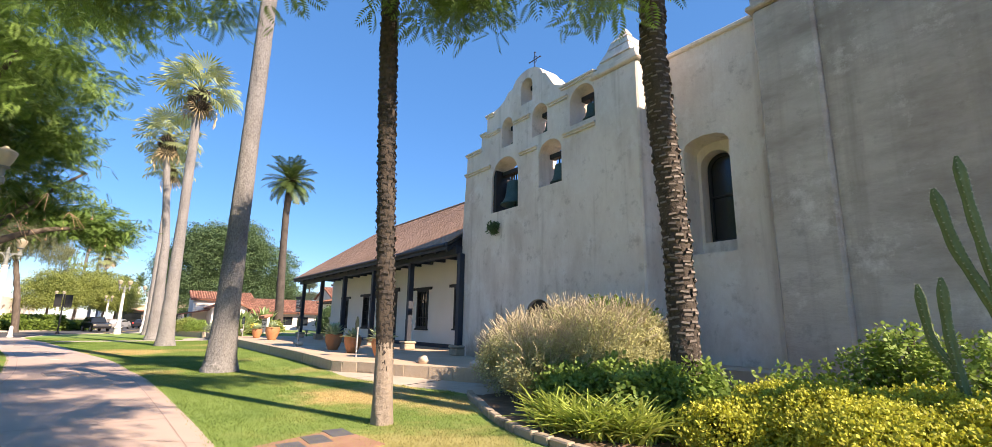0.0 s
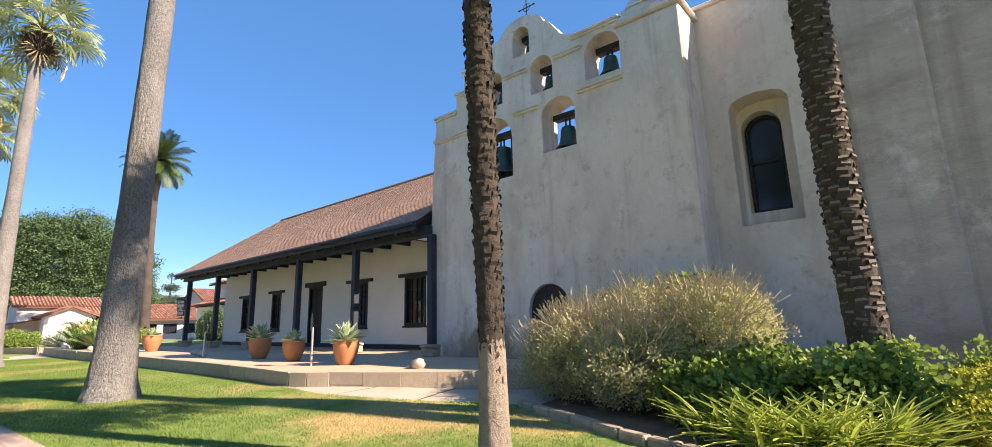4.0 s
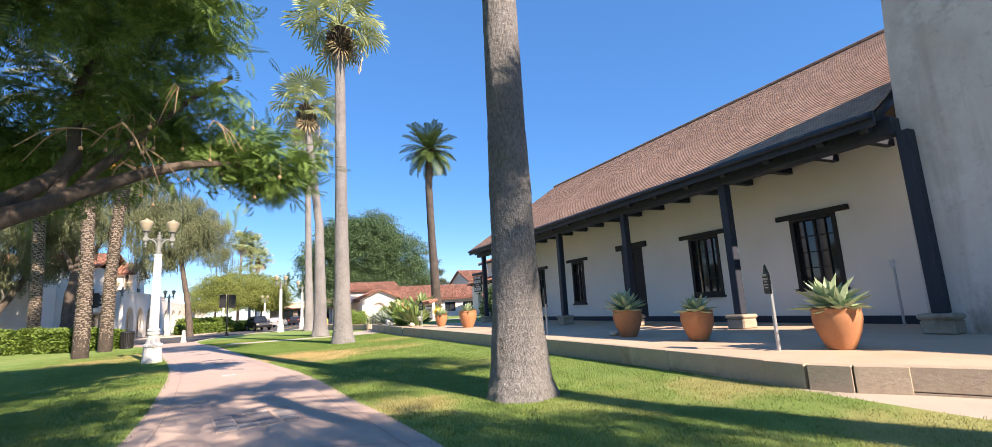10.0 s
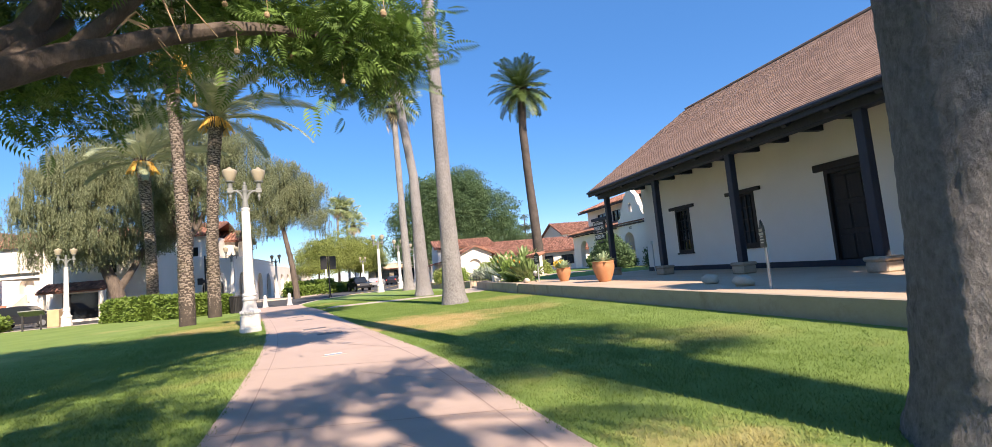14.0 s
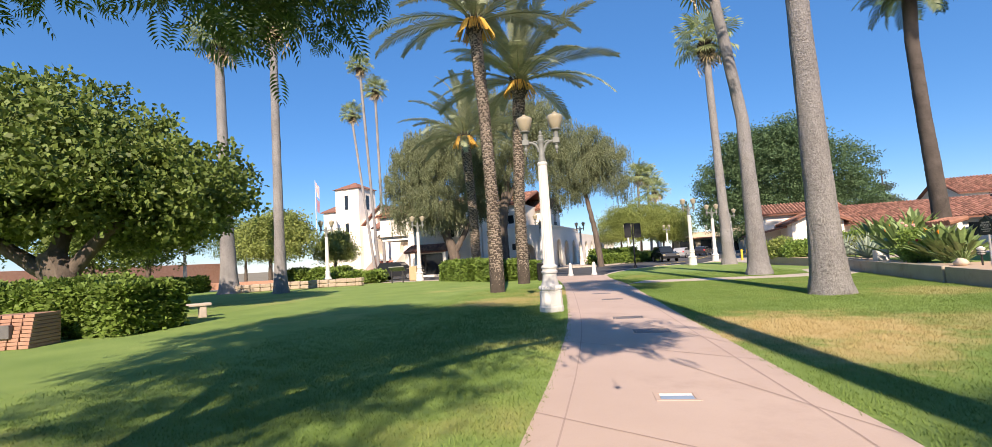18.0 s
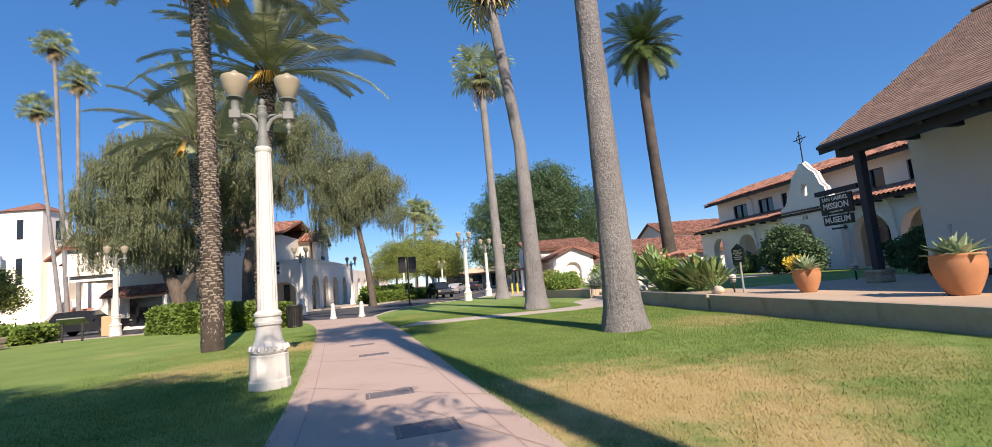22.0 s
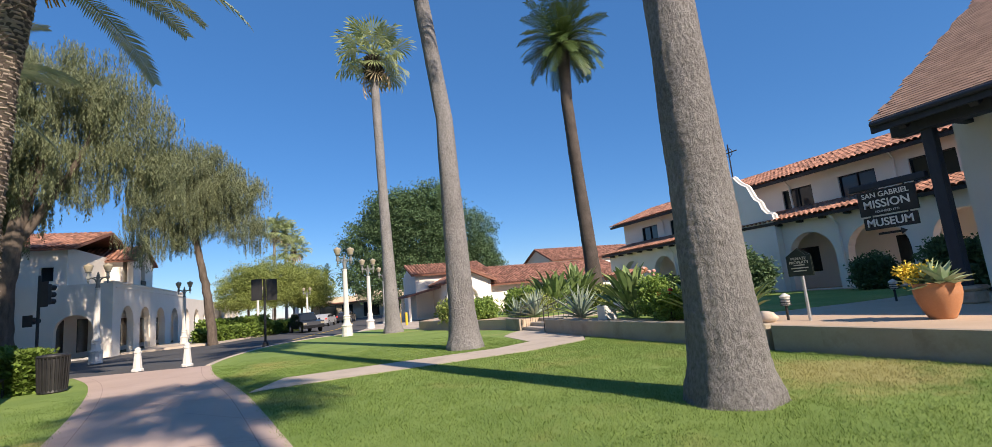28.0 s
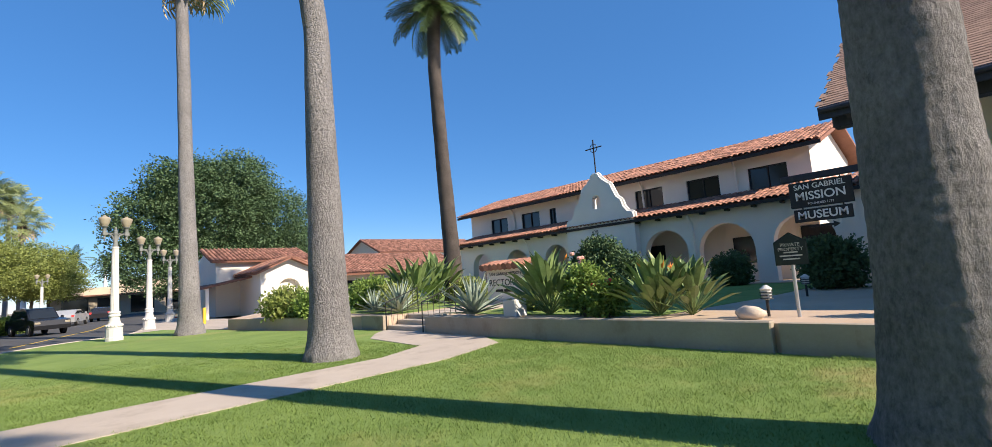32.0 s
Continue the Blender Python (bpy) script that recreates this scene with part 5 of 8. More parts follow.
AG1, AG2, AG3 = blade(0.6, 0.082, 0.1), blade(1.15, 0.05, 0.05, 0.4), blade(0.42, 0.06, 0.18)
M_SOILP = mat("pot_soil", (0.06, 0.045, 0.03), (0.12, 0.09, 0.06), 0.95, 6, 60, 0.5)
POTPROF = [(0.0, 0.0), (0.21, 0.0), (0.23, 0.03), (0.3, 0.18), (0.365, 0.36), (0.398, 0.52), (0.4, 0.62), (0.385, 0.69), (0.4, 0.71), (0.4, 0.735), (0.375, 0.75), (0.35, 0.74), (0.345, 0.66), (0.0, 0.64)]
for k, (x, y, s, lab) in enumerate(((-4.98, 4.5, 0.82, "terracotta pot with a spiky green agave"), (-4.98, 2.42, 0.76, "terracotta pot with a small succulent"), (-5.05, -0.25, 0.78, "large terracotta pot with a broad green agave"), (-4.85, 15.4, 0.95, "big round terracotta pot with a fleshy succulent"), (-5.0, 18.8, 0.75, "terracotta pot with agave and yellow flowers"))):
    pot = thing("plant_pot", lab, "plant pot", "pots on the terrace", m=pose(x, y, 0.42))
    part("pot_body", MB().lathe([(r * s, z * s) for r, z in POTPROF], 40), M_TERRACOTTA, pot, smooth=True, angle=60)
    part("soil", MB().lathe([(0.0, 0.0), (0.32 * s, 0.0), (0.3 * s, 0.02), (0.0, 0.03)], 24, (0, 0, 0.65 * s)), M_SOILP, pot)
    rosette(pot, (0.02, 0.06, 0.66 * s), AG1, M_AGAVE, 38 if k != 1 else 22, 60 + k, 14, 84, (1.0, 0.7, 1.0, 0.68, 0.8)[k] * s, (1.3, 0.95, 1.3, 0.9, 1.05)[k] * s)
    rosette(pot, (-0.1, -0.2 * s, 0.68 * s), AG3, M_AGAVE, 16, 70 + k, 5, 80)
    if k == 4:
        foliage("flower_clump", pot, [(-0.1, 0.22, 0.72, 0.16)], 160, CL1, 0.5, mat("yellow_flower", (0.7, 0.5, 0.05), (0.85, 0.65, 0.1), 0.7, 5, 20, 0), 61, 0.2, 0.9, 0.05, 6, label="small yellow flowers")


def rock(at, s, seed, label="pale rounded boulder on the terrace"):
    mb, rnd = MB(), random.Random(seed)
    n, m = 14, 8
    for i in range(m + 1):
        th = math.pi * i / m
        for j in range(n):
            a = 2 * math.pi * j / n
            v = Vector((math.sin(th) * math.cos(a), math.sin(th) * math.sin(a), math.cos(th)))
            k = 1 + 0.3 * noise.noise(v * 1.6 + Vector((seed, 0, 0))) + 0.1 * noise.noise(v * 5)
            mb.v.append((at[0] + v.x * s[0] * k, at[1] + v.y * s[1] * k, at[2] + s[2] * 0.75 + v.z * s[2] * k))
    for i in range(m):
        for j in range(n):
            a, b = i * n + j, i * n + (j + 1) % n
            mb.f.append((a, b, b + n, a + n))
    return solo("rock", mb, M_ROCK, label, "rock", group="boulders on the terrace", smooth=True, angle=180)


M_ROCK = mat("pale_rock", (0.48, 0.39, 0.30), (0.66, 0.56, 0.45), 0.9, 5, 40, 0.6, vary=0.1)
for k, (x, y, s) in enumerate(((-4.9, -2.76, (0.13, 0.16, 0.12)), (-4.25, -4.43, (0.14, 0.26, 0.1)), (-2.87, -4.45, (0.13, 0.17, 0.09)), (-2.93, -5.02, (0.14, 0.2, 0.11)), (-4.95, -2.5, (0.05, 0.06, 0.035)), (-5.25, 8.3, (0.16, 0.26, 0.12)), (-5.0, 9.65, (0.16, 0.26, 0.13)), (-4.95, 5.1, (0.1, 0.16, 0.06)), (-5.9, 21.2, (0.14, 0.22, 0.12)))):
    rock((x, y, 0.42), s, k)


def text_mesh(body, size, extrude=0.004, bold=0.0):
    c = bpy.data.curves.new("lettering", "FONT")
    c.body, c.size, c.extrude, c.align_x, c.align_y, c.offset = body, size, extrude, "CENTER", "CENTER", bold
    o = bpy.data.objects.new("lettering", c)
    me = bpy.data.meshes.new_from_object(o)
    bpy.data.objects.remove(o)
    return me


def lettering(body, size, material, parent, m, bold=0.0):
    ob = part("lettering", text_mesh(body, size, 0.004, bold), material, parent)
    ob.matrix_local = m
    return ob


FACE_W = Matrix(((0, 0, -1, 0), (-1, 0, 0, 0), (0, 1, 0, 0), (0, 0, 0, 1)))
M_SIGNDARK = mat("dark_green_sign", (0.012, 0.02, 0.016), (0.025, 0.035, 0.03), 0.5, 4, 30, 0.05)
M_SIGNTXT = mat("pale_lettering", (0.55, 0.53, 0.45), (0.66, 0.63, 0.55), 0.6, 4, 30, 0)


M_PLATE = mat("pale_metal", (0.55, 0.56, 0.57), (0.68, 0.69, 0.70), 0.5, 4, 40, 0.05)


def notice(x, y, z, h, turn, label, bw=0.22, bh=0.42):
    s = thing("notice_sign", label, "sign", "notice signs", m=pose(x, y, z, 0, 0, turn))
    part("pole", MB().tube([(0, 0, -0.02), (0, 0, h)], 0.028, 10), M_STEEL, s, "grey metal pole")
    b = part("board", MB().slab([(-bw, h - 0.08), (bw, h - 0.08), (bw, h + bh - 0.14), (bw * 0.6, h + bh - 0.12), (0, h + bh), (-bw * 0.6, h + bh - 0.12), (-bw, h + bh - 0.14)], [], -0.045, -0.03, lambda a, b, d: (d, a, b)), M_SIGNDARK, s, "dark green notice board")
    part("board_edge", MB().slab([(-bw - 0.012, h - 0.092), (bw + 0.012, h - 0.092), (bw + 0.012, h + bh - 0.135), (0, h + bh + 0.015), (-bw - 0.012, h + bh - 0.135)], [], -0.03, -0.022, lambda a, b, d: (d, a, b)), M_SIGNDARK, b)
    lettering("PRIVATE", 0.34 * bw, M_SIGNTXT, b, Matrix.Translation((-0.049, 0, h + bh * 0.55)) @ FACE_W)
    lettering("PROPERTY", 0.34 * bw, M_SIGNTXT, b, Matrix.Translation((-0.049, 0, h + bh * 0.38)) @ FACE_W)
    for k, w in enumerate((0.45 * bw, 0.72 * bw, 0.54 * bw)):
        part("text_bar", MB().box(-0.05, -w, h + bh * (0.24 - k * 0.13), -0.046, w, h + bh * (0.29 - k * 0.13)), M_SIGNTXT, b)
    return s


notice(-5.65, 0.28, 0.42, 0.92, -38, "green private property notice on a grey pole", 0.15, 0.34)
sp = thing("standpipe", "slim grey garden standpipe with pale tap beside the white wall", "pipe", m=pose(-0.4, 1.26, 0.42))
part("pipe", MB().tube([(0, 0, -0.02), (0, 0, 1.3)], 0.025, 10), M_STEEL, sp, smooth=True)
part("tap", MB().box(-0.07, -0.035, 1.22, 0.03, 0.035, 1.38, 0.012), M_PLATE, sp, "pale tap head")
notice(-5.6, 7.2, 0.42, 0.85, -32, "narrow notice board on a grey pole at the terrace edge")
notice(-5.5, 20.6, 0.42, 0.92, 10, "green private property notice near the planter wall")
po = copy_thing(sp, pose(-0.4, 19.27, 0.42))

# ---- museum sign ----
M_BLACKP = mat("black_painted_board", (0.012, 0.012, 0.014), (0.028, 0.028, 0.03), 0.5, 3, 30, 0.1)
M_WHITEP = mat("white_letter_paint", (0.72, 0.71, 0.68), (0.82, 0.81, 0.78), 0.6, 3, 30, 0)
ms = thing("museum_sign", "black hanging wooden sign with white museum lettering", "sign")
top = part("board", MB().box(-2.16, 20.25, 2.42, -2.1, 21.42, 2.98, 0.01), M_BLACKP, ms)
low = part("board", MB().box(-2.16, 20.3, 2.1, -2.1, 21.38, 2.38, 0.01), M_BLACKP, ms)
lettering("SAN GABRIEL", 0.16, M_WHITEP, top, Matrix.Translation((-2.165, 20.84, 2.87)) @ FACE_W, 0.002)
lettering("MISSION", 0.25, M_WHITEP, top, Matrix.Translation((-2.165, 20.84, 2.66)) @ FACE_W, 0.004)
lettering("FOUNDED 1771", 0.07, M_WHITEP, top, Matrix.Translation((-2.165, 20.84, 2.49)) @ FACE_W)
lettering("MUSEUM", 0.24, M_WHITEP, low, Matrix.Translation((-2.165, 20.84, 2.24)) @ FACE_W, 0.004)
part("beam", MB().box(-2.2, 20.0, 3.02, -2.06, 21.55, 3.16, 0.015), M_BLUEWOOD, ms, "dark timber hanging beam")
part("arrow", MB().slab([(20.55, 1.97), (21.0, 1.97), (21.0, 1.93), (21.12, 2.0), (21.0, 2.07), (21.0, 2.02), (20.55, 2.02)], [], -2.15, -2.12, lambda a, b, d: (d, 41.67 - a, b)), M_BLACKP, ms, "black arrow under the sign")
for y in (20.45, 21.2):
    part("hook", MB().tube([(-2.13, y, 2.98), (-2.13, y, 3.03)], 0.015, 6).tube([(-2.13, y, 2.37), (-2.13, y, 2.43)], 0.015, 6), M_IRON, ms)

# ---- street lamps ----
M_LAMPW = mat("white_concrete_post", (0.56, 0.55, 0.52), (0.68, 0.67, 0.64), 0.7, 2, 50, 0.15)
M_LAMPG = mat("grey_lamp_metal", (0.135, 0.147, 0.142), (0.225, 0.238, 0.228), 0.6, 3, 40, 0.2)
M_GLOBE = mat("frosted_globe", (0.46, 0.40, 0.29), (0.56, 0.50, 0.39), 0.3, 2, 10, 0, trans=0.35)


def fluted(r0, r1, z0, z1, n=16):
    mb = MB()
    m = n * 4
    for r, z in ((r0, z0), (r1, z1)):
        for k in range(m):
            a = 2 * math.pi * k / m
            q = r * (1 - 0.07 * (0.5 + 0.5 * math.cos(a * n)))
            mb.v.append((q * math.cos(a), q * math.sin(a), z))
    for k in range(m):
        mb.f.append((k, (k + 1) % m, m + (k + 1) % m, m + k))
    return mb


def street_lamp():
    L = thing("street_lamp", "white fluted lamp post with twin frosted globes", "street lamp", "twin-globe street lamps")
    part("pedestal", MB().lathe([(0.3, 0.0), (0.3, 0.12), (0.285, 0.15), (0.275, 0.47), (0.28, 0.5), (0.24, 0.52)], 12), M_LAMPW, L)
    part("base", MB().lathe([(0.25, 0.52), (0.275, 0.55), (0.27, 0.62), (0.225, 0.66), (0.195, 0.74), (0.178, 0.86), (0.172, 0.93), (0.2, 0.95), (0.205, 0.99), (0.18, 1.02), (0.178, 1.06), (0.198, 1.08), (0.2, 1.12), (0.16, 1.16)], 32), M_LAMPW, L, smooth=True)
    for k in range(16):
        a = k * math.pi / 8
        part("leaf_ornament", MB().lathe([(0.01, -0.05), (0.035, -0.02), (0.03, 0.03), (0.01, 0.05)], 6, (0.262 * math.cos(a), 0.262 * math.sin(a), 0.595)), M_LAMPW, L, smooth=True)
    part("shaft", fluted(0.148, 0.114, 1.14, 3.7), M_LAMPW, L)
    part("collar", MB().lathe([(0.114, 3.66), (0.128, 3.68), (0.128, 3.73), (0.11, 3.75)], 24), M_LAMPW, L, smooth=True)
    part("neck", MB().lathe([(0.1, 3.73), (0.098, 3.8), (0.082, 3.87), (0.075, 3.9), (0.082, 3.94), (0.072, 3.97), (0.068, 4.2), (0.074, 4.24), (0.09, 4.27), (0.09, 4.31), (0.07, 4.33), (0.066, 4.38), (0.075, 4.41), (0.06, 4.44), (0.03, 4.45), (0.04, 4.48), (0.045, 4.51), (0.03, 4.55), (0.005, 4.57)], 20), M_LAMPG, L, smooth=True)
    for s in (-1, 1):
        X_ = s * 0.39
        part("arm", MB().tube([(s * 0.06, 0, 4.02), (s * 0.085, 0, 4.12), (s * 0.14, 0, 4.21), (s * 0.22, 0, 4.265), (s * 0.32, 0, 4.28)], [0.035, 0.036, 0.036, 0.036, 0.04], 8).tube([(s * 0.06, 0, 4.24), (s * 0.13, 0, 4.29), (s * 0.2, 0, 4.3)], [0.02, 0.022, 0.02], 6), M_LAMPG, L, smooth=True)
        part("bracket_box", MB().box(X_ - 0.085, -0.075, 4.21, X_ + 0.085, 0.075, 4.35, 0.012), M_LAMPG, L)
        part("pendant", MB().lathe([(0.005, 3.96), (0.026, 3.99), (0.03, 4.01), (0.015, 4.03), (0.045, 4.07), (0.05, 4.11), (0.03, 4.16), (0.045, 4.18), (0.06, 4.21)], 14, (X_, 0, 0)), M_LAMPG, L, smooth=True)
        part("cup", MB().lathe([(0.07, 4.34), (0.066, 4.37), (0.07, 4.51), (0.085, 4.53), (0.13, 4.55), (0.135, 4.575), (0.1, 4.59)], 20, (X_, 0, 0)), M_LAMPG, L, smooth=True)
        part("globe", MB().lathe([(0.1, 4.585), (0.125, 4.62), (0.165, 4.72), (0.197, 4.83), (0.207, 4.885), (0.2, 4.905), (0.16, 4.935), (0.09, 4.965), (0.06, 4.975), (0.055, 4.995), (0.03, 5.02), (0.005, 5.025)], 24, (X_, 0, 0)), M_GLOBE, L, "cream frosted glass globe", smooth=True)
    return L


lamp = street_lamp()
lamp.matrix_world = pose(-16.35, 15.75, 0, 0, 0, 12)
for x, y, a in ((-14.5, -1.0, 5), (-12.25, 43.0, 20), (-24.2, 44.5, 15), (-10.2, 50, 10), (-23.6, 60, 10), (-8.0, 58, 10), (-19.5, 74, 0), (-14.5, 84, 0)):
    copy_thing(lamp, pose(x, y, 0 if y < 44 else -0.05, 0, 0, a))


# ---- path furniture ----
def bollard(x, y):
    b = thing("bollard", "white tapered concrete bollard across the footpath", "bollard", "white bollards", m=pose(x, y, 0))
    part("foot", MB().lathe([(0.19, 0.0), (0.19, 0.06), (0.16, 0.09)], 8), M_LAMPW, b)
    part("shaft", MB().lathe([(0.15, 0.08), (0.1, 0.6), (0.12, 0.62), (0.12, 0.67), (0.09, 0.69)], 8), M_LAMPW, b)
    part("cap", MB().lathe([(0.09, 0.69), (0.095, 0.74), (0.06, 0.79), (0.01, 0.81)], 12), M_LAMPW, b)


bollard(-19.75, 34.6)
bollard(-18.2, 34.2)
M_REDB = mat("red_brick_inlay", (0.31, 0.165, 0.115), (0.43, 0.25, 0.18), 0.85, 3, 40, 0.3)
M_SLATE = mat("slate", (0.13, 0.115, 0.12), (0.21, 0.19, 0.19), 0.6, 3, 40, 0.3)
M_PAVER = mat("worn_paver", (0.20, 0.165, 0.16), (0.50, 0.46, 0.45), 0.8, 3, 14, 0.4, vary=0.35)
M_PLAQ = mat("dark_plaque", (0.09, 0.085, 0.085), (0.16, 0.15, 0.15), 0.5, 6, 60, 0.3)
pq = thing("ground_plaque", "red brick panel with dark plaques set in the lawn edge", "plaque")
part("brick_panel", MB().slab([(-10.15, -8.25), (-8.95, -7.8), (-8.75, -8.95), (-10.1, -9.6)], [], -0.1, 0.015, lambda a, b, d: (a, b, d)), M_REDB, pq)
for k in range(3):
    part("plaque", MB().box(-9.9 + k * 0.36, -8.75 + k * 0.24, 0.0, -9.62 + k * 0.36, -8.3 + k * 0.24, 0.022), M_PLAQ, pq)
for k, (x, y, w, l, lab) in enumerate(((-12.63, 2.72, 0.52, 0.56, "worn slate and brick panel set into the footpath"), (-13.45, 8.85, 0.2, 0.14, "small square painted tile set into the footpath"), (-13.85, 12.7, 0.3, 0.22, "metal access cover in the footpath"), (-14.4, 14.4, 0.3, 0.18, "metal access cover in the footpath"), (-15.2, 18.4, 0.3, 0.16, "metal access cover in the footpath"), (-15.8, 20.45, 0.3, 0.14, "metal access cover in the footpath"))):
    g = thing("floor_plate", lab, "floor plate", "plates in the footpath", m=pose(x, y, 0.002, 0, 0, 10))
    part("rim", MB().slab([(-w, -l), (w, -l), (w, l), (-w, l)], [[(-w + 0.04, -l + 0.04), (w - 0.04, -l + 0.04), (w - 0.04, l - 0.04), (-w + 0.04, l - 0.04)]], -0.05, 0.008, lambda a, b, d: (a, b, d)), M_PATH if k < 2 else M_SLATE, g)
    if k < 1:
        for x0, x1 in ((-0.26, -0.045), (-0.04, 0.19)):
            part("slate", MB().box(x0, -0.2, -0.04, x1, 0.42, 0.006), M_SLATE, g, "dark slate slab")
        for x0, x1, y0, y1 in [(-0.48, -0.27, -0.5 + 0.155 * i, -0.36 + 0.155 * i) for i in range(6)] + [(0.24, 0.48, -0.5 + 0.155 * i, -0.36 + 0.155 * i) for i in range(6)] + [(-0.26 + 0.15 * i, -0.12 + 0.15 * i, 0.43, 0.51) for i in range(3)] + [(-0.26 + 0.23 * i, -0.04 + 0.23 * i, -0.5, -0.36) for i in range(2)] + [(-0.26 + 0.23 * i, -0.04 + 0.23 * i, -0.35, -0.21) for i in range(2)]:
            part("paver", MB().box(x0, y0, -0.04, x1, y1, 0.006, 0.004), M_PAVER, g)
        part("divider", MB().box(0.2, -0.52, -0.04, 0.23, 0.52, 0.0075), M_PATH, g, "pale concrete divider strip")
    elif k == 1:
        part("tile", MB().box(-w + 0.05, -l + 0.05, -0.04, w - 0.05, 0.02, 0.006), mat("blue_tile", (0.22, 0.3, 0.42), (0.32, 0.4, 0.5), 0.4, 5, 30, 0), g, "blue painted tile half")
        part("tile", MB().box(-w + 0.05, 0.03, -0.04, w - 0.05, l - 0.05, 0.006), M_WHITEP, g, "white painted tile half")
    else:
        part("plate", MB().box(-w + 0.05, -l + 0.05, -0.04, w - 0.05, l - 0.05, 0.005), M_SLATE, g)
can = thing("litter_bin", "black ribbed metal litter bin beside the path", "bin", m=pose(-20.4, 30.3, 0))
part("liner", MB().lathe([(0.26, 0.05), (0.29, 0.9), (0.25, 0.9), (0.23, 0.1)], 24), M_IRON, can)
part("lid", MB().lathe([(0.33, 0.88), (0.35, 0.92), (0.33, 0.96), (0.2, 0.98), (0.18, 0.95)], 24), M_IRON, can)
part("base", MB().lathe([(0.28, 0.0), (0.3, 0.03), (0.28, 0.08)], 24), M_IRON, can)
for k in range(24):
    a = k * math.pi / 12
    part("slat", MB().tube([(0.29 * math.cos(a), 0.29 * math.sin(a), 0.05), (0.33 * math.cos(a), 0.33 * math.sin(a), 0.9)], 0.02, 4), M_IRON, can)
bn = thing("bench", "black metal bench end beside the bin", "bench", m=pose(-21.3, 30.0, 0, 0, 0, 20))
for s in (-0.6, 0.6):
    part("leg", MB().tube([(0, s, 0), (0, s, 0.45), (-0.25, s, 0.45), (-0.3, s, 0.9)], 0.03, 6).tube([(-0.3, s, 0.45), (-0.35, s, 0)], 0.03, 6), M_IRON, bn)
for k in range(4):
    part("seat_slat", MB().box(-0.3 + k * 0.09, -0.65, 0.45, -0.23 + k * 0.09, 0.65, 0.48, 0.006), M_IRON, bn)
for k in range(3):
    part("back_slat", MB().box(-0.34, -0.65, 0.58 + k * 0.11, -0.31, 0.65, 0.66 + k * 0.11, 0.006), M_IRON, bn)


def traffic_signal(x, y, turn, heads, h, label):
    s = thing("traffic_signal", label, "traffic signal", "traffic signals", m=pose(x, y, -0.05, 0, 0, turn))
    part("pole", MB().tube([(0, 0, 0), (0, 0, h)], 0.06, 10), M_IRON, s)
    part("foot", MB().lathe([(0.16, 0), (0.14, 0.2), (0.08, 0.3)], 12), M_IRON, s)
    for dx, z, n, a in heads:
        hd = part("signal_head", MB().box(dx - 0.15, -0.14, z, dx + 0.15, 0.1, z + 0.3 * n, 0.03), M_IRON, s)
        for k in range(n):
            part("visor", MB().tube([(dx, -0.14, z + 0.15 + 0.3 * k), (dx, -0.36, z + 0.13 + 0.3 * k)], [0.11, 0.115], 14, cap=False), M_IRON, hd)
        part("backplate", MB().box(dx - 0.26, 0.1, z - 0.1, dx + 0.26, 0.115, z + 0.3 * n + 0.1), M_IRON, hd)
        part("bracket", MB().tube([(0, 0, z + 0.1), (dx, 0, z + 0.1)], 0.025, 6), M_IRON, hd)
    return s


traffic_signal(-16.35, 42.3, 170, ((-0.38, 2.45, 3, 0), (0.35, 2.5, 3, 90)), 3.5, "black traffic signal with two heads at the corner")
traffic_signal(-25.2, 41.2, 150, ((-0.35, 2.9, 3, 0), (0.4, 2.1, 1, 0)), 4.2, "black traffic signal by the far street corner")
hy = thing("fire_hydrant", "yellow posts beside the street corner", "bollard post", m=pose(-8.0, 49.4, 0))
M_YEL = mat("yellow_paint", (0.6, 0.38, 0.03), (0.72, 0.48, 0.06), 0.6, 3, 30, 0.1)
part("post", MB().tube([(-0.2, 0, -0.2), (-0.2, 0, 0.9)], 0.09, 10), M_YEL, hy)
part("post", MB().tube([(0.25, 0, -0.2), (0.25, 0, 0.9)], 0.09, 10), M_YEL, hy)

# ---- garden bed ----
bed = [(-5.4, -5.5), (-5.72, -6.4), (-6.12, -7.3), (-6.55, -8.2), (-6.82, -9.0), (-6.98, -9.8), (-7.1, -12), (-7.6, -16), (-8, -40), (-0.5, -40), (-0.5, -6)]
plan("garden_bed", bed, -0.2, 0.03, M_SOIL, "bare brown soil of the planted garden bed", "garden bed")
edge = thing("bed_edging", "curved row of grey edging stones round the bed", "edging")
ep = smoothline([(-5.45, -5.9), (-5.72, -6.4), (-6.12, -7.3), (-6.55, -8.2), (-6.82, -9.0), (-6.98, -9.8), (-7.1, -12), (-7.4, -15.5)], 0.42)
for a, b in zip(ep, ep[1:]):
    L_ = (b - a).length
    e = part("edging_stone", MB().box(0.015, -0.07, -0.1, L_ - 0.015, 0.07, 0.11 + 0.01 * random.Random(a.x).random(), 0.02), M_STONE, edge)
    e.matrix_local = Matrix.Translation((a.x, a.y, 0)) @ Matrix.Rotation(math.atan2((b - a).y, (b - a).x), 4, "Z")
M_SALVIA = mat("dry_shrub_leaf", (0.33, 0.35, 0.16), (0.60, 0.57, 0.34), 0.8, 1.2, 6, 0, vary=0.25, island=True, trans=0.42)
M_SALG = mat("grey_green_leaf", (0.12, 0.16, 0.05), (0.24, 0.28, 0.10), 0.8, 1.2, 6, 0, vary=0.25, island=True, trans=0.25)
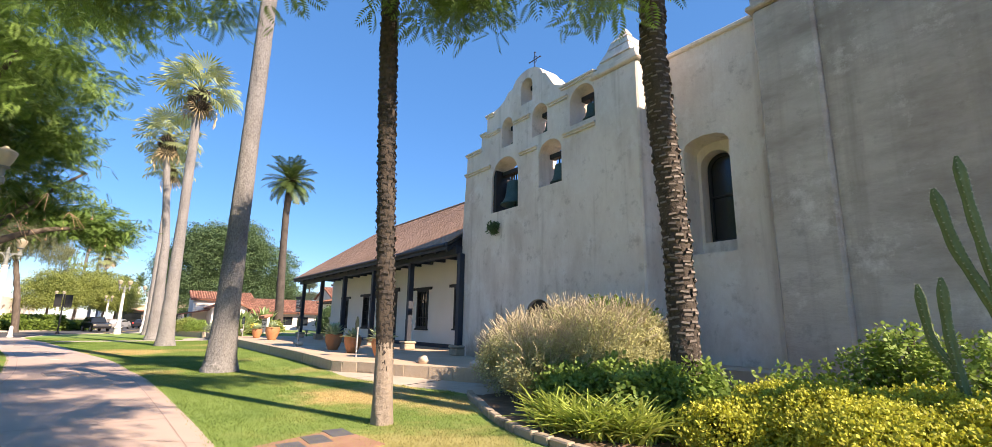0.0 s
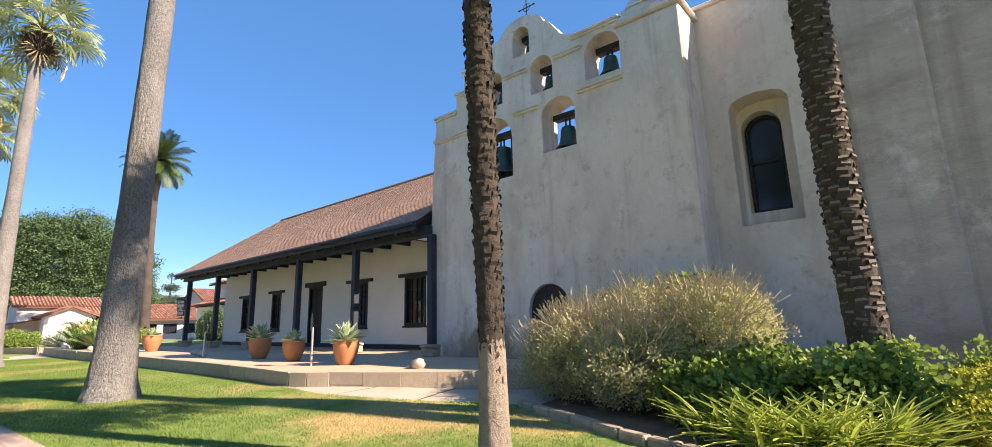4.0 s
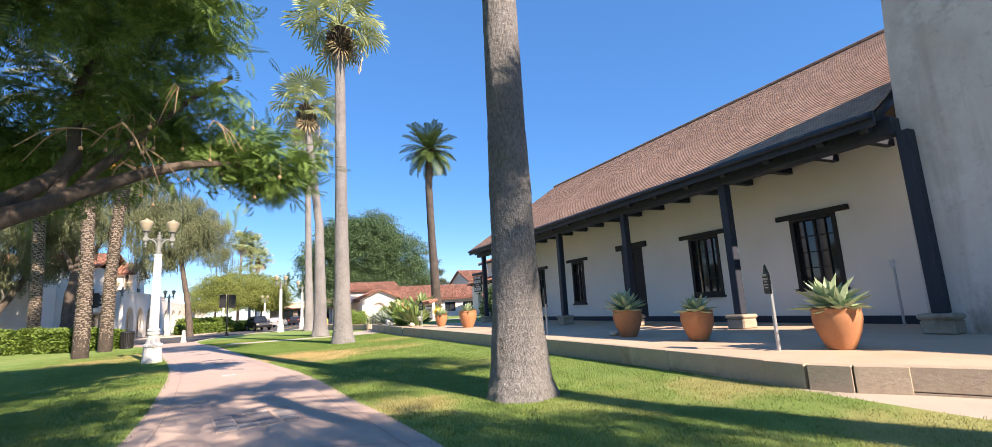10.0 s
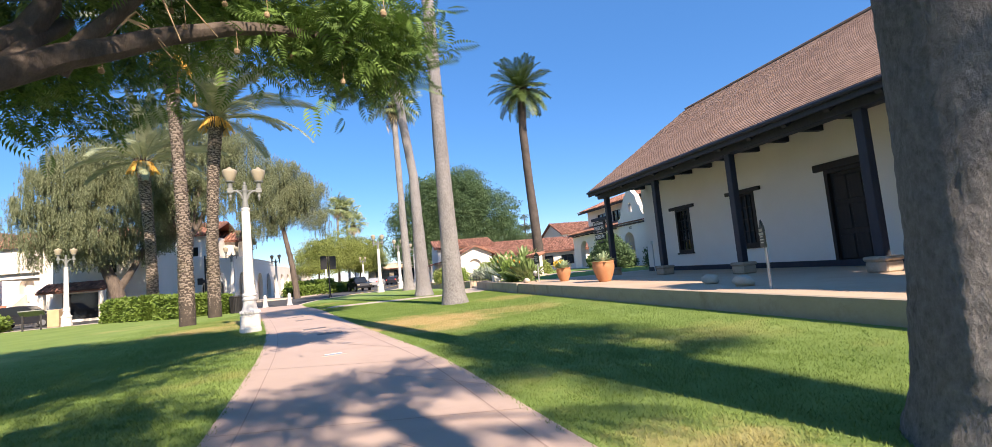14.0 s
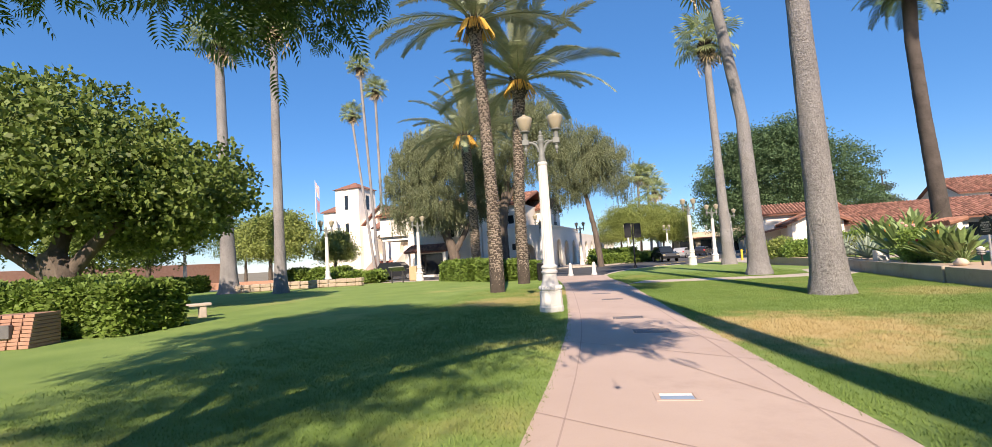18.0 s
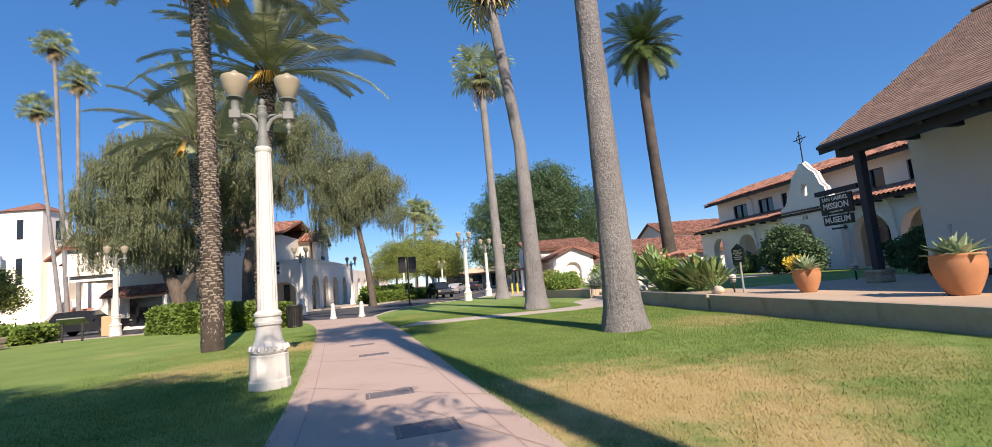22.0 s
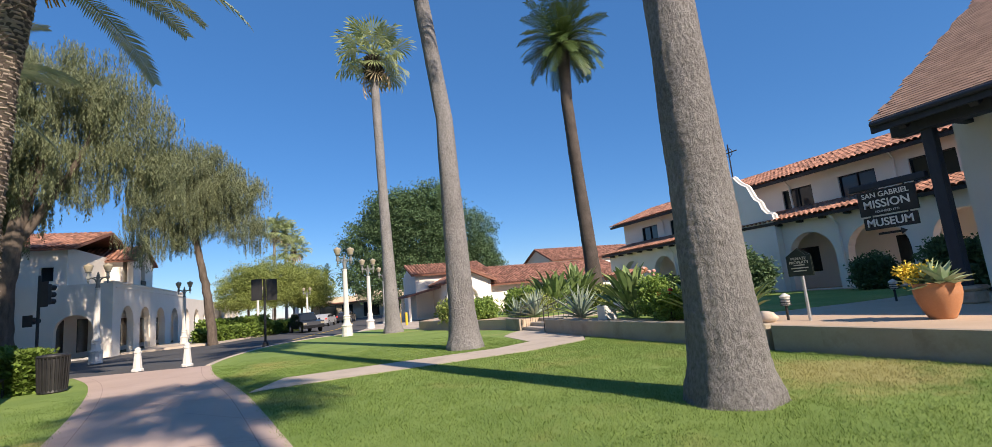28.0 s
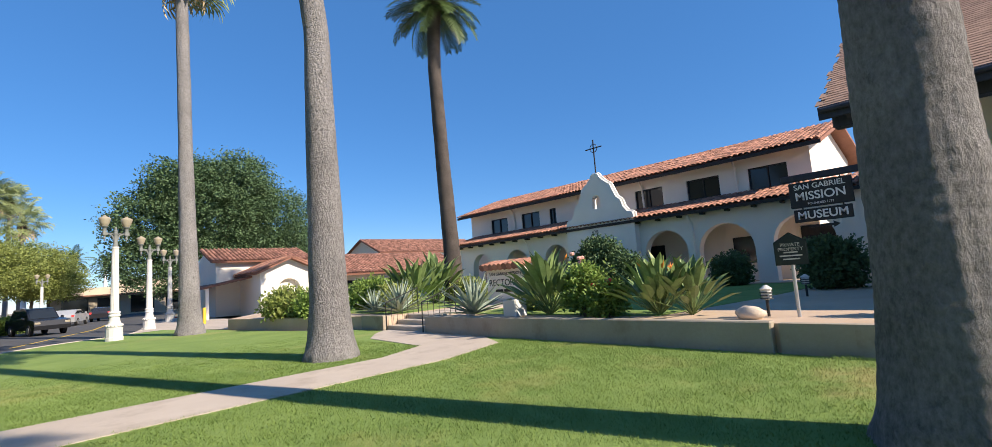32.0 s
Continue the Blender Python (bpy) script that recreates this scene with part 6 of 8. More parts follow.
M_STALK = mat("dry_stalk", (0.42, 0.36, 0.25), (0.58, 0.50, 0.36), 0.85, 3, 20, 0)
M_GOLD = mat("golden_leaf", (0.34, 0.37, 0.05), (0.62, 0.60, 0.09), 0.6, 1.5, 6, 0, vary=0.3, island=True, trans=0.3)
M_STRAP = mat("strap_leaf", (0.26, 0.36, 0.06), (0.52, 0.58, 0.15), 0.6, 2, 8, 0, vary=0.25, island=True, trans=0.3)


def shrub(name, label, blobs, n, tmpl, size, material, seed, stalks=0, clump=0.12, shell=0.8, floor=0.03):
    s = thing(name, label, "shrub")
    rnd = random.Random(seed)
    st = MB()
    for b in blobs:
        for k in range(5):
            st.tube([(b[0] + rnd.uniform(-0.2, 0.2), b[1] + rnd.uniform(-0.2, 0.2), 0.0), (b[0] + rnd.uniform(-0.5, 0.5) * b[3], b[1] + rnd.uniform(-0.5, 0.5) * b[3], b[2] + 0.3 * b[3])], [0.025, 0.01], 4)
    part("stem", st, M_BARK, s)
    foliage("leaves", s, blobs, n, tmpl, size, material, seed, 0.3, shell, clump, 8, floor)
    if stalks:
        sk = MB()
        for k in range(stalks):
            b = blobs[k % len(blobs)]
            a, e = rnd.uniform(0, 6.28), rnd.uniform(0.2, 1.4)
            p = Vector((b[0], b[1], b[2])) + Vector((math.cos(a) * math.cos(e), math.sin(a) * math.cos(e), math.sin(e))) * b[3] * 0.8
            q = p + Vector((math.cos(a) * math.cos(e) + rnd.uniform(-0.4, 0.4), math.sin(a) * math.cos(e) + rnd.uniform(-0.4, 0.4), 0.5 + math.sin(e))).normalized() * rnd.uniform(0.25, 0.55)
            m_ = (p + q) / 2 + Vector((rnd.uniform(-0.05, 0.05), rnd.uniform(-0.05, 0.05), 0.04))
            sk.tube([p, m_, q], [0.006, 0.005, 0.009], 3)
        for k in range(stalks // 9):
            b = blobs[k % len(blobs)]
            a, e = rnd.uniform(0, 6.28), rnd.uniform(0.1, 1.3)
            out = Vector((math.cos(a) * math.cos(e), math.sin(a) * math.cos(e), math.sin(e)))
            p = Vector(b[:3]) + out * b[3] * 0.6
            pts_ = [p]
            bend = Vector((rnd.uniform(-0.5, 0.5), rnd.uniform(-0.5, 0.5), rnd.uniform(-0.1, 0.6)))
            for j in range(4):
                out = (out + bend * 0.3 + Vector((rnd.uniform(-0.25, 0.25), rnd.uniform(-0.25, 0.25), rnd.uniform(-0.1, 0.2)))).normalized()
                pts_.append(pts_[-1] + out * rnd.uniform(0.12, 0.22))
            sk.tube(pts_, [0.011, 0.009, 0.008, 0.006, 0.004], 4)
        part("stalk", sk, M_STALK, s, "dry pale flower stalks")
    return s


LEAF_S = tmpl_cluster(5, 8, 0.1, 0.07, 0.016)
LEAF_G = tmpl_cluster(9, 5, 0.06, 0.045, 0.018)
LEAF_M = tmpl_cluster(6, 7, 0.08, 0.07, 0.03)
shrub("sage_shrub", "sprawling dry grey-green shrub with pale flower stalks", [(-4.55, -6.0, 0.5, 0.55, 0.85), (-4.3, -6.1, 0.85, 0.5, 0.85), (-4.6, -6.7, 0.75, 0.85, 0.85), (-4.1, -7.6, 1.0, 0.9, 0.9), (-5.0, -7.7, 0.6, 0.75, 0.8), (-3.7, -6.5, 0.85, 0.8, 0.9), (-4.3, -8.6, 0.95, 0.85, 0.9), (-3.4, -8.6, 1.05, 0.8, 0.9)], 21000, LEAF_S, 0.8, M_SALVIA, 201, 1900)
shrub("tall_shrub", "leggy bright green shrub against the church wall", [(-3.2, -7.6, 1.4, 0.5, 0.9), (-3.0, -8.4, 1.35, 0.5, 0.9), (-3.4, -6.6, 1.2, 0.45, 0.9), (-3.3, -8.0, 1.8, 0.25, 0.9)], 2600, LEAF_M, 1.3, M_SHRUB, 202)
shrub("leafy_shrub", "low dark green leafy shrub along the bed edge", [(-5.2, -8.7, 0.35, 0.5, 0.8), (-5.6, -9.2, 0.3, 0.45, 0.8), (-4.9, -9.6, 0.4, 0.6, 0.8), (-5.2, -10.4, 0.4, 0.6, 0.8), (-4.5, -10.6, 0.45, 0.6, 0.8)], 6500, LEAF_M, 1.1, M_SHRUB, 203)
shrub("golden_shrub", "low spreading shrub with golden yellow-green leaves", [(-5.3, -11.7, 0.2, 0.7, 0.6), (-4.9, -12.6, 0.3, 0.85, 0.65), (-4.4, -11.8, 0.3, 0.7, 0.65), (-5.4, -13.2, 0.25, 0.8, 0.65), (-4.3, -13.4, 0.35, 0.8, 0.65), (-5.0, -14.3, 0.3, 0.85, 0.7)], 36000, LEAF_G, 0.82, M_GOLD, 204, 0, 0.06, 0.12)
shrub("vine_shrub", "dark green rambling shrub behind the golden one", [(-3.4, -11.9, 0.5, 0.6, 0.8), (-3.0, -12.7, 0.8, 0.65, 0.9), (-3.3, -13.6, 0.75, 0.75, 0.9), (-3.0, -12.9, 1.4, 0.3, 1.1), (-2.7, -14.6, 1.0, 0.8, 0.9)], 2200, LEAF_M, 0.95, M_SHRUB, 205)
gr = thing("strap_grass", "clump of arching strappy yellow-green leaves", "plant")
rng_ = np.random.default_rng(206)
tb = blade(0.74, 0.015, 0.7, 0.2, 6)
tv, tf = np.array([v.co[:] for v in tb.vertices]), [tuple(p.vertices) for p in tb.polygons if len(p.vertices) == 4]
for j, (cx_, cy_, nn) in enumerate(((-6.35, -9.7, 130), (-6.3, -10.2, 160), (-6.05, -10.6, 150), (-5.85, -10.0, 130), (-6.1, -9.2, 90), (-5.75, -10.7, 110))):
    mats_ = []
    for k in range(nn):
        a, e = rng_.uniform(0, 2 * np.pi), rng_.uniform(0.7, 1.45)
        mats_.append(np.array(Matrix.Translation((cx_ + rng_.normal() * 0.12, cy_ + rng_.normal() * 0.12, 0.02)) @ Euler((0, -e, a)).to_matrix().to_4x4() @ Matrix.Scale(rng_.uniform(0.7, 1.15), 4)))
    V_, F_ = merged(tv, tf, np.array(mats_))
    part("leaf_clump", raw_mesh("leaf_clump", V_, F_), M_STRAP, gr)
M_CACTUS = mat("cactus_skin", (0.09, 0.13, 0.045), (0.17, 0.22, 0.09), 0.6, 3, 30, 0.3)
cac = thing("column_cactus", "tall ribbed green column cactus in the bed", "cactus")


def column(pts, r):
    """A ribbed column pinched into joints, and the short spines along its ribs."""
    pts = smoothline(pts, 0.06)
    mb, sp_, n = MB(), MB(), 36
    rnd = random.Random(int(r * 1000) + len(pts))
    for i, p in enumerate(pts):
        rr = r * min(1, 0.35 + (len(pts) - 1 - i) * 0.22) * (0.86 + 0.16 * abs(math.sin(i * 0.42)))
        for k in range(n):
            a = 2 * math.pi * k / n
            q = rr * (0.8 + 0.3 * abs(math.cos(a * 3)) ** 2)
            mb.v.append((p.x + q * math.cos(a), p.y + q * math.sin(a), p.z))
        for k in range(6):
            a = math.pi * k / 3
            o = p + Vector((math.cos(a), math.sin(a), 0)) * rr * 1.08
            for d in (-0.5, 0.5):
                e = o + Vector((math.cos(a + d), math.sin(a + d), rnd.uniform(-0.4, 0.6))) * 0.022
                sp_.add([o + Vector((0, 0, 0.005)), o - Vector((0, 0, 0.005)), e], [(0, 1, 2)])
    for i in range(len(pts) - 1):
        for k in range(n):
            mb.f.append((i * n + k, i * n + (k + 1) % n, (i + 1) * n + (k + 1) % n, (i + 1) * n + k))
    mb.f.append(tuple(range((len(pts) - 1) * n, len(pts) * n)))
    return mb, sp_


M_SPINE = mat("cactus_spine", (0.5, 0.46, 0.36), (0.66, 0.62, 0.5), 0.8, 3, 20, 0)
for pts, r in (([(-4.3, -14.12, 0.2), (-4.3, -14.1, 1.3), (-4.3, -14.0, 2.2), (-4.3, -13.94, 2.8), (-4.3, -13.9, 3.45)], 0.056), ([(-4.3, -14.05, 0.3), (-4.3, -14.06, 1.3), (-4.3, -13.94, 1.87), (-4.3, -13.76, 2.43), (-4.3, -13.66, 3.12)], 0.062), ([(-4.3, -13.72, 0.2), (-4.3, -13.62, 1.0), (-4.3, -13.44, 1.4), (-4.3, -13.38, 2.04)], 0.048), ([(-4.32, -13.7, 0.2), (-4.32, -13.63, 1.0), (-4.32, -13.59, 1.53), (-4.32, -13.6, 2.1)], 0.052), ([(-4.2, -14.3, 0.2), (-4.2, -14.4, 1.5), (-4.2, -14.45, 3.0)], 0.08)):
    body_, spines_ = column(pts, r)
    col_ = part("column", body_, M_CACTUS, cac, smooth=True, angle=180)
    part("spines", spines_, M_SPINE, col_, "short pale spines", normals=False)

# ---- roof tiles ----
def tile_rows(y0, y1, a, b, pitch=0.24, length=0.42, along="y"):
    """Barrel tiles laid from the eave point a to the ridge point b, in (x, z) or (y, z); rows run along the other axis."""
    a, b = Vector(a), Vector(b)
    u = (b - a).normalized()
    n = Vector((-u.y, u.x))
    if n.y < 0:
        n = -n
    L = (b - a).length
    rows = max(1, int(L / (length * 0.82)))
    cols = int(abs(y1 - y0) / pitch)
    tv, tf = [], []
    seg = 5
    for t, r in ((0.0, 0.115), (1.0, 0.095)):
        for k in range(seg + 1):
            g = math.pi * k / seg
            tv.append((t * length, math.cos(g) * r, math.sin(g) * r * 0.85))
    for k in range(seg):
        tf.append((k, k + 1, k + seg + 2, k + seg + 1))
    ms_ = []
    rnd = random.Random(int(abs(a.x) * 10))
    for i in range(rows):
        for j in range(cols):
            s = i * length * 0.82 - 0.05
            p = a + u * s + n * (0.03 + 0.015 * rnd.random())
            y = y0 + (j + 0.5) * (y1 - y0) / cols + rnd.uniform(-0.012, 0.012)
            if along == "y":
                X, Y, Z, T = Vector((u.x, 0, u.y)), Vector((0, 1, 0)), Vector((n.x, 0, n.y)), Vector((p.x, y, p.y))
            else:
                X, Y, Z, T = Vector((0, u.x, u.y)), Vector((1, 0, 0)), Vector((0, n.x, n.y)), Vector((y, p.x, p.y))
            M = np.eye(4)
            M[:3, 0], M[:3, 1], M[:3, 2], M[:3, 3] = X, Y, Z, T
            ms_.append((i, M))
    return tv, tf, ms_


def tiled(parent, y0, y1, a, b, along="y", singles=0, pitch=0.24, length=0.42):
    tv, tf, ms_ = tile_rows(y0, y1, a, b, pitch, length, along)
    if singles:
        me = raw_mesh("roof_tile", tv, tf, True)
        for i, M in ms_[:singles]:
            o = part("roof_tile", me, M_TILE_O, parent)
            o.matrix_local = Matrix(M.tolist())
    V, F = merged(tv, tf, np.array([M for i, M in ms_[singles:]]))
    o = part("roof_tiles", raw_mesh("roof_tiles", V, F, True), M_TILE, parent)
    o["kind"] = "stuff"


# Pan tiles darker than the barrels: shade of the valleys is in the colour.
M_ROOFPAN = mat("valley_shaded_pan_tile", (0.19, 0.085, 0.06), (0.32, 0.155, 0.11), 0.9, 2, 30, 0.3)
M_DGLASS = glass("shaded_glass", (0.02, 0.025, 0.03), 0.08)


def plate(parent, name, pts, th, y0, y1, material, along="y"):
    """A sloping plate between two (x, z) points, th thick, from y0 to y1."""
    a, b = Vector(pts[0]), Vector(pts[1])
    n = Vector((-(b - a).y, (b - a).x)).normalized() * th
    if n.y > 0:
        n = -n
    f = (lambda p, q, d: (p, d, q)) if along == "y" else (lambda p, q, d: (d, p, q))
    return part(name, MB().slab([tuple(a), tuple(b), tuple(b + n), tuple(a + n)], [], y0, y1, f), material, parent)


# ---- rectory ----
rec = thing("rectory", "long white two-storey rectory with arcade and clay tile roofs", "house")
AR = [(41.2, 43.0), (37.9, 39.8), (34.9, 36.6), (28.1, 30.2), (25.3, 27.6), (22.5, 24.6)]
part("arcade_wall", MB().slab([(21.6, 0.3), (44.6, 0.3), (44.6, 3.75), (21.6, 3.75)], [arch(a, b, 0.45, 2.98 - (b - a) / 2) for a, b in AR] + [arch(32.3, 33.7, 0.45, 2.3)], 6.7, 7.15, lambda a, b, d: (d, a, b)), M_STUCCO, rec)
UW = [(41.75, 43.45), (38.8, 40.4), (37.4, 37.95), (30.2, 31.8), (27.3, 28.9), (24.4, 26.0)]
part("upper_wall", MB().slab([(23.5, 0.3), (45.6, 0.3), (45.6, 6.12), (23.5, 6.12)], [rect(a, b, 4.45, 5.45) for a, b in UW], 9.0, 9.3, lambda a, b, d: (d, a, b)), M_STUCCO, rec)
for a, b in UW:
    w = part("window_frame", MB().slab(rect(a, b, 4.45, 5.45), [rect(a + 0.05, (a + b) / 2 - 0.025, 4.5, 5.4), rect((a + b) / 2 + 0.025, b - 0.05, 4.5, 5.4)], 9.08, 9.14, lambda a, b, d: (d, a, b)), M_IRON, rec)
    part("pane", MB().box(9.15, a, 4.45, 9.16, b, 5.45), M_DGLASS, w)
    part("sill", MB().box(8.94, a - 0.05, 4.38, 9.02, b + 0.05, 4.45), M_STUCCO, w)
part("end_wall", MB().slab([(9.3, 0.3), (16, 0.3), (16, 6.05), (12.6, 7.25), (9.3, 6.12)], [], 23.5, 23.8, lambda a, b, d: (a, d, b)), M_STUCCO, rec)
part("far_wall", MB().slab([(9.3, 0.3), (16, 0.3), (16, 6.05), (12.6, 7.25), (9.3, 6.12)], [], 45.3, 45.6, lambda a, b, d: (a, d, b)), M_STUCCO, rec)
plate(rec, "upper_roof", ((8.3, 5.97), (12.6, 7.45)), 0.14, 22.9, 46.3, M_ROOFPAN)
plate(rec, "upper_roof", ((16.9, 5.97), (12.6, 7.45)), 0.14, 22.9, 46.3, M_ROOFPAN)
plate(rec, "arcade_roof", ((6.3, 3.66), (9.0, 4.38)), 0.12, 21.4, 44.9, M_ROOFPAN)
part("fascia", MB().box(8.24, 22.9, 5.8, 8.3, 46.3, 5.96), M_DARKWOOD, rec)
part("fascia", MB().box(6.24, 21.4, 3.52, 6.3, 44.9, 3.65), M_DARKWOOD, rec)
for k in range(22):
    part("rafter_tail", MB().box(6.32, 21.9 + k * 1.05, 3.44, 6.72, 22.0 + k * 1.05, 3.54), M_DARKWOOD, rec)
tiled(rec, 21.4, 44.9, (6.25, 3.66), (9.0, 4.38), singles=97)
tiled(rec, 22.9, 46.3, (8.25, 5.97), (12.6, 7.45), singles=97)
for y in (26.4, 31.2, 40.9):
    part("downpipe", MB().tube([(8.35, y, 6.0), (8.9, y + 0.1, 5.6), (8.96, y + 0.1, 4.4)], 0.05, 8), M_STUCCO, rec)
for y in (28.0, 38.0):
    part("downpipe", MB().tube([(6.3, y - 0.2, 3.5), (6.6, y - 0.25, 3.1), (6.66, y - 0.25, 0.45)], 0.05, 8), M_STUCCO, rec)
for y in (43.8, 35.8 - 0.05, 31.0, 26.4, 23.6):
    part("back_window", MB().box(8.96, y - 0.6, 1.2, 8.99, y + 0.6, 2.4), M_DGLASS, rec, "dark arcade window")
dd = part("door", MB().box(8.94, 22.6, 0.45, 8.99, 24.2, 2.6), M_DARKWOOD, rec, "dark arcade door")
# curved entrance gable
G = [(30.4, 0.3), (34.55, 0.3), (34.55, 3.75), (34.45, 4.05), (34.15, 4.15), (33.95, 4.4), (33.85, 4.75), (33.6, 4.95), (33.45, 5.3), (33.3, 5.65), (33.0, 5.85), (32.75, 6.1), (32.62, 6.3)]
G += [(32.28, 6.3), (32.15, 6.1), (31.9, 5.85), (31.6, 5.65), (31.45, 5.3), (31.3, 4.95), (31.05, 4.75), (30.95, 4.4), (30.75, 4.15), (30.45, 4.05), (30.4, 3.75)]
part("entrance_gable", MB().slab(G, [arch(32.3, 33.7, 0.45, 2.3), arch(32.22, 32.72, 4.5, 4.95)], 6.3, 6.68, lambda a, b, d: (d, a, b)), M_WHITE, rec, "curved white entrance gable")
for (y0_, z0_), (y1_, z1_) in zip(G[2:-1], G[3:]):
    part("coping", MB().tube([(6.49, y0_, z0_), (6.49, y1_, z1_)], 0.1, 6), M_WHITE, rec)
lettering("428", 0.28, M_IRON, rec, Matrix.Translation((6.295, 32.7, 3.3)) @ FACE_W)
part("wall_lamp", MB().box(6.1, 34.0, 1.9, 6.28, 34.16, 2.25, 0.03), M_IRON, rec)
rc = thing("gable_cross", "black iron cross on the entrance gable", "cross")
part("cross_shaft", MB().tube([(6.5, 32.45, 6.28), (6.5, 32.45, 8.15)], 0.035, 6), M_IRON, rc)
part("cross_arm", MB().tube([(6.5, 31.95, 7.7), (6.5, 32.95, 7.7)], 0.03, 6), M_IRON, rc)
part("ring", MB().tube([(6.5, 32.45 + 0.22 * math.cos(a / 12 * 6.2832), 7.7 + 0.22 * math.sin(a / 12 * 6.2832)) for a in range(13)], 0.02, 5, cap=False), M_IRON, rc)

# ---- planter wall, steps, sign ----
pw = thing("planter_wall", "low rendered retaining wall along the garden", "wall")
M_RENDER = mat("grey_render", (0.31, 0.265, 0.205), (0.42, 0.365, 0.295), 0.9, 0.8, 20, 0.4, third=(0.24, 0.19, 0.14), third_scale=1.2, third_edge=(0.55, 0.75))
part("wall_run", MB().box(-6.55, 20.7, -0.2, -6.36, 29.6, 0.46, 0.02), M_RENDER, pw)
part("wall_run", MB().box(-6.36, 29.42, -0.2, -5.0, 29.6, 0.46, 0.02), M_RENDER, pw)
part("wall_run", MB().box(-6.55, 31.9, -0.2, -6.36, 33.3, 0.46, 0.02), M_RENDER, pw)
st_ = thing("garden_steps", "three shallow concrete steps with black handrails", "steps")
for k in range(3):
    part("step", MB().box(-6.4 + k * 0.36, 29.62, -0.1, -4.6, 31.88, 0.14 * (k + 1), 0.015), M_CONC, st_)
for y in (29.75, 31.75):
    r_ = part("handrail", MB().tube([(-6.5, y, 0.0), (-6.5, y, 0.85), (-5.3, y, 1.25), (-5.3, y, 0.42)], 0.02, 6), M_IRON, st_)
    for k in range(5):
        x = -6.3 + k * 0.2
        part("baluster", MB().tube([(x, y, 0.1 + k * 0.07), (x, y, 0.88 + k * 0.07)], 0.009, 5), M_IRON, r_)
plan("garden_walk", [(-4.6, 29.7), (6.0, 31.6), (6.0, 33.9), (-4.6, 31.8)], 0.3, 0.426, M_CONC, "concrete walk through the garden to the entrance", "path")
plan("garden_lawn", [(-5.6, 23), (-1.5, 22.5), (5.6, 22.3), (5.8, 31.2), (-4.2, 29.2), (-5.5, 29)], 0.3, 0.43, M_LAWN, "green garden lawn before the arcade", "lawn")
plan("garden_lawn_north", [(-5.6, 32.2), (5.8, 34.2), (5.8, 45), (-6, 43)], 0.3, 0.43, M_LAWN, "planted lawn north of the garden walk", "lawn")
rs = thing("rectory_sign", "white rectory name board with a tiled cap", "sign")
part("board", MB().box(-2.2, 29.75, 0.42, -2.0, 31.75, 1.75, 0.02), M_STUCCO, rs)
part("plinth", MB().box(-2.4, 29.6, 0.4, -1.8, 31.9, 0.55, 0.02), M_CONC, rs)
lettering("SAN GABRIEL MISSION", 0.165, M_IRON, rs, Matrix.Translation((-2.21, 30.75, 1.5)) @ FACE_W)
lettering("RECTORY", 0.34, M_IRON, rs, Matrix.Translation((-2.21, 30.85, 1.18)) @ FACE_W)
for k, w in enumerate((0.42, 0.36)):
    part("text_bar", MB().box(-2.212, 30.85 - 0.42 + k * 0.45, 0.85, -2.205, 30.85 - 0.02 + k * 0.45, 0.95), M_IRON, rs)
for j in range(9):
    o = part("cap_tile", MB().tube([(-2.45, 29.8 + j * 0.24, 1.76), (-1.8, 29.8 + j * 0.24, 1.92)], [0.13, 0.11], 8), M_TILE_O, rs)
pier_ = solo("gate_pier", MB().box(-6.2, 26.3, 0.42, -5.8, 26.75, 0.85, 0.03), M_LAMPW, "short white pier standing on the planter wall", "pier")
for k, (x, y, s, n) in enumerate(((-5.9, 28.2, 1.0, 46), (-5.5, 32.6, 1.0, 44), (-5.7, 33.9, 0.8, 30))):
    ag = thing("agave", "large spiky blue-grey agave in the planter", "plant", "agaves at the steps", m=pose(x, y, 0.42))
    rosette(ag, (0, 0, 0.05), AG2, M_AGBLUE, n, 300 + k, 8, 88, 0.85 * s, 1.1 * s)
M_BOP = mat("broad_strap_leaf", (0.09, 0.15, 0.05), (0.24, 0.33, 0.12), 0.45, 3, 12, 0, vary=0.2)
BOPL = MB()
BOPL.tube([(0, 0, 0), (0.35, 0, 0.0), (0.75, 0, -0.03)], [0.014, 0.012, 0.01], 4)
for i, (x, w) in enumerate(((0.7, 0.02), (0.82, 0.085), (0.98, 0.1), (1.15, 0.075))):
    BOPL.v += [(x, -w, -0.03 - 0.1 * (x - 0.7) + w * 0.3), (x, 0, -0.04 - 0.1 * (x - 0.7)), (x, w, -0.03 - 0.1 * (x - 0.7) + w * 0.3)]
n0 = len(BOPL.v) - 12
BOPL.v.append((1.32, 0, -0.14))
for i in range(3):
    a = n0 + i * 3
    BOPL.f += [(a, a + 3, a + 4, a + 1), (a + 1, a + 4, a + 5, a + 2)]
BOPL.f += [(n0 + 9, n0 + 12, n0 + 10), (n0 + 10, n0 + 12, n0 + 11)]
BOPM = BOPL.mesh("leaf")
for k, (x, y, s, n) in enumerate(((-5.5, 25.85, 1.12, 75), (-5.45, 23.05, 0.88, 75), (-5.3, 22.45, 0.8, 45), (-3.0, 35.5, 1.5, 60), (-1.2, 36.5, 1.7, 50))):
    bp_ = thing("bird_of_paradise_plant", "dense clump of upright dark green strap leaves", "plant", "strap-leaved clumps", m=pose(x, y, 0.42))
    rosette(bp_, (0, 0, 0), BOPM, M_BOP, n, 320 + k, 30, 88, 0.75 * s, 1.15 * s)
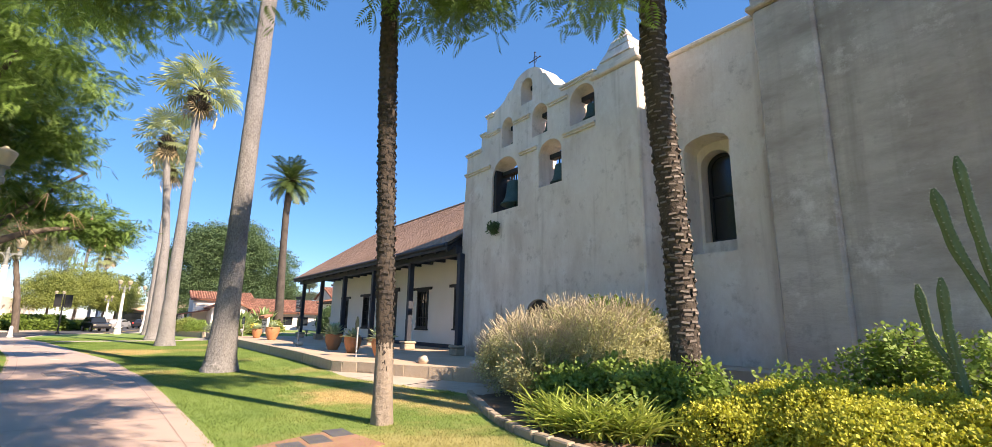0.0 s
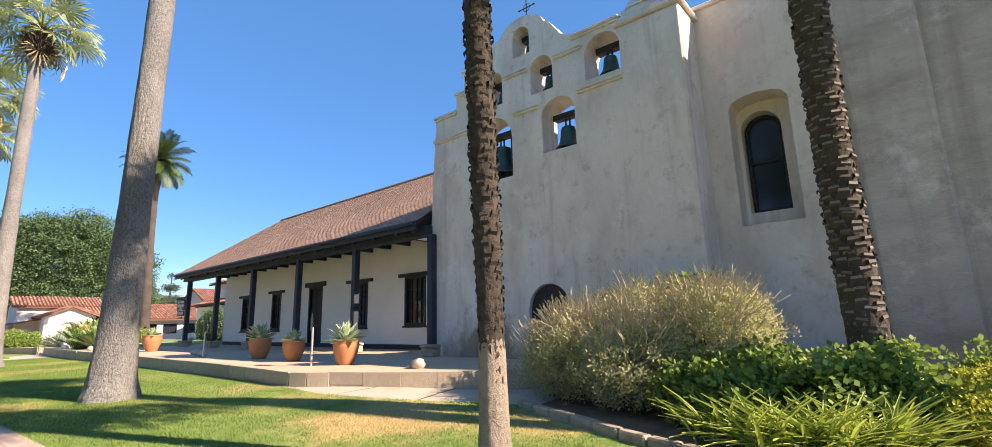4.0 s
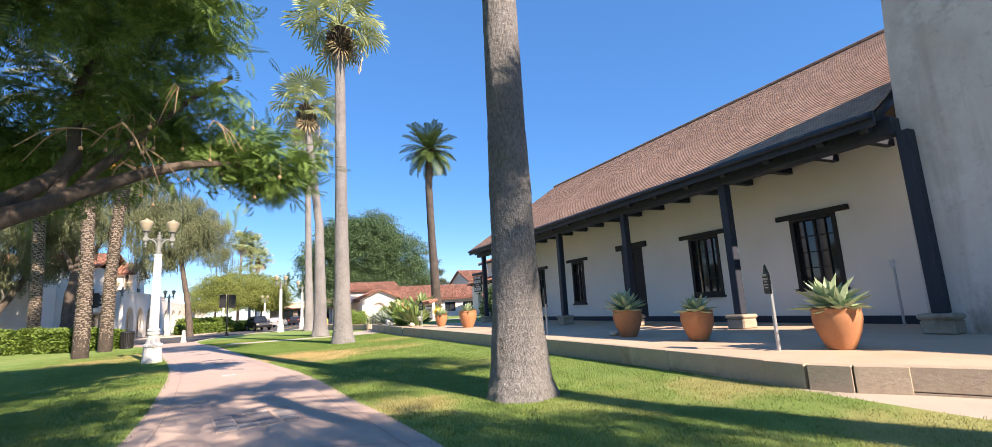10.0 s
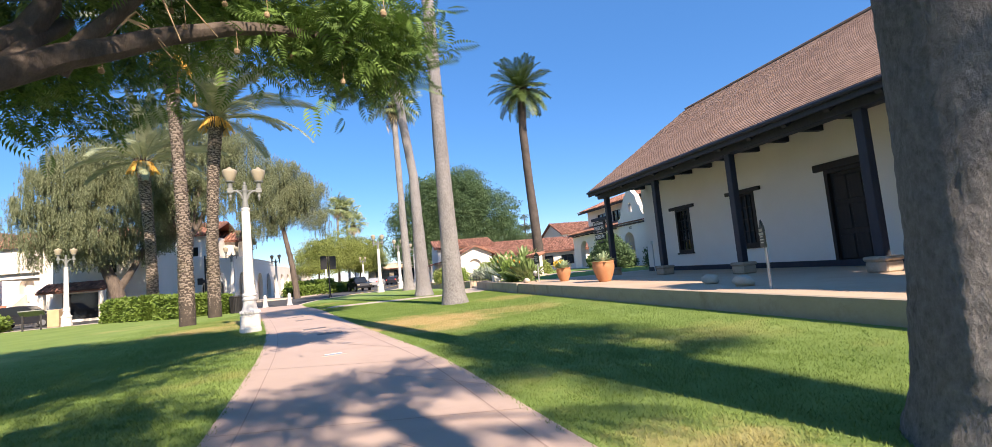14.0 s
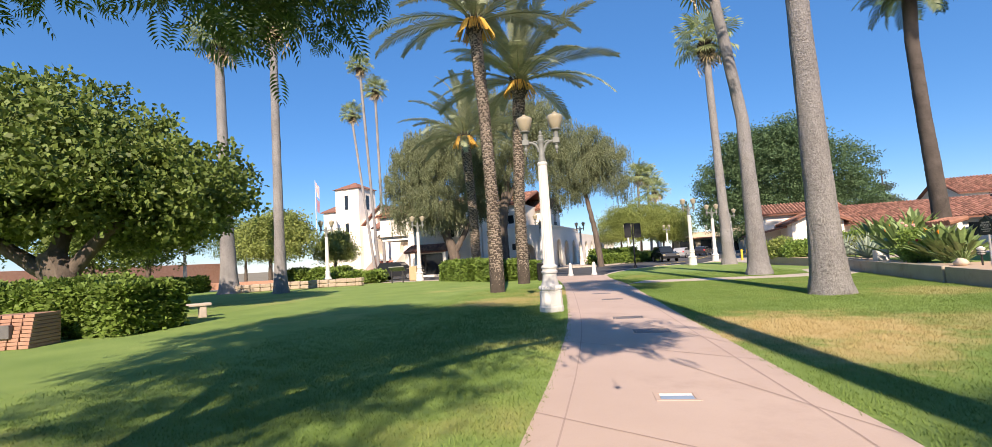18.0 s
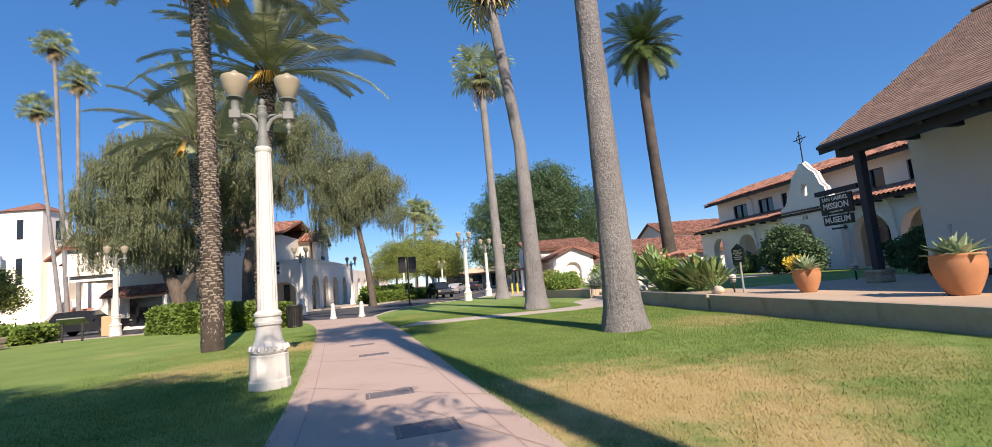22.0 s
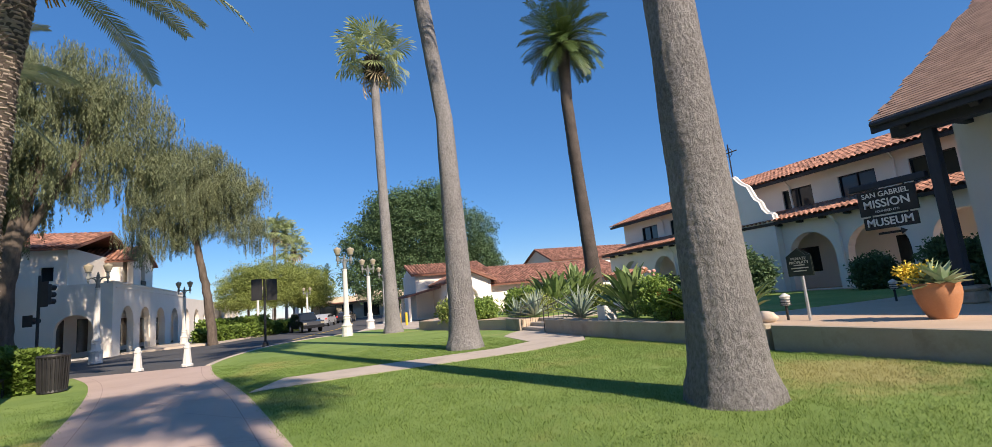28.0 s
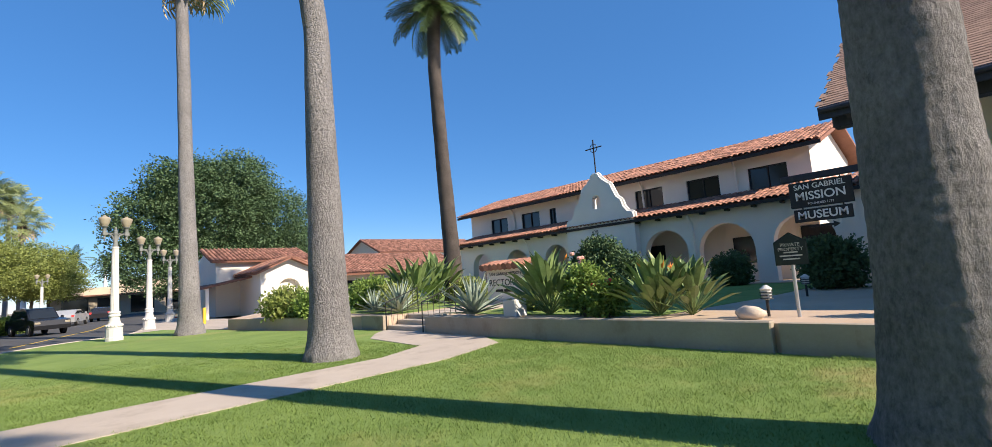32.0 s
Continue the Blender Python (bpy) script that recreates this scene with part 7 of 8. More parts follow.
M_ORANGE = mat("orange_petal", (0.75, 0.22, 0.03), (0.85, 0.36, 0.06), 0.6, 4, 20, 0)
for k, (x, y, s, n) in enumerate(((-5.5, 25.85, 1.12, 4), (-5.45, 23.05, 0.88, 7))):
    rr = random.Random(500 + k)
    host = [o for o in scene.objects if o.name.startswith("bird_of_paradise_plant") and abs(o.location.y - y) < 0.01][0]
    for j in range(n):
        a, h = rr.uniform(0, 6.28), rr.uniform(0.85, 1.15) * s
        q = Vector((math.cos(a) * 0.42 * s, math.sin(a) * 0.42 * s, h))
        part("flower_stalk", MB().tube([(0, 0, 0.05), tuple(q * 0.6), tuple(q)], [0.014, 0.012, 0.01], 5), M_BOP, host)
        fl_ = MB()
        for w in range(3):
            e = q + Vector((math.cos(a) * 0.07 + rr.uniform(-0.04, 0.04), math.sin(a) * 0.07 + rr.uniform(-0.04, 0.04), 0.1 + 0.03 * w))
            fl_.tube([tuple(q), tuple((q + e) / 2), tuple(e)], [0.008, 0.017, 0.002], 4)
        part("bloom", fl_, M_ORANGE, host, "orange crested flower")
M_RED = mat("red_petal", (0.6, 0.03, 0.03), (0.75, 0.08, 0.07), 0.6, 4, 20, 0)
M_PINK = mat("pink_petal", (0.7, 0.3, 0.25), (0.8, 0.45, 0.38), 0.6, 4, 20, 0)
for k, (x, y, h, m_) in enumerate(((-5.7, 24.6, 1.35, M_PINK), (-5.75, 24.05, 0.75, M_RED))):
    rz = shrub("rose_bush", "rose bush with coral blooms" if k == 0 else "low rose bush with a red bloom", [(x, y, 0.42 + h * 0.5, 0.3, 1.5), (x + 0.1, y + 0.2, 0.42 + h * 0.35, 0.3, 1.2)], 900, LEAF_M, 1.0, M_SHRUB, 340 + k, floor=0.45)
    for j in range(4):
        rr = random.Random(k * 7 + j)
        part("bloom", MB().lathe([(0.0, -0.04), (0.05, -0.02), (0.06, 0.02), (0.03, 0.05), (0.0, 0.03)], 8, (x + rr.uniform(-0.2, 0.2), y + rr.uniform(-0.25, 0.25), 0.42 + h * rr.uniform(0.85, 1.05))), m_, rz)
shrub("round_bush", "large rounded dark bush before the arcade", [(3.3, 30.3, 1.5, 1.05, 0.95), (3.2, 31.0, 1.3, 0.8, 0.95), (3.4, 29.6, 1.2, 0.8, 0.95), (3.3, 30.4, 2.05, 0.75, 0.9)], 5000, CL1, 1.2, M_DKTREE, 350, 0, 0.15, 0.45, 0.45)
for k, (x, y, r) in enumerate(((4.8, 25.6, 0.6), (5.2, 22.6, 0.6), (4.6, 30.6, 0.5), (1.5, 21.6, 0.7), (5.0, 36.5, 0.6))):
    shrub("clipped_bush", "small rounded dark bush by the arcade", [(x, y, 0.42 + r * 0.9, r, 1.1)], 1500, CL1, 1.0, M_DKTREE, 360 + k, 0, 0.1, 0.4, 0.45)
for k, (x, y) in enumerate(((-5.5, 21.05), (-1.2, 21.6))):
    gl = thing("path_light", "small black garden path light with louvres", "garden light", "garden path lights", m=pose(x, y, 0.42))
    part("stake", MB().tube([(0, 0, -0.05), (0, 0, 0.3)], 0.025, 8), M_IRON, gl)
    part("lamp_head", MB().lathe([(0.06, 0.28), (0.08, 0.32), (0.08, 0.42), (0.1, 0.46), (0.02, 0.52)], 12), M_LAMPW, gl)
    for j in range(3):
        part("louvre", MB().lathe([(0.075, 0.3 + j * 0.05), (0.105, 0.29 + j * 0.05), (0.1, 0.305 + j * 0.05)], 12), M_IRON, gl)

# ---- annex and garden beyond ----
an = thing("annex_house", "low white annex with brown clay tile roofs", "house")
part("wall", MB().slab([(0.3, -0.1), (15, -0.1), (15, 2.7), (0.3, 2.7)], [rect(2.2, 3.9, 0.9, 2.0), rect(4.3, 6.0, 0.9, 2.0), rect(6.6, 8.0, 0.9, 2.0), rect(9, 10.6, 0.9, 2.0)], 54.0, 54.3, lambda a, b, d: (a, d, b)), M_STUCCO, an)
part("body", MB().box(0.3, 54.3, -0.1, 15, 64, 2.7), M_STUCCO, an)
for a, b in ((2.2, 3.9), (4.3, 6.0), (6.6, 8.0), (9, 10.6)):
    w = part("window_frame", MB().slab(rect(a, b, 0.9, 2.0), [rect(a + 0.06, (a + b) / 2 - 0.03, 0.96, 1.94), rect((a + b) / 2 + 0.03, b - 0.06, 0.96, 1.94)], 54.1, 54.16, lambda a, b, d: (a, d, b)), M_IRON, an)
    part("pane", MB().box(a, 54.2, 0.9, b, 54.22, 2.0), M_DGLASS, w)
plate(an, "roof", ((53.2, 2.5), (59.2, 4.4)), 0.14, 0.0, 15.4, M_ROOFPAN, "x")
plate(an, "roof", ((65.2, 2.5), (59.2, 4.4)), 0.14, 0.0, 15.4, M_ROOFPAN, "x")
tiled(an, 0.0, 15.4, (53.15, 2.52), (59.2, 4.4), "x", pitch=0.28, length=0.5)
part("gable_block", MB().slab([(-3.6, -0.1), (0.3, -0.1), (0.3, 2.9), (-1.65, 3.75), (-3.6, 2.9)], [arch(-2.5, -0.9, 0.0, 1.6)], 53.2, 53.6, lambda a, b, d: (a, d, b)), M_WHITE, an)
part("gable_block", MB().slab([(-3.6, -0.1), (0.3, -0.1), (0.3, 2.9), (-1.65, 3.75), (-3.6, 2.9)], [], 53.6, 62, lambda a, b, d: (a, d, b)), M_STUCCO, an)
plate(an, "gable_roof", ((-4.0, 2.85), (-1.65, 3.9)), 0.12, 52.7, 62.3, M_ROOFPAN)
plate(an, "gable_roof", ((0.75, 2.85), (-1.65, 3.9)), 0.12, 52.7, 62.3, M_ROOFPAN)
tiled(an, 52.7, 62.3, (-4.0, 2.87), (-1.65, 3.9), "y", pitch=0.28, length=0.5)
tiled(an, 52.7, 62.3, (0.75, 2.87), (-1.65, 3.9), "y", pitch=0.28, length=0.5)
part("porch_roof", MB().slab([(-6.6, 2.15), (-3.6, 2.75), (-3.6, 2.6), (-6.6, 2.0)], [], 55, 62, lambda a, b, d: (a, d, b)), M_ROOFPAN, an)
for y in (55.3, 58.5, 61.6):
    part("porch_post", MB().box(-6.45, y - 0.1, -0.1, -6.25, y + 0.1, 2.05), M_STUCCO, an)
an2 = thing("hall_house", "white gabled building with clay roof behind the annex", "house")
part("body", MB().slab([(75, 0), (85, 0), (85, 5.8), (80, 7.75), (75, 5.8)], [], 18.0, 36.0, lambda a, b, d: (d, a, b)), M_STUCCO, an2)
plate(an2, "roof", ((74.5, 5.72), (80, 7.95)), 0.15, 17.6, 36.4, M_ROOFPAN, "x")
plate(an2, "roof", ((85.5, 5.72), (80, 7.95)), 0.15, 17.6, 36.4, M_ROOFPAN, "x")
tiled(an2, 17.6, 36.4, (74.45, 5.74), (80, 7.95), "x", pitch=0.32, length=0.6)
part("back_block", MB().slab([(58, 0), (64, 0), (64, 4.1), (61, 5.0), (58, 4.1)], [], -5.2, 1.5, lambda a, b, d: (d, a, b)), M_STUCCO, an)
plate(an, "back_roof", ((57.5, 4.0), (61, 5.15)), 0.12, -5.6, 1.9, M_ROOFPAN, "x")
tiled(an, -5.6, 1.9, (57.45, 4.02), (61, 5.15), "x", pitch=0.28, length=0.5)
rw = thing("drive_wall", "low white wall with a red-painted kerb at the driveway", "wall")
part("wall_run", MB().box(-5.6, 66.5, -0.2, 3.5, 66.8, 0.55, 0.03), M_STUCCO, rw)
part("red_kerb", MB().box(-6.6, 65.6, -0.2, 3.5, 65.85, 0.08, 0.03), mat("red_kerb_paint", (0.5, 0.06, 0.05), (0.62, 0.1, 0.08), 0.7, 3, 20, 0.1), rw)
for k, (x, y, r, h) in enumerate(((-7.2, 38.2, 0.8, 1.0), (-6.6, 36.4, 0.7, 0.8), (-4.5, 34.6, 0.6, 0.8), (-3.5, 38, 1.0, 1.2), (-0.5, 34.8, 0.7, 0.8), (-2, 41, 1.0, 1.0), (-4.0, 27.2, 0.5, 0.7))):
    shrub("garden_shrub", "leafy green shrub in the raised garden", [(x, y, 0.42 + h * 0.4, r, 0.8)], 1400, CL1, 1.2, M_SHRUB if k % 2 else M_LTTREE, 380 + k, 0, 0.15, 0.5, 0.42)
pv = plan("corner_pavement", [(-10.0, 47.5), (-11.2, 47.0), (-9.5, 55), (-6.5, 66), (-5, 66), (-6, 46), (-8.4, 42), (-9.0, 44)], -0.2, 0.0, M_CONC, "pale concrete pavement along the street", "pavement")

# ---- street and far side ----
arc = thing("arcade_building", "long white arcade building across the street", "house")
AY = [55.2, 59.15, 63.3, 67.9, 72.6, 77.4, 82.4, 87.6, 92.8, 98.0, 103.2, 108.4]
part("arcade_wall", MB().slab([(52.8, -0.2), (112, -0.2), (112, 4.2), (71.5, 4.2), (71.5, 4.6), (52.8, 4.6)], [arch(y - 1.3, y + 1.3, -0.1, 1.9, 12, 3.15) for y in AY], -26.4, -26.0, lambda a, b, d: (d, a, b)), M_STUCCO, arc)
part("south_wall", MB().slab([(-42, -0.2), (-26.0, -0.2), (-26.0, 4.6), (-42, 4.6)], [arch(-29.0, -27.0, 0.0, 1.7, 12, 2.7), rect(-33.8, -32.6, 1.2, 2.6), rect(-37.5, -36.3, 1.2, 2.6)], 52.4, 52.8, lambda a, b, d: (a, d, b)), M_STUCCO, arc)
part("inner_wall", MB().box(-30.2, 52.8, -0.2, -29.9, 112, 4.1), M_STUCCO, arc)
part("arcade_ceiling", MB().box(-29.9, 52.8, 3.8, -26.4, 112, 4.1), M_STUCCO, arc)
part("parapet_cap", MB().box(-26.5, 52.3, 4.6, -25.92, 71.5, 4.72, 0.03), M_STUCCO, arc)
part("string_course", MB().box(-26.0, 52.8, 4.28, -25.94, 71.5, 4.36, 0.01), M_STUCCO, arc)
for y in AY:
    for s_ in (-1.62, 1.32):
        part("impost", MB().box(-26.42, y + s_, 1.82, -25.96, y + s_ + 0.3, 1.92, 0.01), M_STUCCO, arc)
    part("inner_window", MB().box(-29.9, y - 0.9, 0.2, -29.86, y + 0.9, 2.6), M_DGLASS, arc, "dark shop window")
part("upper_south", MB().slab([(-46, 4.6), (-28.6, 4.6), (-28.6, 7.1), (-46, 7.1)], [rect(-30.0, -29.3, 4.95, 5.85), rect(-33.4, -32.2, 4.9, 6.4), rect(-38, -36.8, 4.9, 6.4)], 52.9, 53.3, lambda a, b, d: (a, d, b)), M_STUCCO, arc)
for x0, x1 in ((-30.0, -29.3), (-33.4, -32.2), (-38, -36.8)):
    part("window", MB().box(x0, 53.12, 4.9, x1, 53.16, 6.4), M_DGLASS, arc)
part("upper_body", MB().box(-46, 53.3, 4.1, -28.6, 66.0, 7.1), M_STUCCO, arc)
plate(arc, "roof", ((52.4, 7.0), (59.0, 9.0)), 0.15, -46.4, -28.1, M_ROOFPAN, "x")
plate(arc, "roof", ((66.4, 7.0), (59.0, 9.0)), 0.15, -46.4, -28.1, M_ROOFPAN, "x")
tiled(arc, -46.4, -28.1, (52.35, 7.02), (59.0, 9.0), "x", pitch=0.3, length=0.55)
part("east_gable", MB().slab([(59.4, 4.1), (64.4, 4.1), (64.4, 6.9), (61.9, 8.1), (59.4, 6.9)], [arch(61.2, 62.3, 4.75, 6.2, 10)], -27.3, -26.9, lambda a, b, d: (d, a, b)), M_STUCCO, arc, "gabled wing end with a narrow arched opening")
part("east_wing", MB().slab([(59.4, 4.1), (64.4, 4.1), (64.4, 6.9), (61.9, 8.1), (59.4, 6.9)], [], -30.5, -27.6, lambda a, b, d: (d, a, b)), M_STUCCO, arc)
part("balcony_rail", MB().box(-26.88, 61.15, 4.75, -26.82, 62.35, 5.35, 0.01), M_IRON, arc)
plate(arc, "wing_roof", ((58.9, 6.78), (61.9, 8.22)), 0.12, -30.5, -26.6, M_ROOFPAN, "x")
plate(arc, "wing_roof", ((64.9, 6.78), (61.9, 8.22)), 0.12, -30.5, -26.6, M_ROOFPAN, "x")
tiled(arc, -30.5, -26.6, (58.85, 6.8), (61.9, 8.22), "x", pitch=0.3, length=0.5)
part("low_wing", MB().slab([(-38.2, -0.1), (-31.0, -0.1), (-31.0, 5.4), (-38.2, 5.4)], [rect(-34.6, -33.7, 3.7, 4.8), rect(-37.6, -34.4, 0.1, 2.2)], 47.2, 47.6, lambda a, b, d: (a, d, b)), M_STUCCO, arc)
part("low_wing_body", MB().box(-38.2, 48.0, -0.1, -31.0, 52.3, 5.4), M_STUCCO, arc)
part("window", MB().box(-34.6, 47.42, 3.7, -33.7, 47.46, 4.8), M_DGLASS, arc)
part("shopfront", MB().box(-37.6, 47.42, 0.1, -34.4, 47.46, 2.2), M_DGLASS, arc, "dark shop front under the porch")
plate(arc, "low_roof", ((45.5, 2.4), (47.2, 3.15)), 0.12, -38.5, -33.8, M_ROOFPAN, "x")
tiled(arc, -38.5, -33.8, (45.45, 2.42), (47.2, 3.15), "x", pitch=0.28, length=0.5)
for x in (-38.2, -34.1):
    part("porch_post", MB().box(x - 0.2, 45.6, -0.1, x + 0.2, 46.0, 2.4, 0.02), M_STUCCO, arc)
tw = thing("tower_hall", "white hall with a square tower and red tile roofs", "church hall")
TX, TY = -66.6, 76.5
part("tower", MB().box(TX - 2.45, TY - 2.5, -0.2, TX + 2.45, TY + 2.5, 15.0), M_STUCCO, tw)
part("tower_roof", MB().add([(TX - 2.8, TY - 2.85, 14.95), (TX + 2.8, TY - 2.85, 14.95), (TX + 2.8, TY + 2.85, 14.95), (TX - 2.8, TY + 2.85, 14.95), (TX, TY, 16.4)], [(0, 1, 4), (1, 2, 4), (2, 3, 4), (3, 0, 4), (3, 2, 1, 0)]), M_ROOFPAN, tw, "low pyramid of red tiles")
for z, h in ((11.3, 2.5), (5.6, 3.3)):
    part("window", MB().box(TX - 0.45, TY - 2.55, z, TX + 0.25, TY - 2.47, z + h), M_DGLASS, tw)
    part("window", MB().box(TX + 2.42, TY - 0.4, z, TX + 2.52, TY + 0.4, z + h), M_DGLASS, tw)
part("west_wing", MB().box(-72.2, 74.6, -0.2, -69.06, 90, 11.4), M_STUCCO, tw)
plate(tw, "wing_roof", ((74.2, 11.3), (78.5, 12.8)), 0.2, -72.6, -69.06, M_ROOFPAN, "x")
part("nave", MB().slab([(-61.4, -0.2), (-55.2, -0.2), (-55.2, 8.4), (-58.3, 11.0), (-61.4, 8.4)], [arch(-59.2, -58.0, 7.2, 8.8)], 72, 90, lambda a, b, d: (a, d, b)), M_STUCCO, tw)
plate(tw, "roof", ((-62.0, 8.1), (-58.3, 11.25)), 0.2, 71.4, 90, M_ROOFPAN)
plate(tw, "roof", ((-54.6, 8.1), (-58.3, 11.25)), 0.2, 71.4, 90, M_ROOFPAN)
part("link", MB().box(-64.2, 75, -0.2, -61.4, 84, 9.4), M_STUCCO, tw)
part("stair_block", MB().slab([(-58.3, -0.2), (-54.2, -0.2), (-54.2, 7.2), (-58.3, 7.2)], [arch(-57.7, -56.2, 3.1, 5.5, 12, 6.2)], 69.5, 71.9, lambda a, b, d: (a, d, b)), M_STUCCO, tw)
plate(tw, "stair_roof", ((69.0, 7.2), (72.0, 8.6)), 0.15, -58.5, -54.0, M_ROOFPAN, "x")
part("porch_block", MB().slab([(-54.2, -0.2), (-49.6, -0.2), (-49.6, 5.7), (-54.2, 5.7)], [arch(-52.9, -51.4, 2.0, 4.1, 12, 4.9)], 68.4, 69.4, lambda a, b, d: (a, d, b)), M_STUCCO, tw)
part("porch_inside", MB().box(-54.2, 69.5, -0.2, -49.6, 76, 5.7), M_STUCCO, tw)
plate(tw, "porch_roof", ((67.8, 5.7), (72.0, 7.2)), 0.15, -54.3, -49.4, M_ROOFPAN, "x")
part("east_body", MB().box(-49.6, 71.5, -0.2, -36.0, 82, 6.2), M_STUCCO, tw)
M_STEP = mat("red_brick_step", (0.35, 0.13, 0.09), (0.46, 0.2, 0.14), 0.9, 3, 30, 0.2)
for k in range(10):
    part("stair_step", MB().box(-56.6, 65.0 + k * 0.34, -0.2, -52.0 - 0.12 * k, 68.4, 0.15 + k * 0.2), M_STEP, tw)
for x in (-57.0, -52.6):
    part("stair_cheek", MB().slab([(64.4, 0.0), (68.4, 0.0), (68.4, 3.0), (67.9, 3.0), (64.4, 0.9)], [], x, x + 0.5, lambda a, b, d: (d, a, b)), M_STUCCO, tw)
fl = thing("flagpole", "tall white flagpole with hanging flags", "flagpole", m=pose(-66.5, 66.0, -0.1))
part("pole", MB().tube([(0, 0, 0), (0, 0, 15.6)], [0.1, 0.05], 8), M_LAMPW, fl)
for z0, cols in ((13.0, ((0.55, 0.06, 0.08), (0.75, 0.73, 0.7))), (10.6, ((0.08, 0.25, 0.35), (0.5, 0.1, 0.1)))):
    fm = mat("flag_cloth", cols[0], cols[1], 0.8, 2.5, 3, 0, stretch=(4, 4, 0.6))
    f_ = MB()
    for i in range(6):
        for j in range(8):
            f_.v.append((0.06 + 0.1 * j + 0.02 * i, 0.12 * math.sin(j * 1.3 + i * 0.4), z0 + 2.2 - 0.42 * i - 0.12 * j))
    f_.f = [(i * 8 + j, i * 8 + j + 1, i * 8 + j + 9, i * 8 + j + 8) for i in range(5) for j in range(7)]
    part("flag", f_, fm, fl, "limp hanging flag", smooth=True)
fb = thing("shop_building", "low tan commercial building at the street end", "house")
part("wall", MB().slab([(-14, -0.2), (10, -0.2), (10, 4.6), (2, 4.6), (2, 5.2), (-6, 5.2), (-6, 4.2), (-14, 4.2)], [rect(-12.5, -9.5, 0.1, 2.6), rect(-8.5, -6.5, 0.1, 2.6), rect(-4.5, -1.5, 0.1, 2.8), rect(0, 2.5, 0.1, 2.8), rect(4, 8, 0.1, 2.6)], 112, 112.4, lambda a, b, d: (a, d, b)), mat("tan_stucco", (0.5, 0.42, 0.32), (0.6, 0.52, 0.41), 0.9, 0.5, 20, 0.1), fb)
part("body", MB().box(-14, 113.5, -0.2, 10, 125, 4.2), M_STUCCO, fb)
part("canopy", MB().box(-14.2, 110.8, 2.9, 10, 112, 3.1), M_ROOFPAN, fb)
part("shopfront", MB().box(-13.5, 113.2, 0, 9.5, 113.4, 3), M_DGLASS, fb)


# ---- vehicles ----
M_TYRE = mat("tyre_rubber", (0.012, 0.012, 0.012), (0.025, 0.025, 0.025), 0.85, 4, 40, 0.2)
M_RIM = mat("wheel_rim", (0.35, 0.35, 0.36), (0.5, 0.5, 0.52), 0.35, 4, 40, 0, metal=0.8)


def car(x, y, turn, colour, suv, label):
    c = thing("car", label, "car", m=pose(x, y, -0.12, 0, 0, turn))
    paint = mat("car_paint", colour, tuple(min(1, v * 1.25 + 0.005) for v in colour), 0.25, 1, 5, 0, spec=0.6)
    h = 1.7 if suv else 1.42
    low = [(-2.25, 0.35), (2.25, 0.35), (2.32, 0.6), (2.2, 0.9), (1.1, 1.02), (-2.1, 1.02), (-2.3, 0.8)]
    cab = [(1.05, 1.0), (0.35, h - 0.06), (-0.2, h), (-1.6 if suv else -1.1, h - 0.05), (-2.1 if suv else -1.8, 1.0)]
    part("body", MB().slab(low, [], -0.88, 0.88, lambda a, b, d: (a, d, b)), paint, c)
    part("cabin", MB().slab(cab, [], -0.74, 0.74, lambda a, b, d: (a, d * (1 - 0.12 * max(0, b - 1)), b)), paint, c)
    gl = [(0.92, 1.04), (0.32, h - 0.14), (-1.4 if suv else -1.0, h - 0.14), (-1.9 if suv else -1.6, 1.04)]
    for s in (-1, 1):
        part("side_window", MB().slab(gl, [], s * 0.745, s * 0.755, lambda a, b, d: (a, d * (1 - 0.1 * max(0, b - 1)), b)), M_DGLASS, c)
        part("headlight", MB().box(2.12, s * 0.72 - 0.14, 0.68, 2.3, s * 0.72 + 0.14, 0.82, 0.03), M_GLOBE, c)
        part("tail_light", MB().box(-2.3, s * 0.74 - 0.1, 0.75, -2.16, s * 0.74 + 0.1, 0.95, 0.02), M_RED, c)
        part("door_mirror", MB().box(0.75, s * 0.95 - 0.08, 1.0, 0.88, s * 0.95 + 0.08, 1.14, 0.03), paint, c)
        for xx in (-1.4, 1.42):
            w = part("wheel", MB().tube([(xx, s * 0.72, 0.33), (xx, s * 0.9, 0.33)], 0.33, 22), M_TYRE, c)
            part("rim", MB().tube([(xx, s * 0.9, 0.33), (xx, s * 0.915, 0.33)], 0.21, 16), M_RIM, w)
    part("windscreen", MB().add([(1.03, -0.66, 1.04), (1.03, 0.66, 1.04), (0.42, 0.6, h - 0.12), (0.42, -0.6, h - 0.12), (1.01, -0.66, 1.04), (1.01, 0.66, 1.04), (0.4, 0.6, h - 0.12), (0.4, -0.6, h - 0.12)], [(0, 1, 2, 3), (7, 6, 5, 4), (0, 4, 5, 1), (1, 5, 6, 2), (2, 6, 7, 3), (3, 7, 4, 0)]), M_DGLASS, c)
    return c


car(-14.6, 61.0, -72, (0.012, 0.013, 0.016), True, "black sport utility vehicle on the road")
car(-12.6, 76.5, 75, (0.3, 0.31, 0.32), False, "silver saloon car on the far street")
car(-9.6, 84, 75, (0.02, 0.02, 0.024), False, "dark saloon car on the far street")
car(-38.5, 44.5, 5, (0.015, 0.016, 0.02), True, "black sport utility vehicle by the hall")

# ---- park side ----
M_HEDGE = mat("hedge_leaf", (0.08, 0.14, 0.025), (0.2, 0.29, 0.055), 0.6, 1, 6, 0, vary=0.3, island=True, trans=0.2)


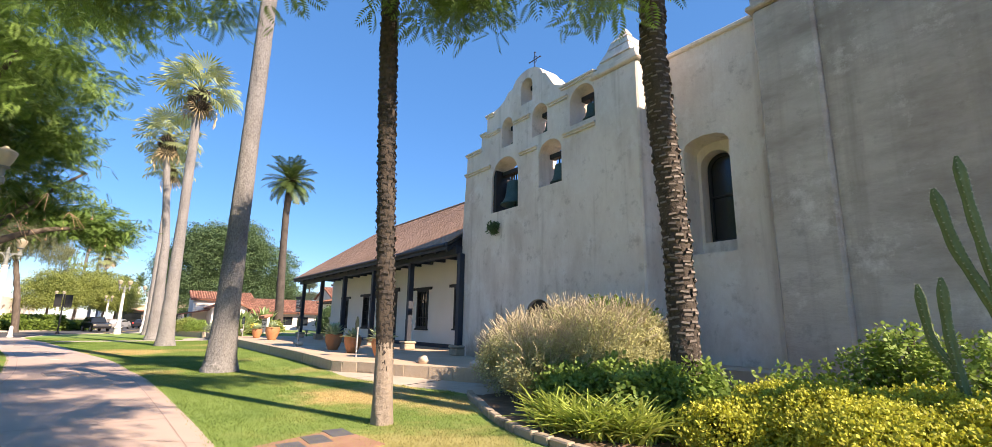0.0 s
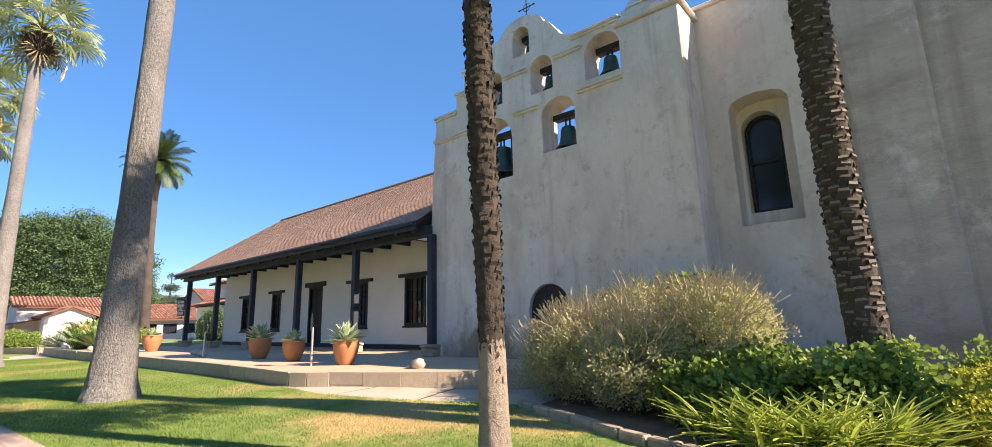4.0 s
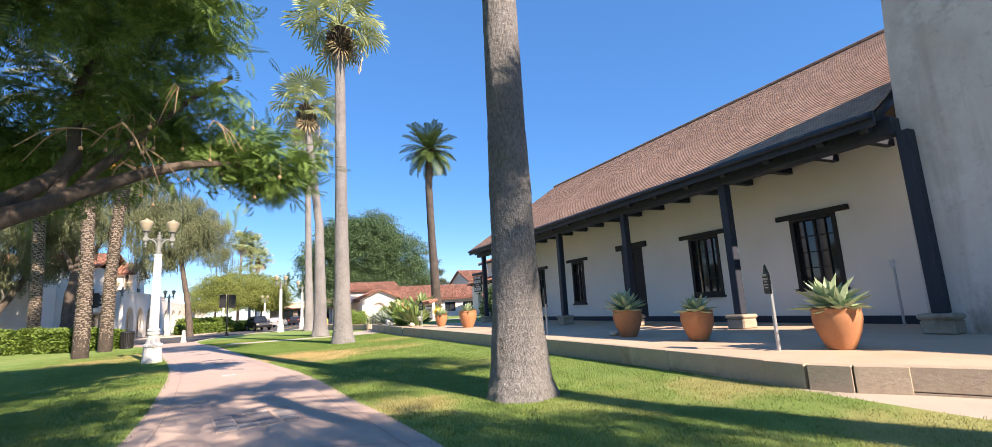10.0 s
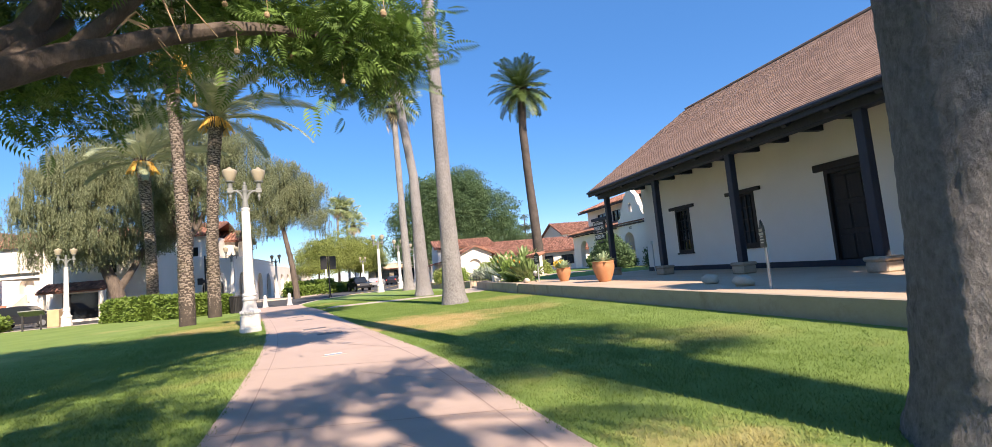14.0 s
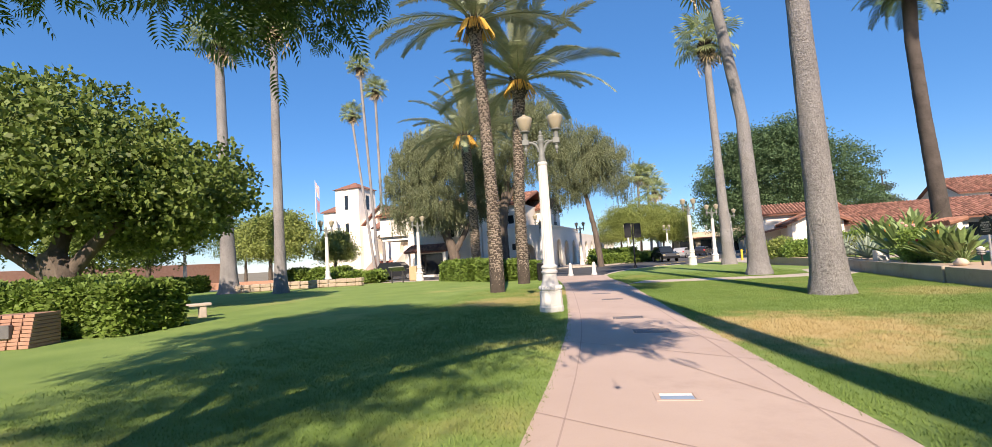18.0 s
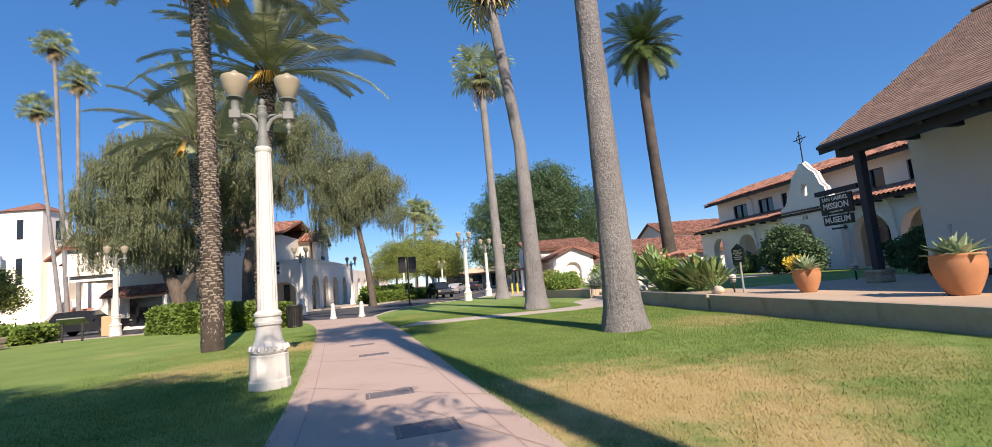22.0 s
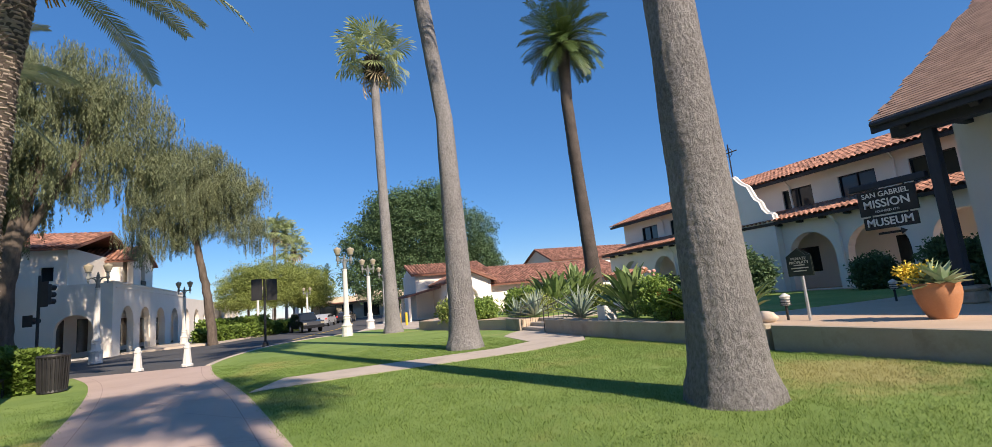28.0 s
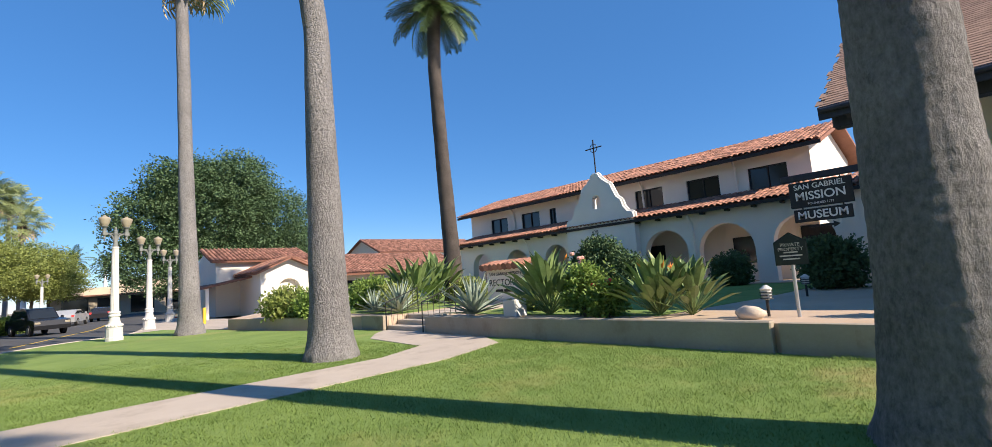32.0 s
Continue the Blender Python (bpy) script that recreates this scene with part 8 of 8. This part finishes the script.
def hedge(x0, y0, x1, y1, w, h, seed, label="trimmed green hedge beside the lawn"):
    hd = thing("hedge", label, "hedge", "trimmed hedges")
    rng = np.random.default_rng(seed)
    a, b = np.array([x0, y0]), np.array([x1, y1])
    u = (b - a) / np.linalg.norm(b - a)
    nn = np.array([-u[1], u[0]])
    L = np.linalg.norm(b - a)
    n = int((900 if y0 < 36 and x0 > -32 else 160) * (L * h * 2 + L * w) / 3)
    t, s, z = rng.uniform(0, L, n), rng.uniform(-1, 1, n), rng.uniform(0, 1, n)
    face = rng.random(n)
    s = np.where(face < 0.6, np.sign(s) * (0.9 + 0.1 * np.abs(s)), s)
    z = np.where(face >= 0.6, 0.92 + 0.12 * rng.random(n), z)
    end = rng.random(n) < 0.1 + 0.3 * min(1, w / L)
    t = np.where(end, np.where(rng.random(n) < 0.5, 0.05, L - 0.05), t)
    s = np.where(end, rng.uniform(-1, 1, n), s)
    z = np.where(end, rng.uniform(0, 1, n), z)
    bump = 1 + 0.08 * np.sin(t * 2.3 + seed) + 0.05 * np.sin(t * 5.1)
    p = np.c_[a[0] + u[0] * t + nn[0] * s * w / 2 * bump, a[1] + u[1] * t + nn[1] * s * w / 2 * bump, z * h * bump]
    V, F = merged(*LEAF_M, rot_mats(rng, p, 0.3, 1.6 if y0 < 36 and x0 > -32 else 3.0))
    part("leaves", raw_mesh("leaves", V, F), M_HEDGE, hd)
    core = MB().box(0.3, -w * 0.33, 0, L - 0.3, w * 0.33, h * 0.75, 0.15)
    o = part("core", core, M_HEDGE, hd)
    o.matrix_local = Matrix.Translation((x0, y0, 0)) @ Matrix.Rotation(math.atan2(u[1], u[0]), 4, "Z")


hedge(-28.6, 35.0, -25.4, 32.6, 1.1, 1.15, 401)
hedge(-24.6, 32.0, -22.9, 30.6, 1.1, 1.1, 402)
hedge(-22.6, 31.6, -21.0, 31.0, 1.0, 1.0, 403)
hedge(-31.0, 12.2, -26.6, 13.0, 2.0, 1.25, 404, "broad clipped hedge behind the brick planter")
hedge(-40, 36.5, -35.5, 36.9, 1.6, 0.7, 405)
hedge(-48, 40, -41, 40, 1.8, 1.1, 406)
hedge(-21.6, 57, -16.0, 68, 2.0, 0.75, 407, "low planting in the street island")
hedge(-22.0, 60, -18.5, 66, 1.6, 1.3, 408, "leafy island planting beside the street")
hedge(-60, 28, -50, 33, 1.4, 1.0, 409)
plan("island", [(-24.0, 54.3), (-20.8, 54.6), (-14.9, 70.5), (-15.5, 74), (-25.5, 112), (-26, 112), (-26, 54)], -0.2, 0.02, M_CONC, "paved kerbside in front of the arcade", "pavement")
plan("hall_forecourt", [(-24, 36.5), (-33, 36.2), (-45, 34.2), (-75, 30.2), (-120, 30), (-120, 41), (-24, 37.4)], -0.2, -0.02, M_CONC, "pale paved forecourt beyond the lawn", "pavement")
sw = thing("stone_wall", "low rubble stone wall at the lawn edge", "wall")
rw_ = random.Random(9)
swp = smoothline([(-42.5, 29.6), (-39.5, 31.6), (-36.5, 32.9), (-34.4, 33.1)], 0.55)
for i, (a, b) in enumerate(zip(swp, swp[1:])):
    for r in range(2):
        L_ = (b - a).length
        o = part("stone", MB().box(0.01, -0.22, r * 0.28, L_ - 0.01, 0.22 + rw_.uniform(-0.03, 0.03), r * 0.28 + 0.27 + rw_.uniform(-0.02, 0.03), 0.05), M_STONE, sw)
        o.matrix_local = Matrix.Translation((a.x, a.y, 0)) @ Matrix.Rotation(math.atan2((b - a).y, (b - a).x), 4, "Z")
bpn = thing("brick_planter", "red brick planter with a bronze plaque", "planter", m=pose(-27.7, 10.6, 0, 0, 0, 25))
for r in range(9):
    for k in range(5):
        part("brick", MB().box(-0.6 + k * 0.24 + 0.005 + (0.0 if r % 2 else 0.02), -0.4 + r * 0.02, r * 0.085 + 0.004, -0.37 + k * 0.24, 0.5, r * 0.085 + 0.08, 0.006), M_REDB, bpn)
part("plaque", MB().box(-0.35, -0.42, 0.25, 0.2, -0.3, 0.55, 0.01), M_PLAQ, bpn)
bc = thing("stone_bench", "low concrete bench on the lawn", "bench", m=pose(-28.6, 15.3, 0, 0, 0, 60))
part("seat", MB().box(-0.8, -0.22, 0.38, 0.8, 0.22, 0.48, 0.02), M_CONC, bc)
for s in (-0.55, 0.55):
    part("leg", MB().box(s - 0.1, -0.18, 0, s + 0.1, 0.18, 0.38, 0.01), M_CONC, bc)
isg = thing("info_panel", "slanted information panel on black legs", "sign", m=pose(-32.5, 34.6, 0, 0, 0, 200))
for s in (-0.4, 0.4):
    part("leg", MB().box(s - 0.04, -0.04, 0, s + 0.04, 0.04, 0.95), M_IRON, isg)
part("panel", MB().slab([(-0.35, 0.85), (0.35, 1.15), (0.34, 1.2), (-0.36, 0.9)], [], -0.55, 0.55, lambda a, b, d: (d, a, b)), M_LAMPG, isg)
bxx = solo("utility_box", MB().box(-34.6, 39.8, -0.1, -33.9, 40.5, 1.1, 0.03), mat("tan_box", (0.5, 0.33, 0.18), (0.58, 0.4, 0.24), 0.7, 3, 20, 0.1), "tan metal utility box near the road", "utility box")
copy_thing(lamp, pose(-38.2, 34.0, 0, 0, 0, 40))
copy_thing(lamp, pose(-32.0, 37.0, 0, 0, 0, 40))
copy_thing(lamp, pose(-56, 36.0, 0, 0, 0, 40))
rbw = thing("low_brick_wall", "low red brick wall beyond the park trees", "wall")
part("wall_run", MB().box(-70, 37.0, -0.1, -46, 37.3, 0.6, 0.02), M_REDB, rbw)
part("wall_run", MB().box(-78, 24, -0.1, -77.7, 60, 3.0, 0.02), M_REDB, rbw)

# ---- many small pieces: shingles, stones, joints, grass ----
SLN, EXPO = 0.34, 0.145
rs_ = random.Random(12)
shing = []
rows_ = int(SL / EXPO)
for i in range(rows_):
    y = Y0 + 0.35
    while y < Y1 - 0.05:
        w = rs_.uniform(0.11, 0.2)
        s = i * EXPO - 0.04 + rs_.uniform(-0.003, 0.003)
        p = Vector(EAVE) + su * s + sn * 0.012
        tilt = 0.078 + rs_.uniform(-0.003, 0.003)
        X = (Vector((su.x, 0, su.y)) - Vector((sn.x, 0, sn.y)) * tilt).normalized()
        Yv = Vector((0, 1, 0))
        Z = X.cross(Yv)
        if Z.z < 0:
            Z = -Z
        M = np.eye(4)
        M[:3, 0], M[:3, 1], M[:3, 2] = X * SLN, Yv * (w - 0.003), Z
        M[:3, 3] = Vector((p.x, y + w / 2, p.y)) + Vector((sn.x, 0, sn.y)) * (0.024 + 0.003 * rs_.random())
        shing.append(M)
        y += w
bxv = MB().box(0, -0.5, 0, 1, 0.5, 0.016)
NS = 280
sme = raw_mesh("shingle", bxv.v, bxv.f)
for M in shing[:NS]:
    o = part("shingle", sme, M_SHINGLE_O, adobe)
    o.matrix_local = Matrix(M.tolist())
V, F = merged(bxv.v, bxv.f, np.array(shing[NS:]))
o = part("shingles", raw_mesh("shingles", V, F), M_SHINGLE, adobe)
o["kind"] = "stuff"
part("ridge_board", MB().box(3.1, 0.0, 8.33, 3.38, Y1, 8.42, 0.02), M_SHINGLE_O, adobe)
gut = part("gutter", MB().tube([(-2.73, 0.0, 4.3), (-2.73, Y1, 4.3)], 0.055, 10), M_BLUEWOOD, adobe, smooth=True)
for k in range(6):
    part("gutter_joint", MB().tube([(-2.73, 3.6 + k * 3.2, 4.3), (-2.73, 3.66 + k * 3.2, 4.3)], 0.064, 10), M_BLUEWOOD, gut)

# stone face of the terrace edge
tw_ = thing("terrace_edge", "cracked tan plaster edging along the terrace front", "wall")
tp = smoothline([(-3.45, -6.0), (-4.12, -5.09), (-4.8, -4.22), (-5.56, -3.06), (-6.28, -1.65), (-6.68, -0.85), (-6.6, 0.5), (-6.47, 4), (-6.45, 8), (-6.42, 14), (-6.42, 20.6)], 1.15)
M_CRACKED = mat("cracked_plaster", (0.40, 0.315, 0.235), (0.54, 0.445, 0.345), 0.92, 0.9, 16, 0.6, third=(0.27, 0.205, 0.15), third_scale=1.6, third_edge=(0.55, 0.72), dist=0.02)
rt = random.Random(31)
for a, b in zip(tp, tp[1:]):
    L_ = (b - a).length
    ang = math.atan2((b - a).y, (b - a).x)
    early = a.y < 2.0
    split = rt.uniform(0.12, 0.3)
    courses = ((-0.15, split), (split + 0.005, 0.435)) if early and a.y > -3.0 and rt.random() < 0.7 else ((-0.15, 0.435),)
    for z0, z1 in courses:
        th = 0.10 + rt.uniform(-0.005, 0.008) if early else 0.1
        cap_ = z1 > 0.4 and early
        o = part("stone", MB().box(-0.002, -0.05, z0, L_ + 0.002, th + (0.012 if cap_ else 0.0), z1 + (rt.uniform(-0.004, 0.004) if early else 0), 0.006 if early else 0), M_CRACKED if early else M_RENDER, tw_)
        o.matrix_local = Matrix.Translation((a.x, a.y, 0)) @ Matrix.Rotation(ang, 4, "Z")

# scored joints of the footpath
M_JOINT = mat("joint_mortar", (0.34, 0.25, 0.22), (0.42, 0.32, 0.28), 0.95, 2, 40, 0)
jt = thing("path_joints", "scored joints and border lines in the concrete path", "path joint", kind="structure")
for line, off in ((PATH_R, -0.28), (PATH_L, 0.28)):
    mb = MB()
    pts = [Vector((x, y, 0)) for x, y in line]
    for i in range(len(pts) - 1):
        a, b = pts[i], pts[i + 1]
        nrm = Vector(((b - a).y, -(b - a).x, 0)).normalized()
        p, q = a + nrm * off, b + nrm * off
        mb.add([p - nrm * 0.008 + Vector((0, 0, 0.007)), p + nrm * 0.008 + Vector((0, 0, 0.007)), q + nrm * 0.008 + Vector((0, 0, 0.007)), q - nrm * 0.008 + Vector((0, 0, 0.007))], [(0, 1, 2, 3)])
    part("border_joint", mb, M_JOINT, jt)
for k in range(0, 46):
    y = -16 + k * 1.12
    a = min(PATH_R, key=lambda p: abs(p[1] - y))
    b = min(PATH_L, key=lambda p: abs(p[1] - y - 0.7))
    a, b = Vector((*a, 0.0075)), Vector((*b, 0.0075))
    dn = Vector((-(b - a).y, (b - a).x, 0)).normalized() * 0.007
    if k % 3 == 0:
        part("cross_joint", MB().add([a - dn, a + dn, b + dn, b - dn], [(0, 1, 2, 3)]), M_JOINT, jt)
    elif k % 3 == 1:
        m_ = (a + b) / 2
        part("cross_joint", MB().add([a - dn, a + dn, m_ + Vector((0, 1.4, 0)) + dn, m_ + Vector((0, 1.4, 0)) - dn], [(0, 1, 2, 3)]), M_JOINT, jt)
kb = thing("kerb", "grey concrete kerb along the road edge", "kerb", kind="structure")
kp = smoothline([(-17.35, 33.4), (-17.15, 36.5), (-16.05, 41.5), (-14.05, 44.65), (-11.25, 47.05), (-9.5, 55), (-6.6, 65.5)], 1.2)
for a, b in zip(kp, kp[1:]):
    o = part("kerb_stone", MB().box(0.005, -0.02, -0.2, (b - a).length - 0.005, 0.16, 0.02, 0.02), M_CONC, kb)
    o.matrix_local = Matrix.Translation((a.x, a.y, 0)) @ Matrix.Rotation(math.atan2((b - a).y, (b - a).x), 4, "Z")
# yellow road line
ln = plan("road_line", [(-15.4, 48.2), (-12.0, 60), (-9.6, 75), (-9.45, 75), (-11.85, 60), (-15.25, 48.2)], -0.13, -0.115, M_YEL, "faded yellow centre line on the road", "road line")


def inside(poly, X, Y):
    P = np.array(poly)
    c = np.zeros(len(X), bool)
    j = len(P) - 1
    for i in range(len(P)):
        x0, y0, x1, y1 = P[i, 0], P[i, 1], P[j, 0], P[j, 1]
        if y0 != y1:
            c ^= ((y0 > Y) != (y1 > Y)) & (X < (x1 - x0) * (Y - y0) / (y1 - y0) + x0)
        j = i
    return c


# mown grass blades near the path
gv, gf = [], []
rg = random.Random(5)
for k in range(8):
    a = rg.uniform(0, 6.28)
    ox, oy = rg.uniform(-0.07, 0.07), rg.uniform(-0.07, 0.07)
    n = len(gv)
    gv += [(ox - 0.004 * math.sin(a), oy + 0.004 * math.cos(a), 0), (ox + 0.004 * math.sin(a), oy - 0.004 * math.cos(a), 0), (ox + 0.025 * math.cos(a), oy + 0.025 * math.sin(a), rg.uniform(0.014, 0.03))]
    gf.append((n, n + 1, n + 2))
rgn = np.random.default_rng(77)
LE = PATH_R + [(-17.3, 33.2), (-14, 40), (-9, 40), (-8.2, 31), (-8.2, 27.4), (-9.5, 26.75), (-14.75, 26.55), (-15.2, 24.9), (-14.2, 25.0), (-9.0, 25.3), (-7.2, 25.9), (-6.65, 26.2), (-6.62, 20), (-6.62, 4), (-6.5, 0.2), (-7.0, -2.0), (-6.2, -4.6), (-5.6, -5.5), (-5.9, -6.4), (-6.3, -7.3), (-6.73, -8.2), (-7.0, -9.0), (-7.16, -9.8), (-7.28, -12), (-7.8, -16), (-8, -40)]
LW = PATH_L + [(-22, 34), (-24, 34), (-24, -40)]
for nm, poly, box_, n in (("grass_east", LE, (-17.5, -14, -5.4, 34), 165000), ("grass_west", LW, (-22, 1, -13.8, 29), 60000)):
    X, Y = rgn.uniform(box_[0], box_[2], n), rgn.uniform(box_[1], box_[3], n)
    edge_ = np.clip((box_[3] - Y) / 7, 0, 1) * (np.clip((X - box_[0]) / 4, 0, 1) if nm == "grass_west" else 1)
    ok = inside(poly, X, Y) & (rgn.random(n) < edge_)
    p = np.c_[X[ok], Y[ok], bank(X[ok], Y[ok]) + 0.001]
    m4 = rot_mats(rgn, p, 0.0, 1.0, True)
    V, F = merged(gv, gf, m4)
    tagged(part(nm.split("_")[0], raw_mesh("grass", V, F), M_BLADE), "short mown grass blades of the lawn", "grass", "", "stuff")
